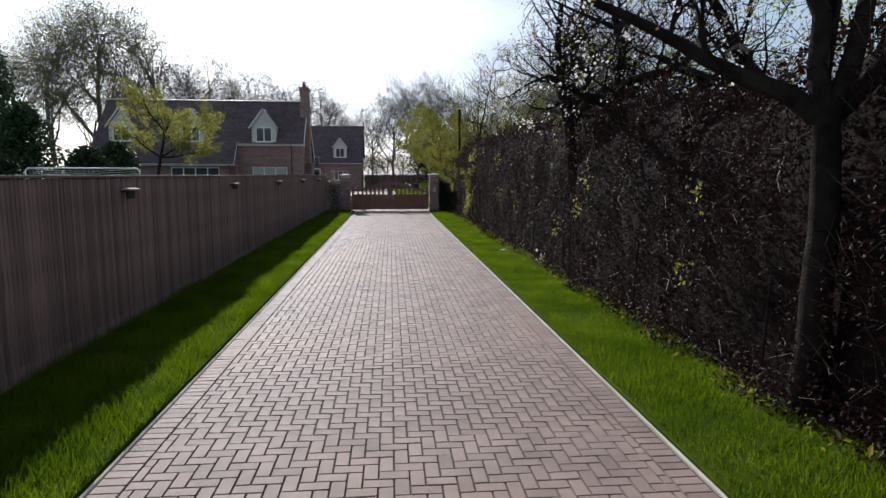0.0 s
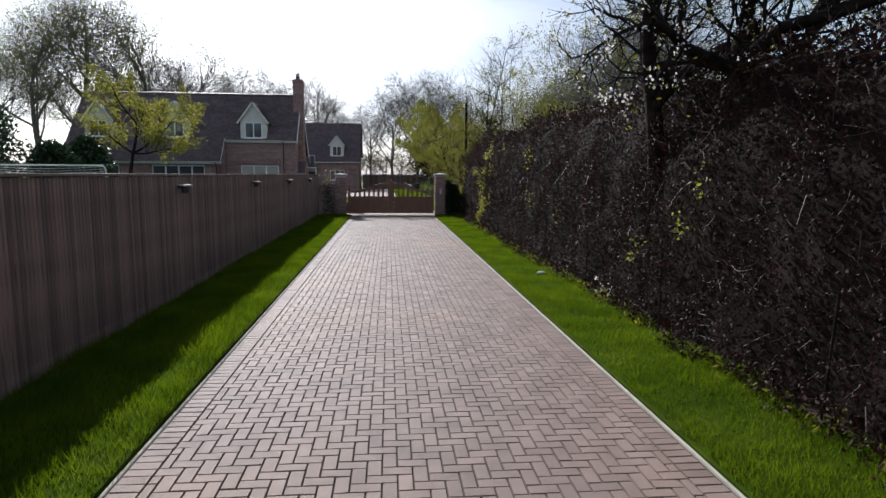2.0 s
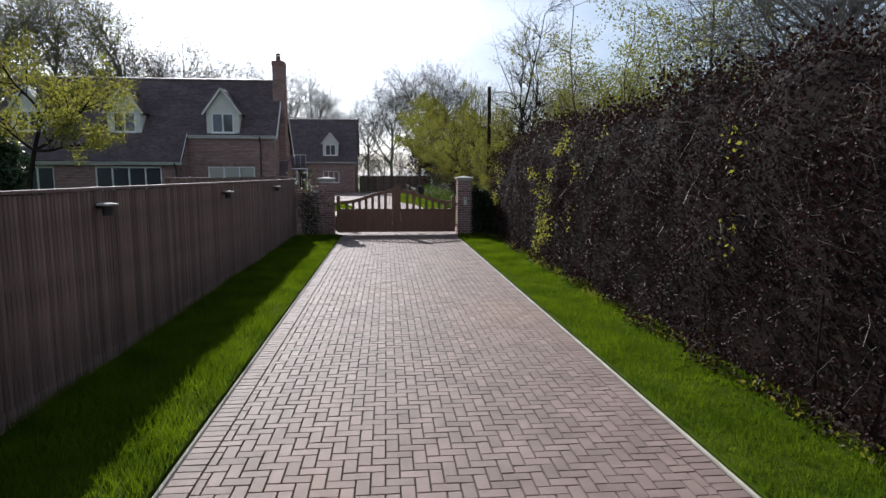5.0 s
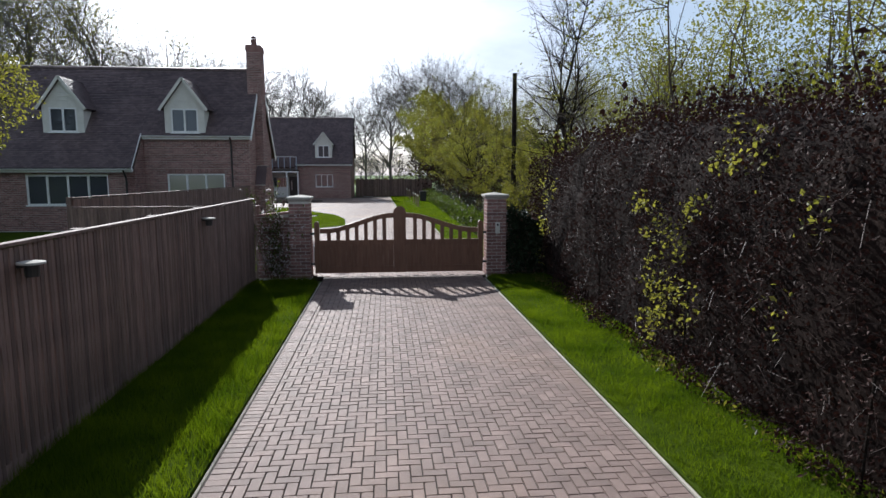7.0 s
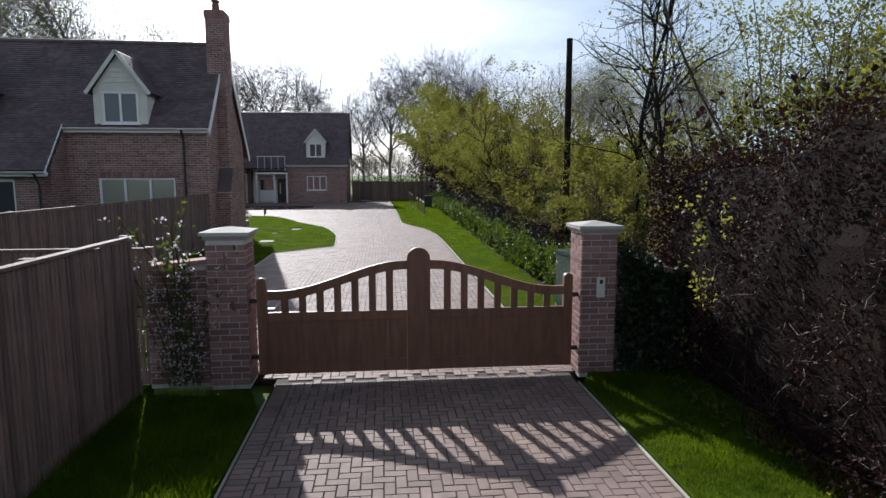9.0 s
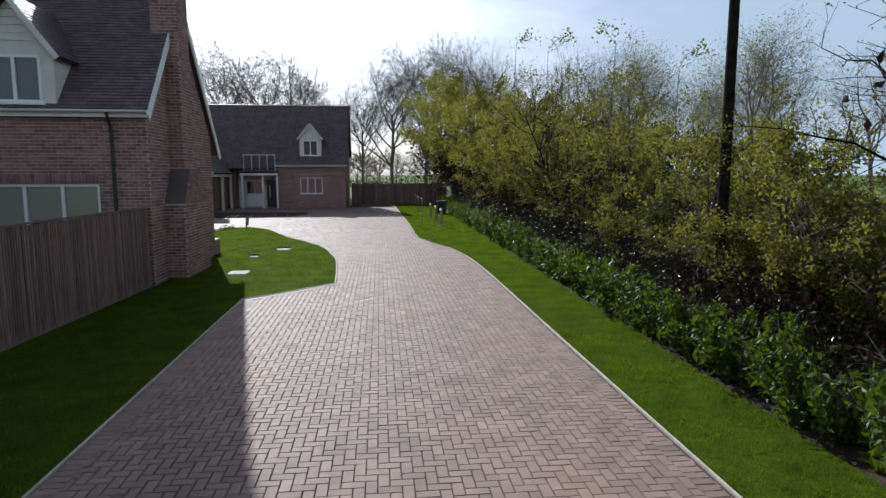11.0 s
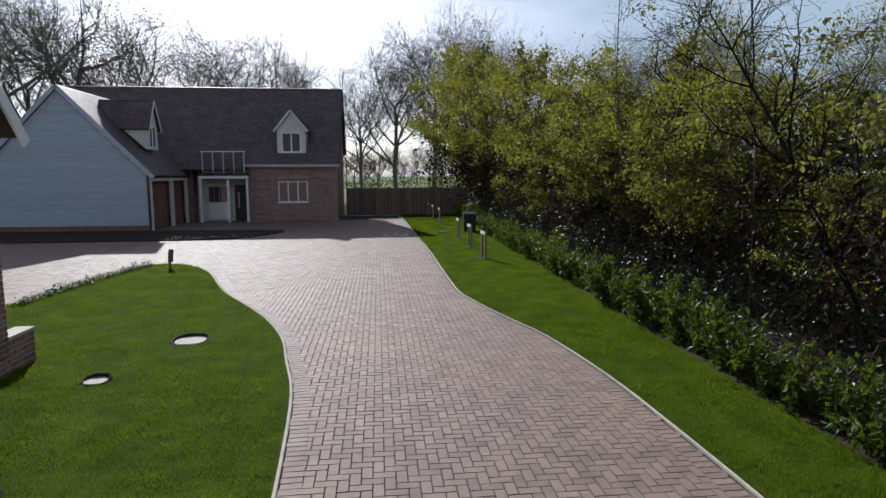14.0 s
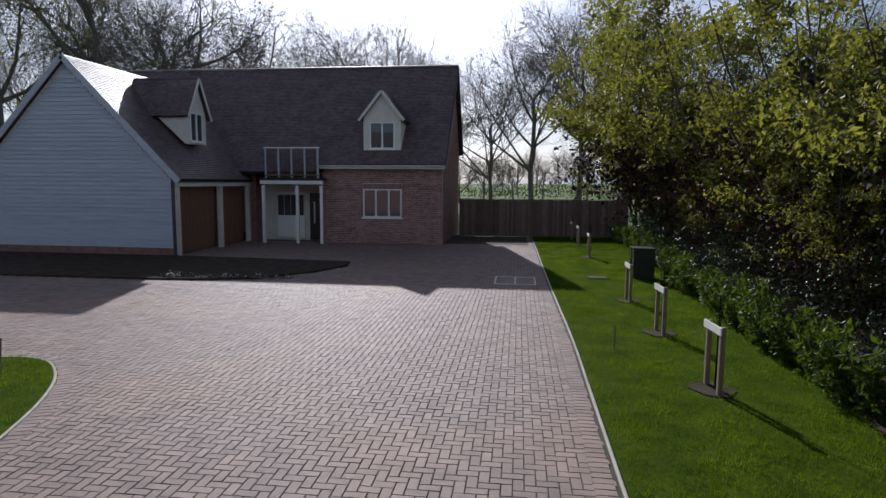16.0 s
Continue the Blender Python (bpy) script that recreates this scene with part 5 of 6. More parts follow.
# ---- thicket ----
SHRUB = dict(steps=(6, 4, 3), taper=(0.3, 0.4, 0.5), wobble=(0.12, 0.2, 0.25), lift=(0.06, 0.02, -0.02), kids=(1.7, 1.05, 0), bare=(1, 0, 0),
             angle=((30, 75), (30, 75), (20, 60)), length=(0, 1.5, 0.55), radius=(0, 0.014, 0.005), leaf_from=1)


def clumps(t, seed, scale, share):
    """Keeps the points that fall into uneven clumps."""
    v = np.sin(t[:, 0] * scale + seed) * np.sin(t[:, 1] * scale * 1.1 + seed * 2.3) + np.sin(t[:, 2] * scale * 2.0 + seed * 0.7 + t[:, 0] * 1.3) * np.sin(t[:, 1] * scale * 0.7 - t[:, 2])
    return t[v > np.quantile(v, 1 - share)]


def thicket_shrub(seed, height, stems, spread, label, leaf, leaves, leaf_size, share=0.5, gap=0.1, name="shrub"):
    rng = np.random.default_rng(seed)
    segs, tips = [], []
    for k in range(stems):
        a, s = rng.uniform(0, 6.28), rng.uniform(0.1, 1.0) * spread
        d = Vector((math.cos(a) * s, math.sin(a) * s, 1.0)).normalized()
        grow(rng, segs, tips, Vector((rng.normal(0, 0.25), rng.normal(0, 0.25), -0.2)), d, height * rng.uniform(0.6, 1.0), rng.uniform(0.014, 0.032), 0, SHRUB)
    ob = empty(name, Matrix.Identity(4), label, "shrub", "thicket shrubs")
    t = np.array(tips)
    ob["tall"] = float(np.quantile(t[:, 2], 0.985))
    t = t[t[:, 2] > height * gap]
    t = clumps(t, seed, 2.6, share)
    t = t[rng.integers(0, len(t), leaves)]
    # added dark leaves block light and paint shade into the lower shrub
    low = np.array([s[3:6] for s in segs if s[5] < height * 0.42])
    low = low[rng.integers(0, len(low), 800)]
    plant_parts(ob, segs, TWIG, [("leaves", leaf_arrays(rng, t, leaf_size, 0.55, 0.08), leaf, ""), ("old_leaves", leaf_arrays(rng, low, 0.11, 0.6, 0.18), SHADED_DRY_LEAF, "dark leaves added low in the shrub to deepen its shade")], thick_level=0, many=True)
    return ob


sh_e = thicket_shrub(25, 6.0, 8, 0.4, "tall twiggy shrub with tiny fresh leaves", WILLOW_LEAF, 5200, 0.055, 0.6, 0.25)
sh_a = thicket_shrub(21, 4.4, 6, 0.6, "multi-stemmed shrub with small olive-green spring leaves", GREEN_LEAF, 5200, 0.082, 0.36, 0.34)
sh_b = thicket_shrub(22, 5.0, 6, 0.5, "tall leafy shrub with yellow-green leaves", WILLOW_LEAF, 5600, 0.082, 0.38, 0.2)
sh_c = thicket_shrub(23, 5.6, 6, 0.45, "tall thin shrub with sparse leaves and dark twigs", GREEN_LEAF, 1500, 0.085, 0.4, 0.3)
sh_d = thicket_shrub(24, 4.0, 6, 0.75, "dense dark bushy shrub with small leaves", OLIVE_LEAF, 5000, 0.078, 0.4, 0.32)


sh_f = thicket_shrub(26, 4.4, 4, 0.8, "dense dark evergreen bush in the depth of the thicket", OLIVE_LEAF, 2600, 0.17, 0.95, 0.0)


def thicket_height(y):
    return 3.4 + 0.135 * (max(y, 6) - 8) + 0.09 * max(y - 34, 0)


# front row, then taller ones behind with thin tops standing out
y = 3.4
while y < 51:
    put(rt.choice((sh_a, sh_d, sh_a) if y < 16 else (sh_b, sh_a, sh_b)), 5.0 + rt.uniform(-0.25, 0.5) + 0.018 * y, y, min(thicket_height(y) * 0.85, 4.6) * rt.uniform(0.7, 1.05), rt.uniform(0, 6.28))
    y += rt.uniform(1.5, 2.3)
y = 6.5
while y < 56:
    h = thicket_height(y)
    put(rt.choice((sh_a, sh_b, sh_b)), 6.7 + rt.uniform(-0.6, 0.7), y, h * rt.uniform(0.9, 1.14), rt.uniform(0, 6.28))
    y += rt.uniform(2.2, 3.2)
y = 2.5
while y < 52:
    put(sh_f, 8.6 + rt.uniform(-0.5, 0.6), y, min(thicket_height(y) * rt.uniform(0.8, 0.98), 6.2), rt.uniform(0, 6.28))
    if y > 4:
        put(sh_f, 6.9 + rt.uniform(-0.4, 0.4), y + 1.0, min(thicket_height(y) * rt.uniform(0.55, 0.72), 4.2), rt.uniform(0, 6.28))
    y += rt.uniform(1.9, 2.6)
for x, y, h in ((4.75, 8.9, 3.3), (4.5, 7.5, 3.2), (5.0, 3.0, 3.2), (4.9, 4.8, 3.3), (4.9, 6.7, 3.2), (6.6, 1.4, 4.2), (7.0, -2.4, 7.0), (7.6, -6.0, 7.2), (8.8, -10, 6.8), (10, -1.5, 8.0), (6.8, 2.2, 6.8), (7.9, 4.4, 7.2), (9.3, 5.6, 7.6), (8.5, 0.8, 7.0), (7.0, -14, 5.4), (7.5, -18.5, 5.2), (7.5, -23, 5.4), (7, -28, 5.4)):
    put(sh_e if h > 4 else sh_a, x, y, h, rt.uniform(0, 6.28))
# thin shoots that stand above the rest
for x, y, h in ((5.4, 15.5, 6.4), (5.8, 19.5, 7.2), (6.2, 26, 8.6), (6.0, 11.5, 5.2)):
    put(sh_c, x, y, h, rt.uniform(0, 6.28))

# glossy dark undergrowth at the foot of the thicket
rng = np.random.default_rng(31)
n = 42000
pts = np.stack([rng.uniform(3.95, 5.6, n), rng.uniform(3.0, 50.0, n), rng.uniform(0.03, 1.0, n)], 1)
hi = 1.2 + 0.45 * np.sin(pts[:, 1] * 1.1) * np.sin(pts[:, 1] * 0.37 + 1) + 0.25 * np.sin(pts[:, 0] * 4 + pts[:, 1] * 2.3)
pts[:, 2] *= hi * np.clip((pts[:, 0] - 3.6) / 0.8, 0.3, 1.25)
pts = clumps(pts, 3.0, 3.4, 0.75)
ug = empty("undergrowth", Matrix.Identity(4), "dark glossy bramble and ivy undergrowth beneath the thicket", "undergrowth", kind="stuff")
co, qd = leaf_arrays(rng, pts, 0.07, 0.6, 0.05)
tagged(np_mesh("leaves", co, qd, GLOSSY_LEAF, ug), kind="stuff")
segs = []
for k in range(900):
    p = Vector((rng.uniform(3.9, 6.5), rng.uniform(2.6, 50), 0))
    d = Vector((rng.normal(0, 0.6), rng.normal(0, 0.6), 1)).normalized()
    h = rng.uniform(0.4, 1.7)
    for i in range(4):
        q = p + d * h / 4
        segs.append((*p, *q, 0.006, 0.004, 2))
        p = q
        d = (d + Vector((rng.normal(0, 0.35), rng.normal(0, 0.35), -0.25))).normalized()
co, qd = tube_arrays(segs, 3)
tagged(np_mesh("stem_growth", co, qd, TWIG, ug), kind="stuff")

# ---- laurel hedge: single plants in a row ----
def laurel(seed):
    rng = np.random.default_rng(seed)
    segs, c = [], []
    for k in range(9):
        a = rng.uniform(0, 6.28)
        d = Vector((math.cos(a) * 0.5, math.sin(a) * 0.5, 1)).normalized()
        p = Vector((rng.normal(0, 0.08), rng.normal(0, 0.08), -0.05))
        h = rng.uniform(0.55, 0.95)
        for i in range(6):
            q = p + d * h / 6
            segs.append((*p, *q, 0.009, 0.007, 2))
            for _ in range(12):
                c.append(tuple(q))
            p = q
            d = (d + Vector((rng.normal(0, 0.15), rng.normal(0, 0.15), 0.03))).normalized()
    ob = empty("laurel_shrub", Matrix.Identity(4), "glossy green laurel plant in a young hedge", "shrub", "laurel hedge")
    co, qd = leaf_arrays(rng, np.array(c), 0.105, 0.45, 0.035, down=-0.25)
    tagged(np_mesh("leaves", co, qd, LAUREL, ob), kind="stuff")
    co, qd = tube_arrays(segs, 3)
    tagged(np_mesh("stem_growth", co, qd, TWIG, ob), kind="stuff")
    ob["tall"] = 1.0
    return ob


laurels = [laurel(41), laurel(42), laurel(43)]
y = 3.5
while y < 50:
    bx_ = 2.95 + (0.0 if y < 12 else 0.012 * (y - 12) + (0.3 if y > 38 else 0.0)) + 0.36
    put(rt.choice(laurels), bx_ + rt.uniform(-0.1, 0.06), y, rt.uniform(0.95, 1.28), rt.uniform(0, 6.28))
    y += rt.uniform(0.42, 0.6)

# ---- beech hedge before the gate ----
def hedge_face(y, z):
    """How far the hedge bulges at a height; it leans back towards its top."""
    return 2.98 + 0.10 * np.sin(y * 1.7) * np.sin(z * 2.1 + y) + 0.07 * np.sin(y * 4.3 + z * 3.0) + np.where(z > 2.3, (z - 2.3) ** 2 * 0.7, 0.0) + np.where(z < 0.6, (z - 0.6) * 0.3, 0.0) + np.where(y > -5.0, (y + 5.0) * 0.04, 0.0)


def hedge_top(y):
    return 3.06 + 0.1 * np.sin(y * 0.9) + 0.08 * np.sin(y * 2.7 + 1.0) - np.where(y > -2.0, (y + 2.0) * 0.22, 0.0) - np.where(y < -23, 0.35, 0.0)


bh = empty("beech_hedge", Matrix.Identity(4), "tall overgrown beech hedge with dry brown leaves and fresh green sprigs", "hedge")
rng = np.random.default_rng(51)
n = 84000
yy = rng.uniform(-36, 0.6, n)
zz = rng.uniform(0.05, 1, n) * hedge_top(yy)
xx = hedge_face(yy, zz) + np.abs(rng.normal(0, 0.16, n)) - 0.03
keep = rng.random(n) < np.where(zz < 0.7, 0.85, 1.0)
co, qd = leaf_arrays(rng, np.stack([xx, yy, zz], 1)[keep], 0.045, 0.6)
tagged(np_mesh("dry_leaves", co, qd, SHADED_DRY_LEAF, bh, "dry brown beech leaves, darkened for the hedge's shade"), kind="stuff")
n = 16000
yy = rng.uniform(-36, 0.6, n)
xx = rng.uniform(3.2, 4.6, n)
zz = hedge_top(yy) - 0.05 + rng.normal(0, 0.1, n)
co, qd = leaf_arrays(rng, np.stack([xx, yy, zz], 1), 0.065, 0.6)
tagged(np_mesh("top_leaves", co, qd, SHADED_DRY_LEAF, bh), kind="stuff")
n = 7000
yy = rng.uniform(-1.6, 0.7, n)
zz = rng.uniform(0.05, 1, n) * hedge_top(yy)
co, qd = leaf_arrays(rng, np.stack([rng.uniform(3.0, 4.4, n), 0.55 + rng.normal(0, 0.08, n), zz], 1), 0.062, 0.6)
tagged(np_mesh("end_leaves", co, qd, SHADED_DRY_LEAF, bh), kind="stuff")
segs = []
for k in range(5200):
    y0 = rng.uniform(-36, 0.5)
    z0 = rng.uniform(0.05, 1.0) * float(hedge_top(np.array(y0)))
    p = Vector((float(hedge_face(np.array(y0), np.array(z0))) + rng.uniform(0.0, 0.2), y0, z0))
    d = Vector((rng.normal(-0.25, 0.4), rng.normal(0, 0.8), rng.normal(0.35, 0.6))).normalized()
    h = rng.uniform(0.12, 0.5)
    for i in range(2):
        q = p + d * h / 2
        segs.append((*p, *q, 0.0035, 0.002, 2))
        p = q
        d = (d + Vector((rng.normal(-0.1, 0.3), rng.normal(0, 0.3), rng.normal(0, 0.3)))).normalized()
for k in range(60):
    y0 = rng.uniform(-30, 0.0)
    ht = float(hedge_top(np.array(y0)))
    p = Vector((rng.uniform(3.1, 3.9), y0, ht - 0.2))
    d = Vector((rng.normal(-0.1, 0.25), rng.normal(0, 0.25), 1)).normalized()
    for i in range(3):
        q = p + d * rng.uniform(0.12, 0.25)
        segs.append((*p, *q, 0.004, 0.003, 2))
        p = q
        d = (d + Vector((rng.normal(0, 0.2), rng.normal(0, 0.2), 0))).normalized()
co, qd = tube_arrays(segs, 3)
tagged(np_mesh("twig_growth", co, qd, HEDGE_TWIG, bh, "thin brown twigs"), kind="stuff")
# added solid core that blocks light; near-black colour paints the hedge's inner shade
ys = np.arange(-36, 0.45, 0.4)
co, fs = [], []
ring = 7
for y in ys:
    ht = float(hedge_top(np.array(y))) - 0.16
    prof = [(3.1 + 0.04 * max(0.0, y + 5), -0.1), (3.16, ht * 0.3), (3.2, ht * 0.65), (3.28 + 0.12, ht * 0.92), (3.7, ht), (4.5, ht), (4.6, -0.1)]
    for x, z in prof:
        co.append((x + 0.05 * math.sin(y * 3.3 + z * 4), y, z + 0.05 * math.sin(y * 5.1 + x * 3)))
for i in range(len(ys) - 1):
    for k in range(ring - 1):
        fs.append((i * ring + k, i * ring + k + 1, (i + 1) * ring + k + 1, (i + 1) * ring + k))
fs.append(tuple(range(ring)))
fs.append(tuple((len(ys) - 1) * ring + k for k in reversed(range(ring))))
link_mesh("shade_core", co, fs, SHADE_CORE, bh, "near-black core added for the shade inside the hedge")
# fresh sprigs
c = []
for k in range(62):
    if k < 28:
        y0, z0 = rng.normal(-6.4, 0.4), rng.uniform(0.3, 1.9)
    elif k < 34:
        y0, z0 = rng.normal(-7.8, 0.3), rng.uniform(2.2, 2.7)
    elif k < 44:
        y0, z0 = rng.normal(-0.6, 0.35), rng.uniform(0.3, 2.6)
    else:
        y0, z0 = rng.uniform(-28, -6), rng.uniform(0.5, 2.7)
    x0 = float(hedge_face(np.array(y0), np.array(z0))) - 0.06
    for i in range(int(rng.integers(8, 30))):
        c.append((x0 + rng.normal(0, 0.05), y0 + rng.normal(0, 0.09), z0 + rng.normal(0, 0.1)))
co, qd = leaf_arrays(rng, np.array(c), 0.06, 0.65)
tagged(np_mesh("fresh_leaves", co, qd, SPRING_LEAF, bh, "bright yellow-green fresh leaves"), kind="stuff")
# low shoots and leaf litter that lap over the verge
n = 11000
yy = rng.uniform(-34, -2.0, n)
zz = np.abs(rng.normal(0, 0.16, n)) + 0.01
xx = hedge_face(yy, zz) + rng.normal(0.0, 0.07, n) + 0.04
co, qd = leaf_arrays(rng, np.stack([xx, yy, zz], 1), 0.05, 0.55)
tagged(np_mesh("low_leaves", co, qd, SHADED_DRY_LEAF, bh), kind="stuff")
# weeds along the foot
c = []
for k in range(240):
    y0 = rng.uniform(-30, -0.5)
    x0 = rng.normal(2.84, 0.06)
    for i in range(int(rng.integers(4, 14))):
        c.append((x0 + rng.normal(0, 0.05), y0 + rng.normal(0, 0.06), abs(rng.normal(0.03, 0.06))))
wd = empty("weeds", Matrix.Identity(4), "low green weeds and dry stalks at the hedge foot", "weeds", kind="stuff")
co, qd = leaf_arrays(rng, np.array(c), 0.07, 0.4, down=-0.6)
np_mesh("leaves", co, qd, GREEN_LEAF, wd)

# post and wire fence in front of the hedge
wf = empty("wire_fence", Matrix.Identity(4), "old post and wire fence half hidden in the hedge", "fence")
for k in range(13):
    y0 = -33 + k * 2.6
    bm = bmesh.new()
    cyl(bm, (2.93, y0, -0.1), (2.95 + 0.03 * math.sin(k * 2.1), y0 + 0.03 * math.cos(k), 0.98), 0.011, 0.01, 8)
    part("post", bm, BARK, wf)
for z0 in (0.92, 0.5):
    segs = []
    for k in range(64):
        y0 = -33 + k * 0.5
        segs.append((2.92, y0, z0 - 0.03 * math.sin(math.pi * ((y0 + 33) / 2.6 % 1)), 2.92, y0 + 0.5, z0 - 0.03 * math.sin(math.pi * ((y0 + 33.5) / 2.6 % 1)), 0.0013, 0.0013, 1))
    co, qd = tube_arrays(segs, 4)
    np_mesh("wire", co, qd, BARK, wf)

# ---- gnarled blossom trees over the hedge ----
GNARL = dict(steps=(4, 6, 5, 3, 2), taper=(0.75, 0.4, 0.35, 0.5, 0.6), wobble=(0.08, 0.22, 0.28, 0.25, 0.25), lift=(0.03, 0.05, 0.10, 0.08, 0.05), kids=(0, 1.5, 1.5, 1.2, 0), bare=(9, 1, 0, 0, 0),
             angle=((30, 60), (30, 70), (30, 75), (25, 60), (20, 50)), length=(0, 2.6, 1.25, 0.6, 0.3), radius=(0, 0.10, 0.026, 0.009, 0.004), leaf_from=3)


def blossom_tree(seed, base, lean, fork_z, limbs, label, trunk=0.15, bloom=0.35):
    rng = np.random.default_rng(seed)
    segs, tips = [], []
    p = Vector((0, 0, -0.2))
    d = Vector((0, 0, 1))
    steps = 6
    for i in range(steps):
        d = (d + Vector((lean[0] / steps * (1 if i > 1 else 0), lean[1] / steps, 0)) + Vector((rng.normal(0, 0.04), rng.normal(0, 0.04), 0))).normalized()
        q = p + d * (fork_z + 0.2) / steps
        segs.append((*p, *q, trunk * (1.15 - 0.05 * i), trunk * (1.1 - 0.05 * i), 0))
        p = q
    for dx, dy, dz, ln in limbs:
        grow(rng, segs, tips, p - Vector((0, 0, 0.05)), Vector((dx, dy, dz)).normalized(), ln, trunk * 0.72, 1, GNARL)
    ob = empty("blossom_tree", Matrix.Translation((*base, 0)), label, "tree", "orchard trees")
    t = np.array(tips)
    k = rng.choice(len(t), int(len(t) * bloom), replace=False)
    k = k[rng.random(len(k)) < 0.35]
    fl = np.repeat(t[k], 6, 0)
    k2 = rng.choice(len(t), int(len(t) * 0.3), replace=False)
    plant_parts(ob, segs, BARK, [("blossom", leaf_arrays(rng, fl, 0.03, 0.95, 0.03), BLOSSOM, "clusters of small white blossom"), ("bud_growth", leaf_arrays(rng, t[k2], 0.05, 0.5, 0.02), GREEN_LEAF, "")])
    return ob


blossom_tree(61, (3.04, -25.58), (0.03, 0.03), 2.2, ((-0.42, 0.1, 1.0, 2.3), (0.45, 0.1, 1.0, 2.3), (0.9, 0.2, 0.6, 2.4), (0.2, 0.7, 0.8, 2.2), (-0.15, 0.8, 0.8, 2.0)),
             "dark gnarled tree with white blossom beside the hedge", 0.11, 0.5)
blossom_tree(62, (3.4, -18.85), (0.0, 0.0), 2.72, ((-0.5, 0.35, 0.8, 1.9), (-0.2, -0.2, 1.0, 2.2), (0.8, 0.3, 0.6, 2.6), (0.35, 0.5, 0.9, 2.0), (0.6, -0.7, 0.7, 2.3)), "dark gnarled fruit tree rising from the hedge", 0.115, 0.12)
blossom_tree(63, (3.45, -20.8), (0.0, 0.0), 2.5, ((-0.45, -0.1, 0.9, 1.8), (0.1, 0.5, 1.0, 2.4), (0.8, 0.2, 0.6, 2.4), (-0.3, -0.9, 0.7, 2.3), (0.5, 0.8, 0.7, 2.3)), "dark gnarled fruit tree with white blossom", 0.12, 0.5)
blossom_tree(64, (5.4, -22.8), (0.1, 0.1), 2.6, ((-0.8, 0.4, 0.6, 2.6), (0.3, -0.5, 1.0, 2.6), (0.6, 0.6, 0.7, 2.6), (-0.4, 0.6, 0.9, 2.2)), "dark gnarled fruit tree with white blossom", 0.15, 0.5)
for x, y, h in ((6.0, -11.3, 7.2), (7.4, -9.4, 7.6)):
    put(bare_b, x, y, h, rt.uniform(0, 6.28))
THIN = dict(steps=(9, 5, 3), taper=(0.2, 0.3, 0.5), wobble=(0.09, 0.24, 0.28), lift=(0.05, 0.08, 0.05), kids=(3.0, 2.5, 0), bare=(2, 0, 0), angle=((30, 66), (25, 60), (20, 55)), length=(0, 2.4, 1.0), radius=(0, 0.022, 0.007), leaf_from=2)
for x, y, h, sd in ((5.08, 5.6, 8.6, 71), (5.4, 5.0, 7.2, 72), (5.7, 6.3, 7.8, 75), (5.0, 17.2, 5.6, 73), (5.7, 24.5, 7.0, 74)):
    rng2 = np.random.default_rng(sd)
    segs, tips = [], []
    grow(rng2, segs, tips, Vector((0, 0, -0.2)), Vector((rng2.normal(0, 0.08), rng2.normal(0, 0.08), 1)).normalized(), h, 0.0085 * h, 0, THIN)
    ob = empty("slender_tree", Matrix.Translation((x, y, 0)), "slender bare tree with dark ascending branches", "tree", "slender trees")
    plant_parts(ob, segs, BARK, [("bud_growth", leaf_arrays(rng2, np.array(tips), 0.05, 0.5, 0.03), GREEN_LEAF, "")])

# ---- garden behind the fence ----
CROWN = dict(steps=(4, 5, 4, 2), taper=(0.6, 0.35, 0.35, 0.5), wobble=(0.05, 0.15, 0.22, 0.25), lift=(0.0, 0.03, 0.03, 0.0), kids=(2.6, 2.0, 2.0, 0), bare=(2, 1, 0, 0),
             angle=((40, 75), (30, 65), (30, 65), (20, 60)), length=(0, 3.9, 1.7, 0.65), radius=(0, 0.05, 0.02, 0.007), leaf_from=2)


def garden_tree(seed, x, y, h, label, leaf, per, size):
    rng = np.random.default_rng(seed)
    segs, tips = [], []
    grow(rng, segs, tips, Vector((0, 0, -0.2)), Vector((0, 0, 1)), h, 0.09, 0, CROWN)
    ob = empty("garden_tree", Matrix.Translation((x, y, 0)), label, "tree", "garden trees")
    plant_parts(ob, segs, BARK, [("leaves", leaf_arrays(rng, np.repeat(np.array(tips), per, 0), size, 0.6, 0.07), leaf, "")])
    return ob


garden_tree(81, -11.35, 0.3, 3.8, "small spreading tree with yellow-green young leaves", SPRING_LEAF, 11, 0.09)


def evergreen(seed, x, y, h, w):
    rng = np.random.default_rng(seed)
    n = 6500
    z = rng.uniform(0.02, 1, n) ** 0.7
    a = rng.uniform(0, 6.28, n)
    lump = 0.8 + 0.26 * np.sin(a * 3 + z * 7 + seed) + 0.2 * np.sin(a * 5 - z * 13 + seed * 2)
    rad = w * np.sqrt(np.clip(1 - z ** 1.8, 0.02, 1)) * lump * np.sqrt(rng.uniform(0.35, 1, n))
    ob = empty("evergreen", Matrix.Translation((x, y, 0)), "dense dark evergreen shrub behind the fence", "shrub", "evergreens")
    segs = [(0, 0, -0.2, 0, 0, h * 0.9, 0.14, 0.03, 0)]
    for k in range(90):
        z1, a1 = rng.uniform(0.1, 0.85), rng.uniform(0, 6.28)
        r1 = w * math.sqrt(1 - z1 ** 1.8) * 0.85
        segs.append((0, 0, z1 * h * 0.9, math.cos(a1) * r1, math.sin(a1) * r1, z1 * h, 0.03, 0.006, 1))
    plant_parts(ob, segs, BARK, [("leaves", leaf_arrays(rng, np.stack([np.cos(a) * rad, np.sin(a) * rad, z * h], 1), 0.22, 0.5, 0.12), DARK_LEAF, "")], thick_level=0)
    return ob


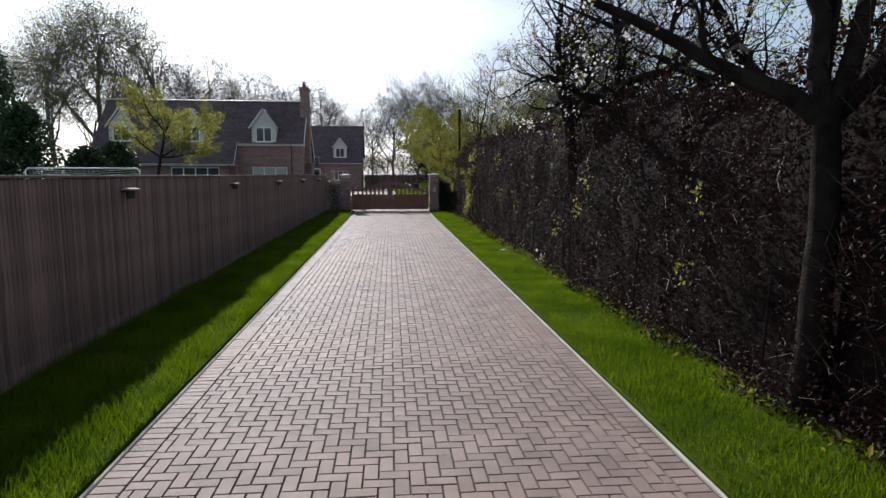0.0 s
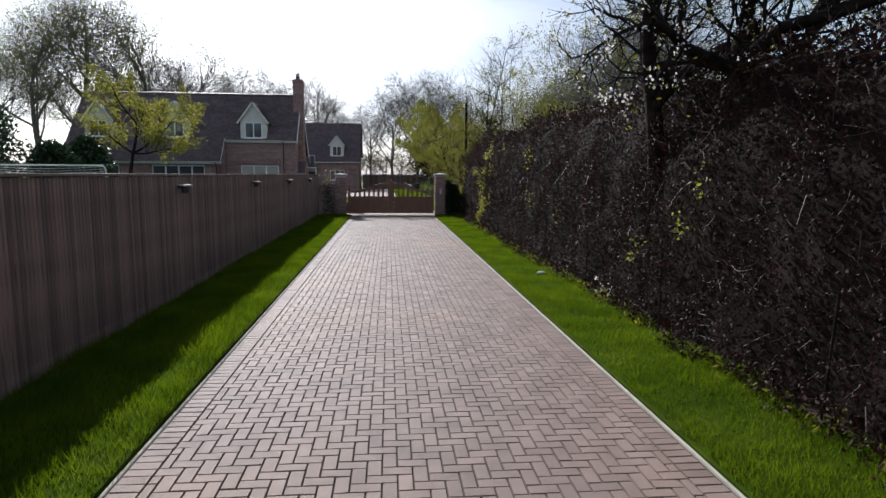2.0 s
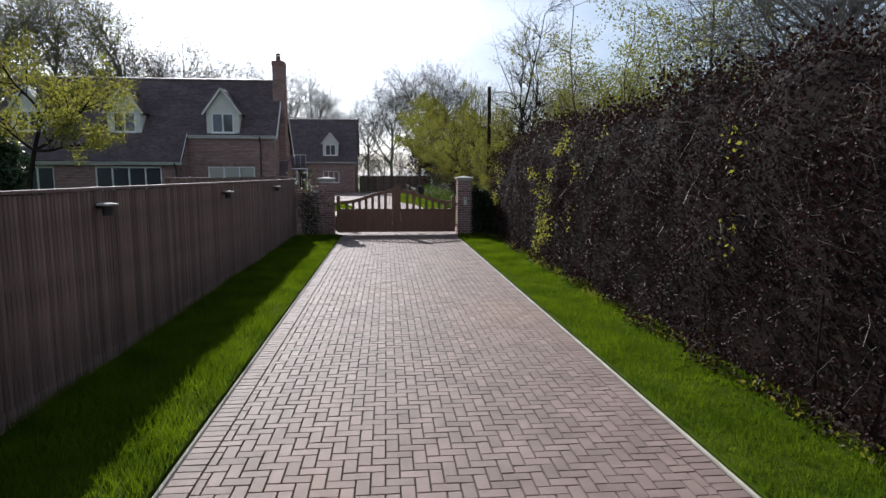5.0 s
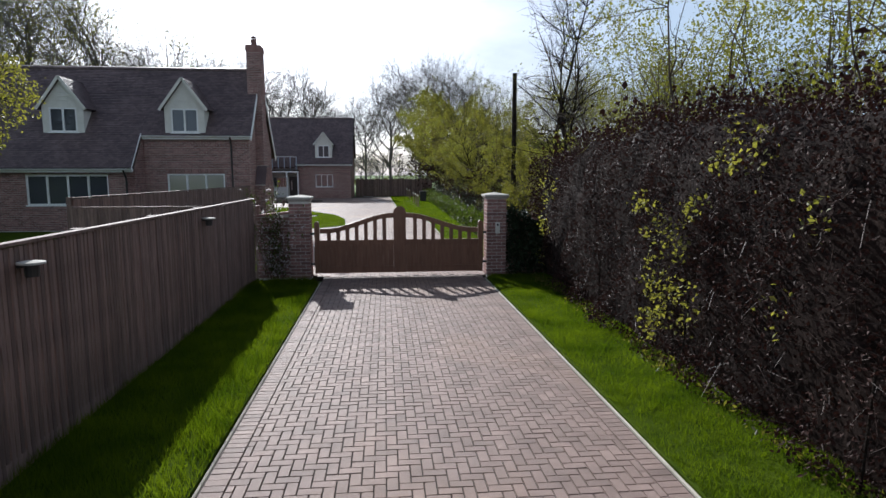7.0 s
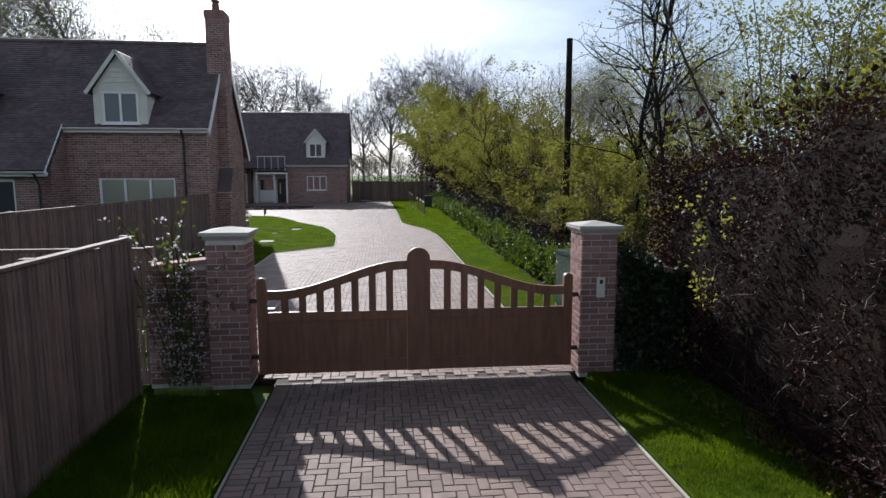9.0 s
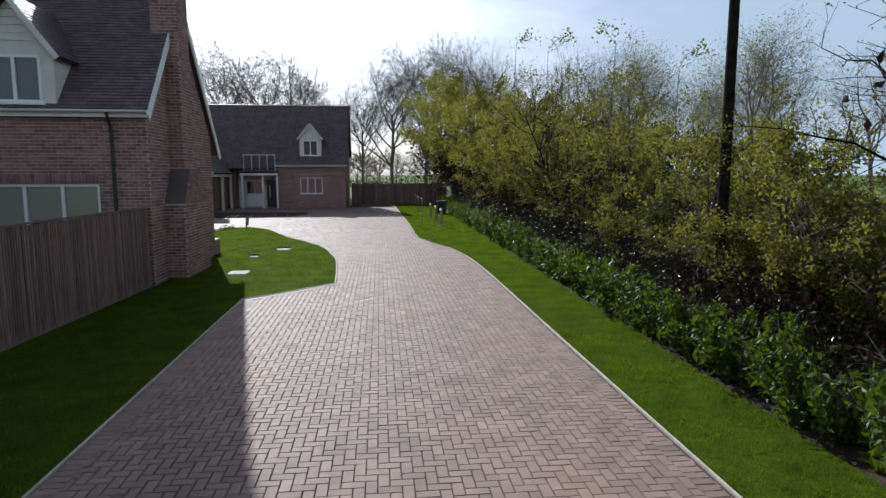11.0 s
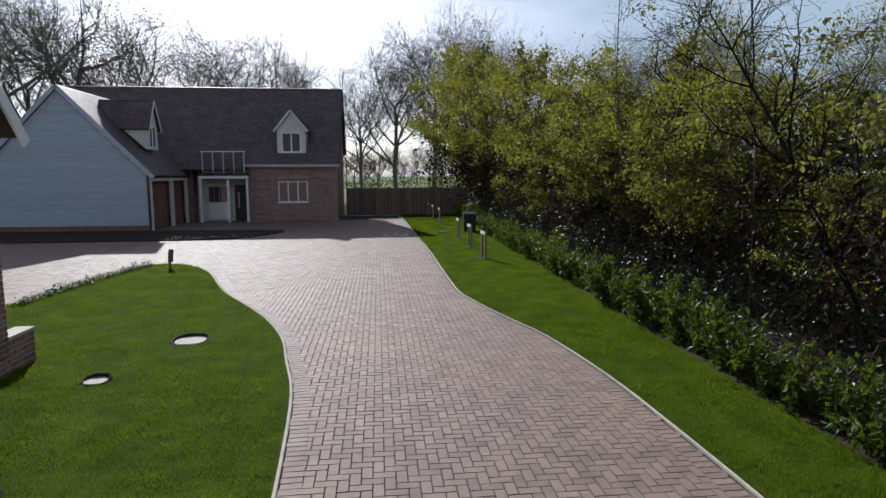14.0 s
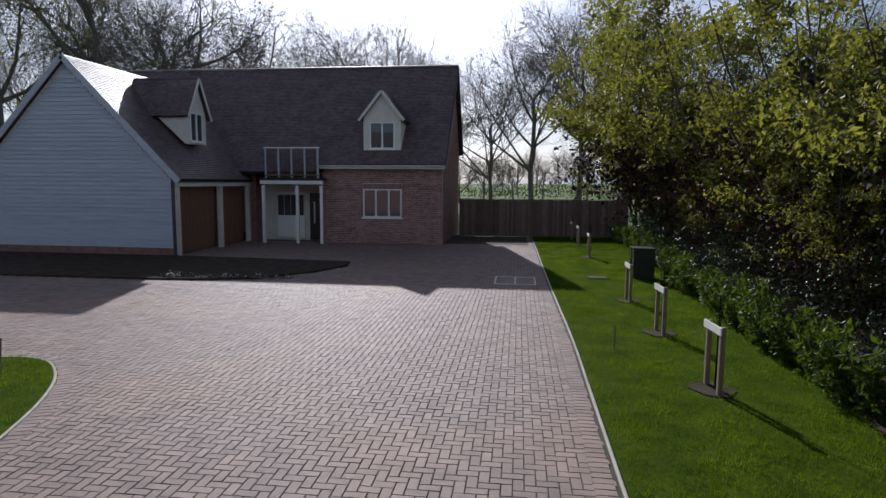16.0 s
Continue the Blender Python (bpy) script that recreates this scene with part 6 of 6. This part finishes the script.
for k, (x, y, h, w) in enumerate(((-17.6, 1.0, 5.0, 1.9), (-20.0, 2.5, 8.4, 2.3), (-23.0, 0.5, 9.4, 2.6), (-15.4, 5.5, 3.4, 1.6), (-18.5, -2.0, 3.6, 2.0), (-15.5, 2.5, 3.0, 1.5), (-22.5, 6, 6.0, 2.6))):
    evergreen(91 + k, x, y, h, w)

# garden goal frame seen over the fence
gf = empty("goal_frame", Matrix.Translation((-13.3, -2.5, 0)), "pale tubular goal frame with a sagging net in the garden", "goal")
for s in (-1, 1):
    bm = bmesh.new()
    cyl(bm, (s * 2.35, 0, -0.05), (s * 2.35, 0, 1.93), 0.03, 0.03, 10)
    cyl(bm, (s * 2.35, 0, 1.93), (s * 2.25, 0, 2.05), 0.03, 0.03, 10)
    cyl(bm, (s * 2.35, 0, 1.85), (s * 2.35, 1.2, 0.0), 0.02, 0.02, 8)
    part("upright", bm, WHITE, gf)
bm = bmesh.new()
cyl(bm, (-2.26, 0, 2.05), (2.26, 0, 2.05), 0.03, 0.03, 10)
part("crossbar", bm, WHITE, gf)
segs = []
for k in range(24):
    u0, u1 = -2.3 + 4.6 * k / 24, -2.3 + 4.6 * (k + 1) / 24
    for z0, y0 in ((2.02, 0.05), (1.93, 0.15), (1.84, 0.25)):
        segs.append((u0, y0, z0 - 0.1 * math.cos(u0 * 0.68), u1, y0, z0 - 0.1 * math.cos(u1 * 0.68), 0.008, 0.008, 1))
    segs.append((u0, 0.0, 2.05, u0, 0.3, 1.7, 0.005, 0.005, 1))
co, qd = tube_arrays(segs, 4)
np_mesh("net", co, qd, WHITE, gf, "pale sagging net")

# ---- small planting ----
rng = np.random.default_rng(101)
c, fl, segs = [], [], []
for k in range(15):
    p = Vector((-2.8 + rng.normal(0, 0.13), -0.06, 0.0))
    d = Vector((rng.normal(0, 0.12), -0.03, 1)).normalized()
    for i in range(int(rng.integers(7, 13))):
        q = p + d * rng.uniform(0.14, 0.21)
        segs.append((*p, *q, 0.007, 0.005, 2))
        for _ in range(4):
            c.append((q.x + rng.normal(0, 0.08), q.y + rng.normal(-0.04, 0.05), q.z + rng.normal(0, 0.06)))
        if rng.random() < 0.9:
            fl.append((q.x + rng.normal(0, 0.08), q.y - 0.1 + rng.normal(0, 0.04), q.z + rng.normal(0, 0.06)))
        p = q
        d = (d + Vector((rng.normal(0, 0.15), rng.normal(0, 0.03), 0.05))).normalized()
cb = empty("climbing_plant", Matrix.Identity(4), "climbing shrub with small white flowers on the wing wall", "climber")
co, qd = leaf_arrays(rng, np.array(c), 0.07, 0.5)
np_mesh("leaves", co, qd, LAUREL, cb)
co, qd = leaf_arrays(rng, np.repeat(np.array(fl), 5, 0), 0.035, 0.8, 0.02)
tagged(np_mesh("flowers", co, qd, BLOSSOM, cb, "small white flowers"), kind="stuff")
co, qd = tube_arrays(segs, 4)
np_mesh("stem_growth", co, qd, TWIG, cb)


def low_plant(seed):
    rng = np.random.default_rng(seed)
    n = 150
    a = rng.uniform(0, 6.28, n)
    r = 0.17 * np.sqrt(rng.uniform(0, 1, n))
    z = 0.04 + 0.24 * rng.uniform(0, 1, n) * (1 - (r / 0.2) ** 2)
    pts = np.stack([np.cos(a) * r, np.sin(a) * r, z], 1)
    ob = empty("low_shrub", Matrix.Identity(4), "small low shrub with dull leaves and pale flowers", "plant", "edging plants")
    co, qd = leaf_arrays(rng, pts, 0.05, 0.55)
    np_mesh("leaves", co, qd, DARK_LEAF, ob)
    co, qd = leaf_arrays(rng, np.repeat(pts[z > 0.15][:14], 3, 0), 0.03, 0.8, 0.01)
    tagged(np_mesh("flowers", co, qd, BLOSSOM, ob), kind="stuff")
    segs = [(0, 0, -0.02, x * 0.8, y * 0.8, zz, 0.005, 0.003, 2) for x, y, zz in pts[:24]]
    co, qd = tube_arrays(segs, 3)
    tagged(np_mesh("stem_growth", co, qd, TWIG, ob), kind="stuff")
    ob["tall"] = 1.0
    return ob


lows = [low_plant(111), low_plant(112)]
for k in range(18):
    u = k / 17
    x, y = -8.2 - 0.55 * u - 0.1 * math.sin(u * 3), 28.3 - 5.2 * u
    put(rt.choice(lows), x + 0.12, y, rt.uniform(0.9, 1.3), rt.uniform(0, 6.28))
for k in range(14):
    put(rt.choice(lows), -10.0 + k * 0.26 + rt.uniform(-0.05, 0.05), 35.7 + 0.012 * k * k * 0.2 + rt.uniform(-0.05, 0.08), rt.uniform(0.8, 1.2), rt.uniform(0, 6.28))
# ivy added to hide the wing wall on the hedge side, coloured as shade
rng = np.random.default_rng(118)
n = 5200
u, v = rng.uniform(0, 1, n), rng.uniform(0, 1, n) ** 0.8
top = 1.5 - 0.35 * u + 0.08 * np.sin(u * 9) + 0.05 * np.sin(u * 23)
iv = empty("ivy", Matrix.Translation((2.4, 0, 0)), "dense ivy added near black for the shade over the wing wall", "climber")
co, qd = leaf_arrays(rng, np.stack([u * 1.25 - 0.04, -0.02 - 0.22 * rng.uniform(0, 1, n) * (1.1 - v * 0.6) + 0.05 * np.sin(u * 14 + v * 6), v * top], 1), 0.07, 0.75, 0.01)
tagged(np_mesh("leaves", co, qd, IVY_SHADE_LEAF, iv), kind="stuff")
segs = []
for k in range(40):
    x0, h0 = rng.uniform(0, 1.2), rng.uniform(0.6, 1.3)
    segs.append((x0, -0.03, 0, x0 + rng.normal(0, 0.12), -0.04, h0, 0.008, 0.003, 2))
co, qd = tube_arrays(segs, 4)
tagged(np_mesh("stem_growth", co, qd, TWIG, iv), kind="stuff")
# fern-like plant beside the cabinet
rng = np.random.default_rng(121)
fp = empty("leafy_plant", Matrix.Translation((3.15, 1.6, 0)), "glossy broad-leaved plant between cabinet and pillar", "plant")
c = np.stack([rng.normal(0, 0.22, 160), rng.normal(0, 0.22, 160), np.abs(rng.normal(0.35, 0.22, 160))], 1)
co, qd = leaf_arrays(rng, c, 0.2, 0.35, 0.02, down=-0.4)
np_mesh("leaves", co, qd, LAUREL, fp)

# far field hedges
rng = np.random.default_rng(131)
n = 24000
yy = np.where(rng.random(n) < 0.5, 128, 175) + rng.normal(0, 1.2, n)
xx = rng.uniform(-120, 120, n)
zz = np.abs(rng.normal(0, 1, n)) * (1.1 + 0.9 * np.sin(xx * 0.21) * np.sin(xx * 0.057 + 1)) + 0.1
co, qd = leaf_arrays(rng, np.stack([xx, yy, zz], 1), 0.35, 0.7)
tagged(np_mesh("far_hedge", co, qd, OLIVE_LEAF), "distant field hedges and scrub", "hedge", kind="stuff")

# pale stone in the verge and a white-flowered weed at the hedge foot
bm = bmesh.new()
bmesh.ops.create_icosphere(bm, subdivisions=2, radius=1.0)
for v in bm.verts:
    k = 1.0 + 0.12 * math.sin(v.co.x * 5 + 1) * math.sin(v.co.y * 4 + v.co.z * 3)
    v.co = Vector((v.co.x * 0.10 * k, v.co.y * 0.06 * k, v.co.z * 0.035 * k + 0.035))
stone = part("stone", bm, STONE_CAP)
stone.location = (2.55, -16.15, 0.012)
tagged(stone, "flat pale stone lying in the grass verge", "stone")
rng = np.random.default_rng(141)
fw = empty("flowering_weed", Matrix.Translation((2.92, -18.2, 0)), "low weed with white flowers at the hedge foot", "plant")
c = np.stack([rng.normal(0, 0.06, 60), rng.normal(0, 0.1, 60), np.abs(rng.normal(0.08, 0.05, 60))], 1)
co, qd = leaf_arrays(rng, c, 0.06, 0.45)
tagged(np_mesh("leaves", co, qd, GREEN_LEAF, fw), kind="stuff")
co, qd = leaf_arrays(rng, np.repeat(c[:16] + np.array([0, 0, 0.06]), 5, 0), 0.035, 0.9, 0.012)
tagged(np_mesh("flowers", co, qd, BLOSSOM, fw, "small white flowers"), kind="stuff")



# ---- driveway blocks ----
def block_arrays(rects, seed, gap=0.0026, cham=0.004):
    """Flat-topped blocks with worn edges for rows of x0, x1, y0, y1."""
    rng = np.random.default_rng(seed)
    r = np.asarray(rects, dtype=np.float32)
    n = len(r)
    z = rng.uniform(-0.0022, 0.0, n)
    tilt = rng.normal(0, 0.0007, (n, 2))
    co = np.zeros((n, 8, 3), dtype=np.float32)
    sx, sy = [0, 1, 1, 0], [0, 0, 1, 1]
    for k in range(4):
        lo = r[:, sx[k]] + (gap if sx[k] == 0 else -gap)
        hi = r[:, 2 + sy[k]] + (gap if sy[k] == 0 else -gap)
        co[:, k, 0], co[:, k, 1], co[:, k, 2] = lo, hi, -0.02
        co[:, 4 + k, 0] = lo + (cham if sx[k] == 0 else -cham)
        co[:, 4 + k, 1] = hi + (cham if sy[k] == 0 else -cham)
        co[:, 4 + k, 2] = z + tilt[:, 0] * (1 if sx[k] else -1) + tilt[:, 1] * (1 if sy[k] else -1)
    fc = np.array([[4, 5, 6, 7], [0, 1, 5, 4], [1, 2, 6, 5], [2, 3, 7, 6], [3, 0, 4, 7]])
    return co.reshape(-1, 3), (np.arange(n)[:, None, None] * 8 + fc[None]).reshape(-1, 4)


def herringbone(x0, x1, y0, y1):
    i, j = np.meshgrid(np.arange(round(x0 * 10), round(x1 * 10)), np.arange(round(y0 * 10), round(y1 * 10)))
    i, j = i.ravel(), j.ravel()
    k = (i - j) % 4
    a, b = k == 0, k == 3
    fl = np.stack([i[a] * 0.1, i[a] * 0.1 + 0.2, j[a] * 0.1, j[a] * 0.1 + 0.1], 1)
    up = np.stack([i[b] * 0.1, i[b] * 0.1 + 0.1, j[b] * 0.1, j[b] * 0.1 + 0.2], 1)
    return np.concatenate([fl, up], 0)


# the lane before the gate, cut square at its side courses
lane = (herringbone(-2.0, 2.0, -37, -0.1) + np.array([0.05, 0.05, 0, 0])) * 0.92
lane[:, :2] = np.clip(lane[:, :2], -1.58, 1.58)
lane = lane[lane[:, 1] - lane[:, 0] > 0.03]
near = (lane[:, 2] > -25.8) & (lane[:, 2] < -24.3)
rest = lane[~near]
side = [(s, y) for s in (-1.67, 1.67) for y in np.arange(-34, -0.15, 0.088)]
rest = np.concatenate([rest, np.array([(x - 0.088, x + 0.088, y, y + 0.088) for x, y in side])], 0)
co, qd = block_arrays(rest, 5)
tagged(np_mesh("paving_blocks", co, qd, PAVER, drive_base, "brindle pinkish-brown block paving"), kind="stuff")

# the forecourt
yard = herringbone(-22, 2.6, 0, 46) + np.array([0.05, 0.05, 0, 0])
cx, cy = (yard[:, 0] + yard[:, 1]) / 2, (yard[:, 2] + yard[:, 3]) / 2
OUT = [(-1.75, -0.1), (1.75, -0.1), (2.45, 0.35), (2.45, 2.8), (1.62, 2.8)] + [(x - 0.06, y) for x, y in RIGHT_EDGE[2:]] + [(-22, 50), (-22, 19.0), (-8.95, 19.0)] + [(x + 0.03, y) for x, y in LAWN_EDGE[::-1]] + [(-3.86, 3.8), (-3.4, 3.15), (-2.7, 2.7), (-2.3, 1.4), (-2.0, 0.35)]
keep = inside(cx, cy, OUT) & ~inside(cx, cy, BED)
co, qd = block_arrays(yard[keep], 6)
tagged(np_mesh("paving_blocks", co, qd, PAVER, drive_base, "brindle pinkish-brown block paving"), kind="stuff")


def course(line, inner, parent):
    """A row of blocks laid across the edge, along a line; inner: side on which it lies."""
    co, fs = [], []
    pts = [Vector(p) for p in line]
    d, seg = 0.0, 0
    rng = np.random.default_rng(9)
    for i in range(len(pts) - 1):
        a, b = pts[i], pts[i + 1]
        length = (b - a).length
        t = (b - a) / length
        nv = Vector((t.y, -t.x)) * inner
        while d < length:
            c = a + t * d + nv * 0.125
            zz = 0.0035 - rng.uniform(0, 0.0015)
            k = len(co)
            for u, v, w in ((-1, -1, 0), (1, -1, 0), (1, 1, 0), (-1, 1, 0), (-1, -1, 1), (1, -1, 1), (1, 1, 1), (-1, 1, 1)):
                e = 0.005 * w
                q = c + t * u * (0.0465 - e) + nv * v * (0.0965 - e)
                co.append((q.x, q.y, zz if w else -0.02))
            fs += [(k + 4, k + 5, k + 6, k + 7), (k, k + 1, k + 5, k + 4), (k + 1, k + 2, k + 6, k + 5), (k + 2, k + 3, k + 7, k + 6), (k + 3, k, k + 4, k + 7)]
            d += 0.1
        d -= length
    return tagged(np_mesh("edge_course", co, fs, PAVER, parent, "soldier course of brown paving blocks"), kind="stuff")


course(RIGHT_EDGE, -1, drive_base)
course([(-2.1, 0.4), (-2.4, 1.4), (-2.8, 2.6), (-3.5, 3.05), (-3.92, 3.75)] + LAWN_EDGE, 1, drive_base)

piece_meshes = {}
for x0, x1, y0, y1 in lane[near]:
    key = (round(float(x1 - x0), 2), round(float(y1 - y0), 2))
    if key not in piece_meshes:
        w, h = key[0] / 2, key[1] / 2
        pc, pq = block_arrays([(-w, w, -h, h)], 3)
        me = bpy.data.meshes.new("paving_block")
        me.from_pydata([tuple(map(float, v)) for v in pc], [], [tuple(map(int, q)) for q in pq])
        me.materials.append(PAVER_OB)
        piece_meshes[key] = me
    ob = new("paving_block", piece_meshes[key])
    ob.parent = drive_base
    ob.location = ((x0 + x1) / 2, (y0 + y1) / 2, random.uniform(-0.002, 0.0))
    ob.rotation_euler = (random.gauss(0, 0.006), random.gauss(0, 0.006), random.gauss(0, 0.004))

# ---- bricks ----
for owner, m, rows, seed, parts in brick_jobs:
    brick_face(owner, m, rows, seed, as_parts=parts)
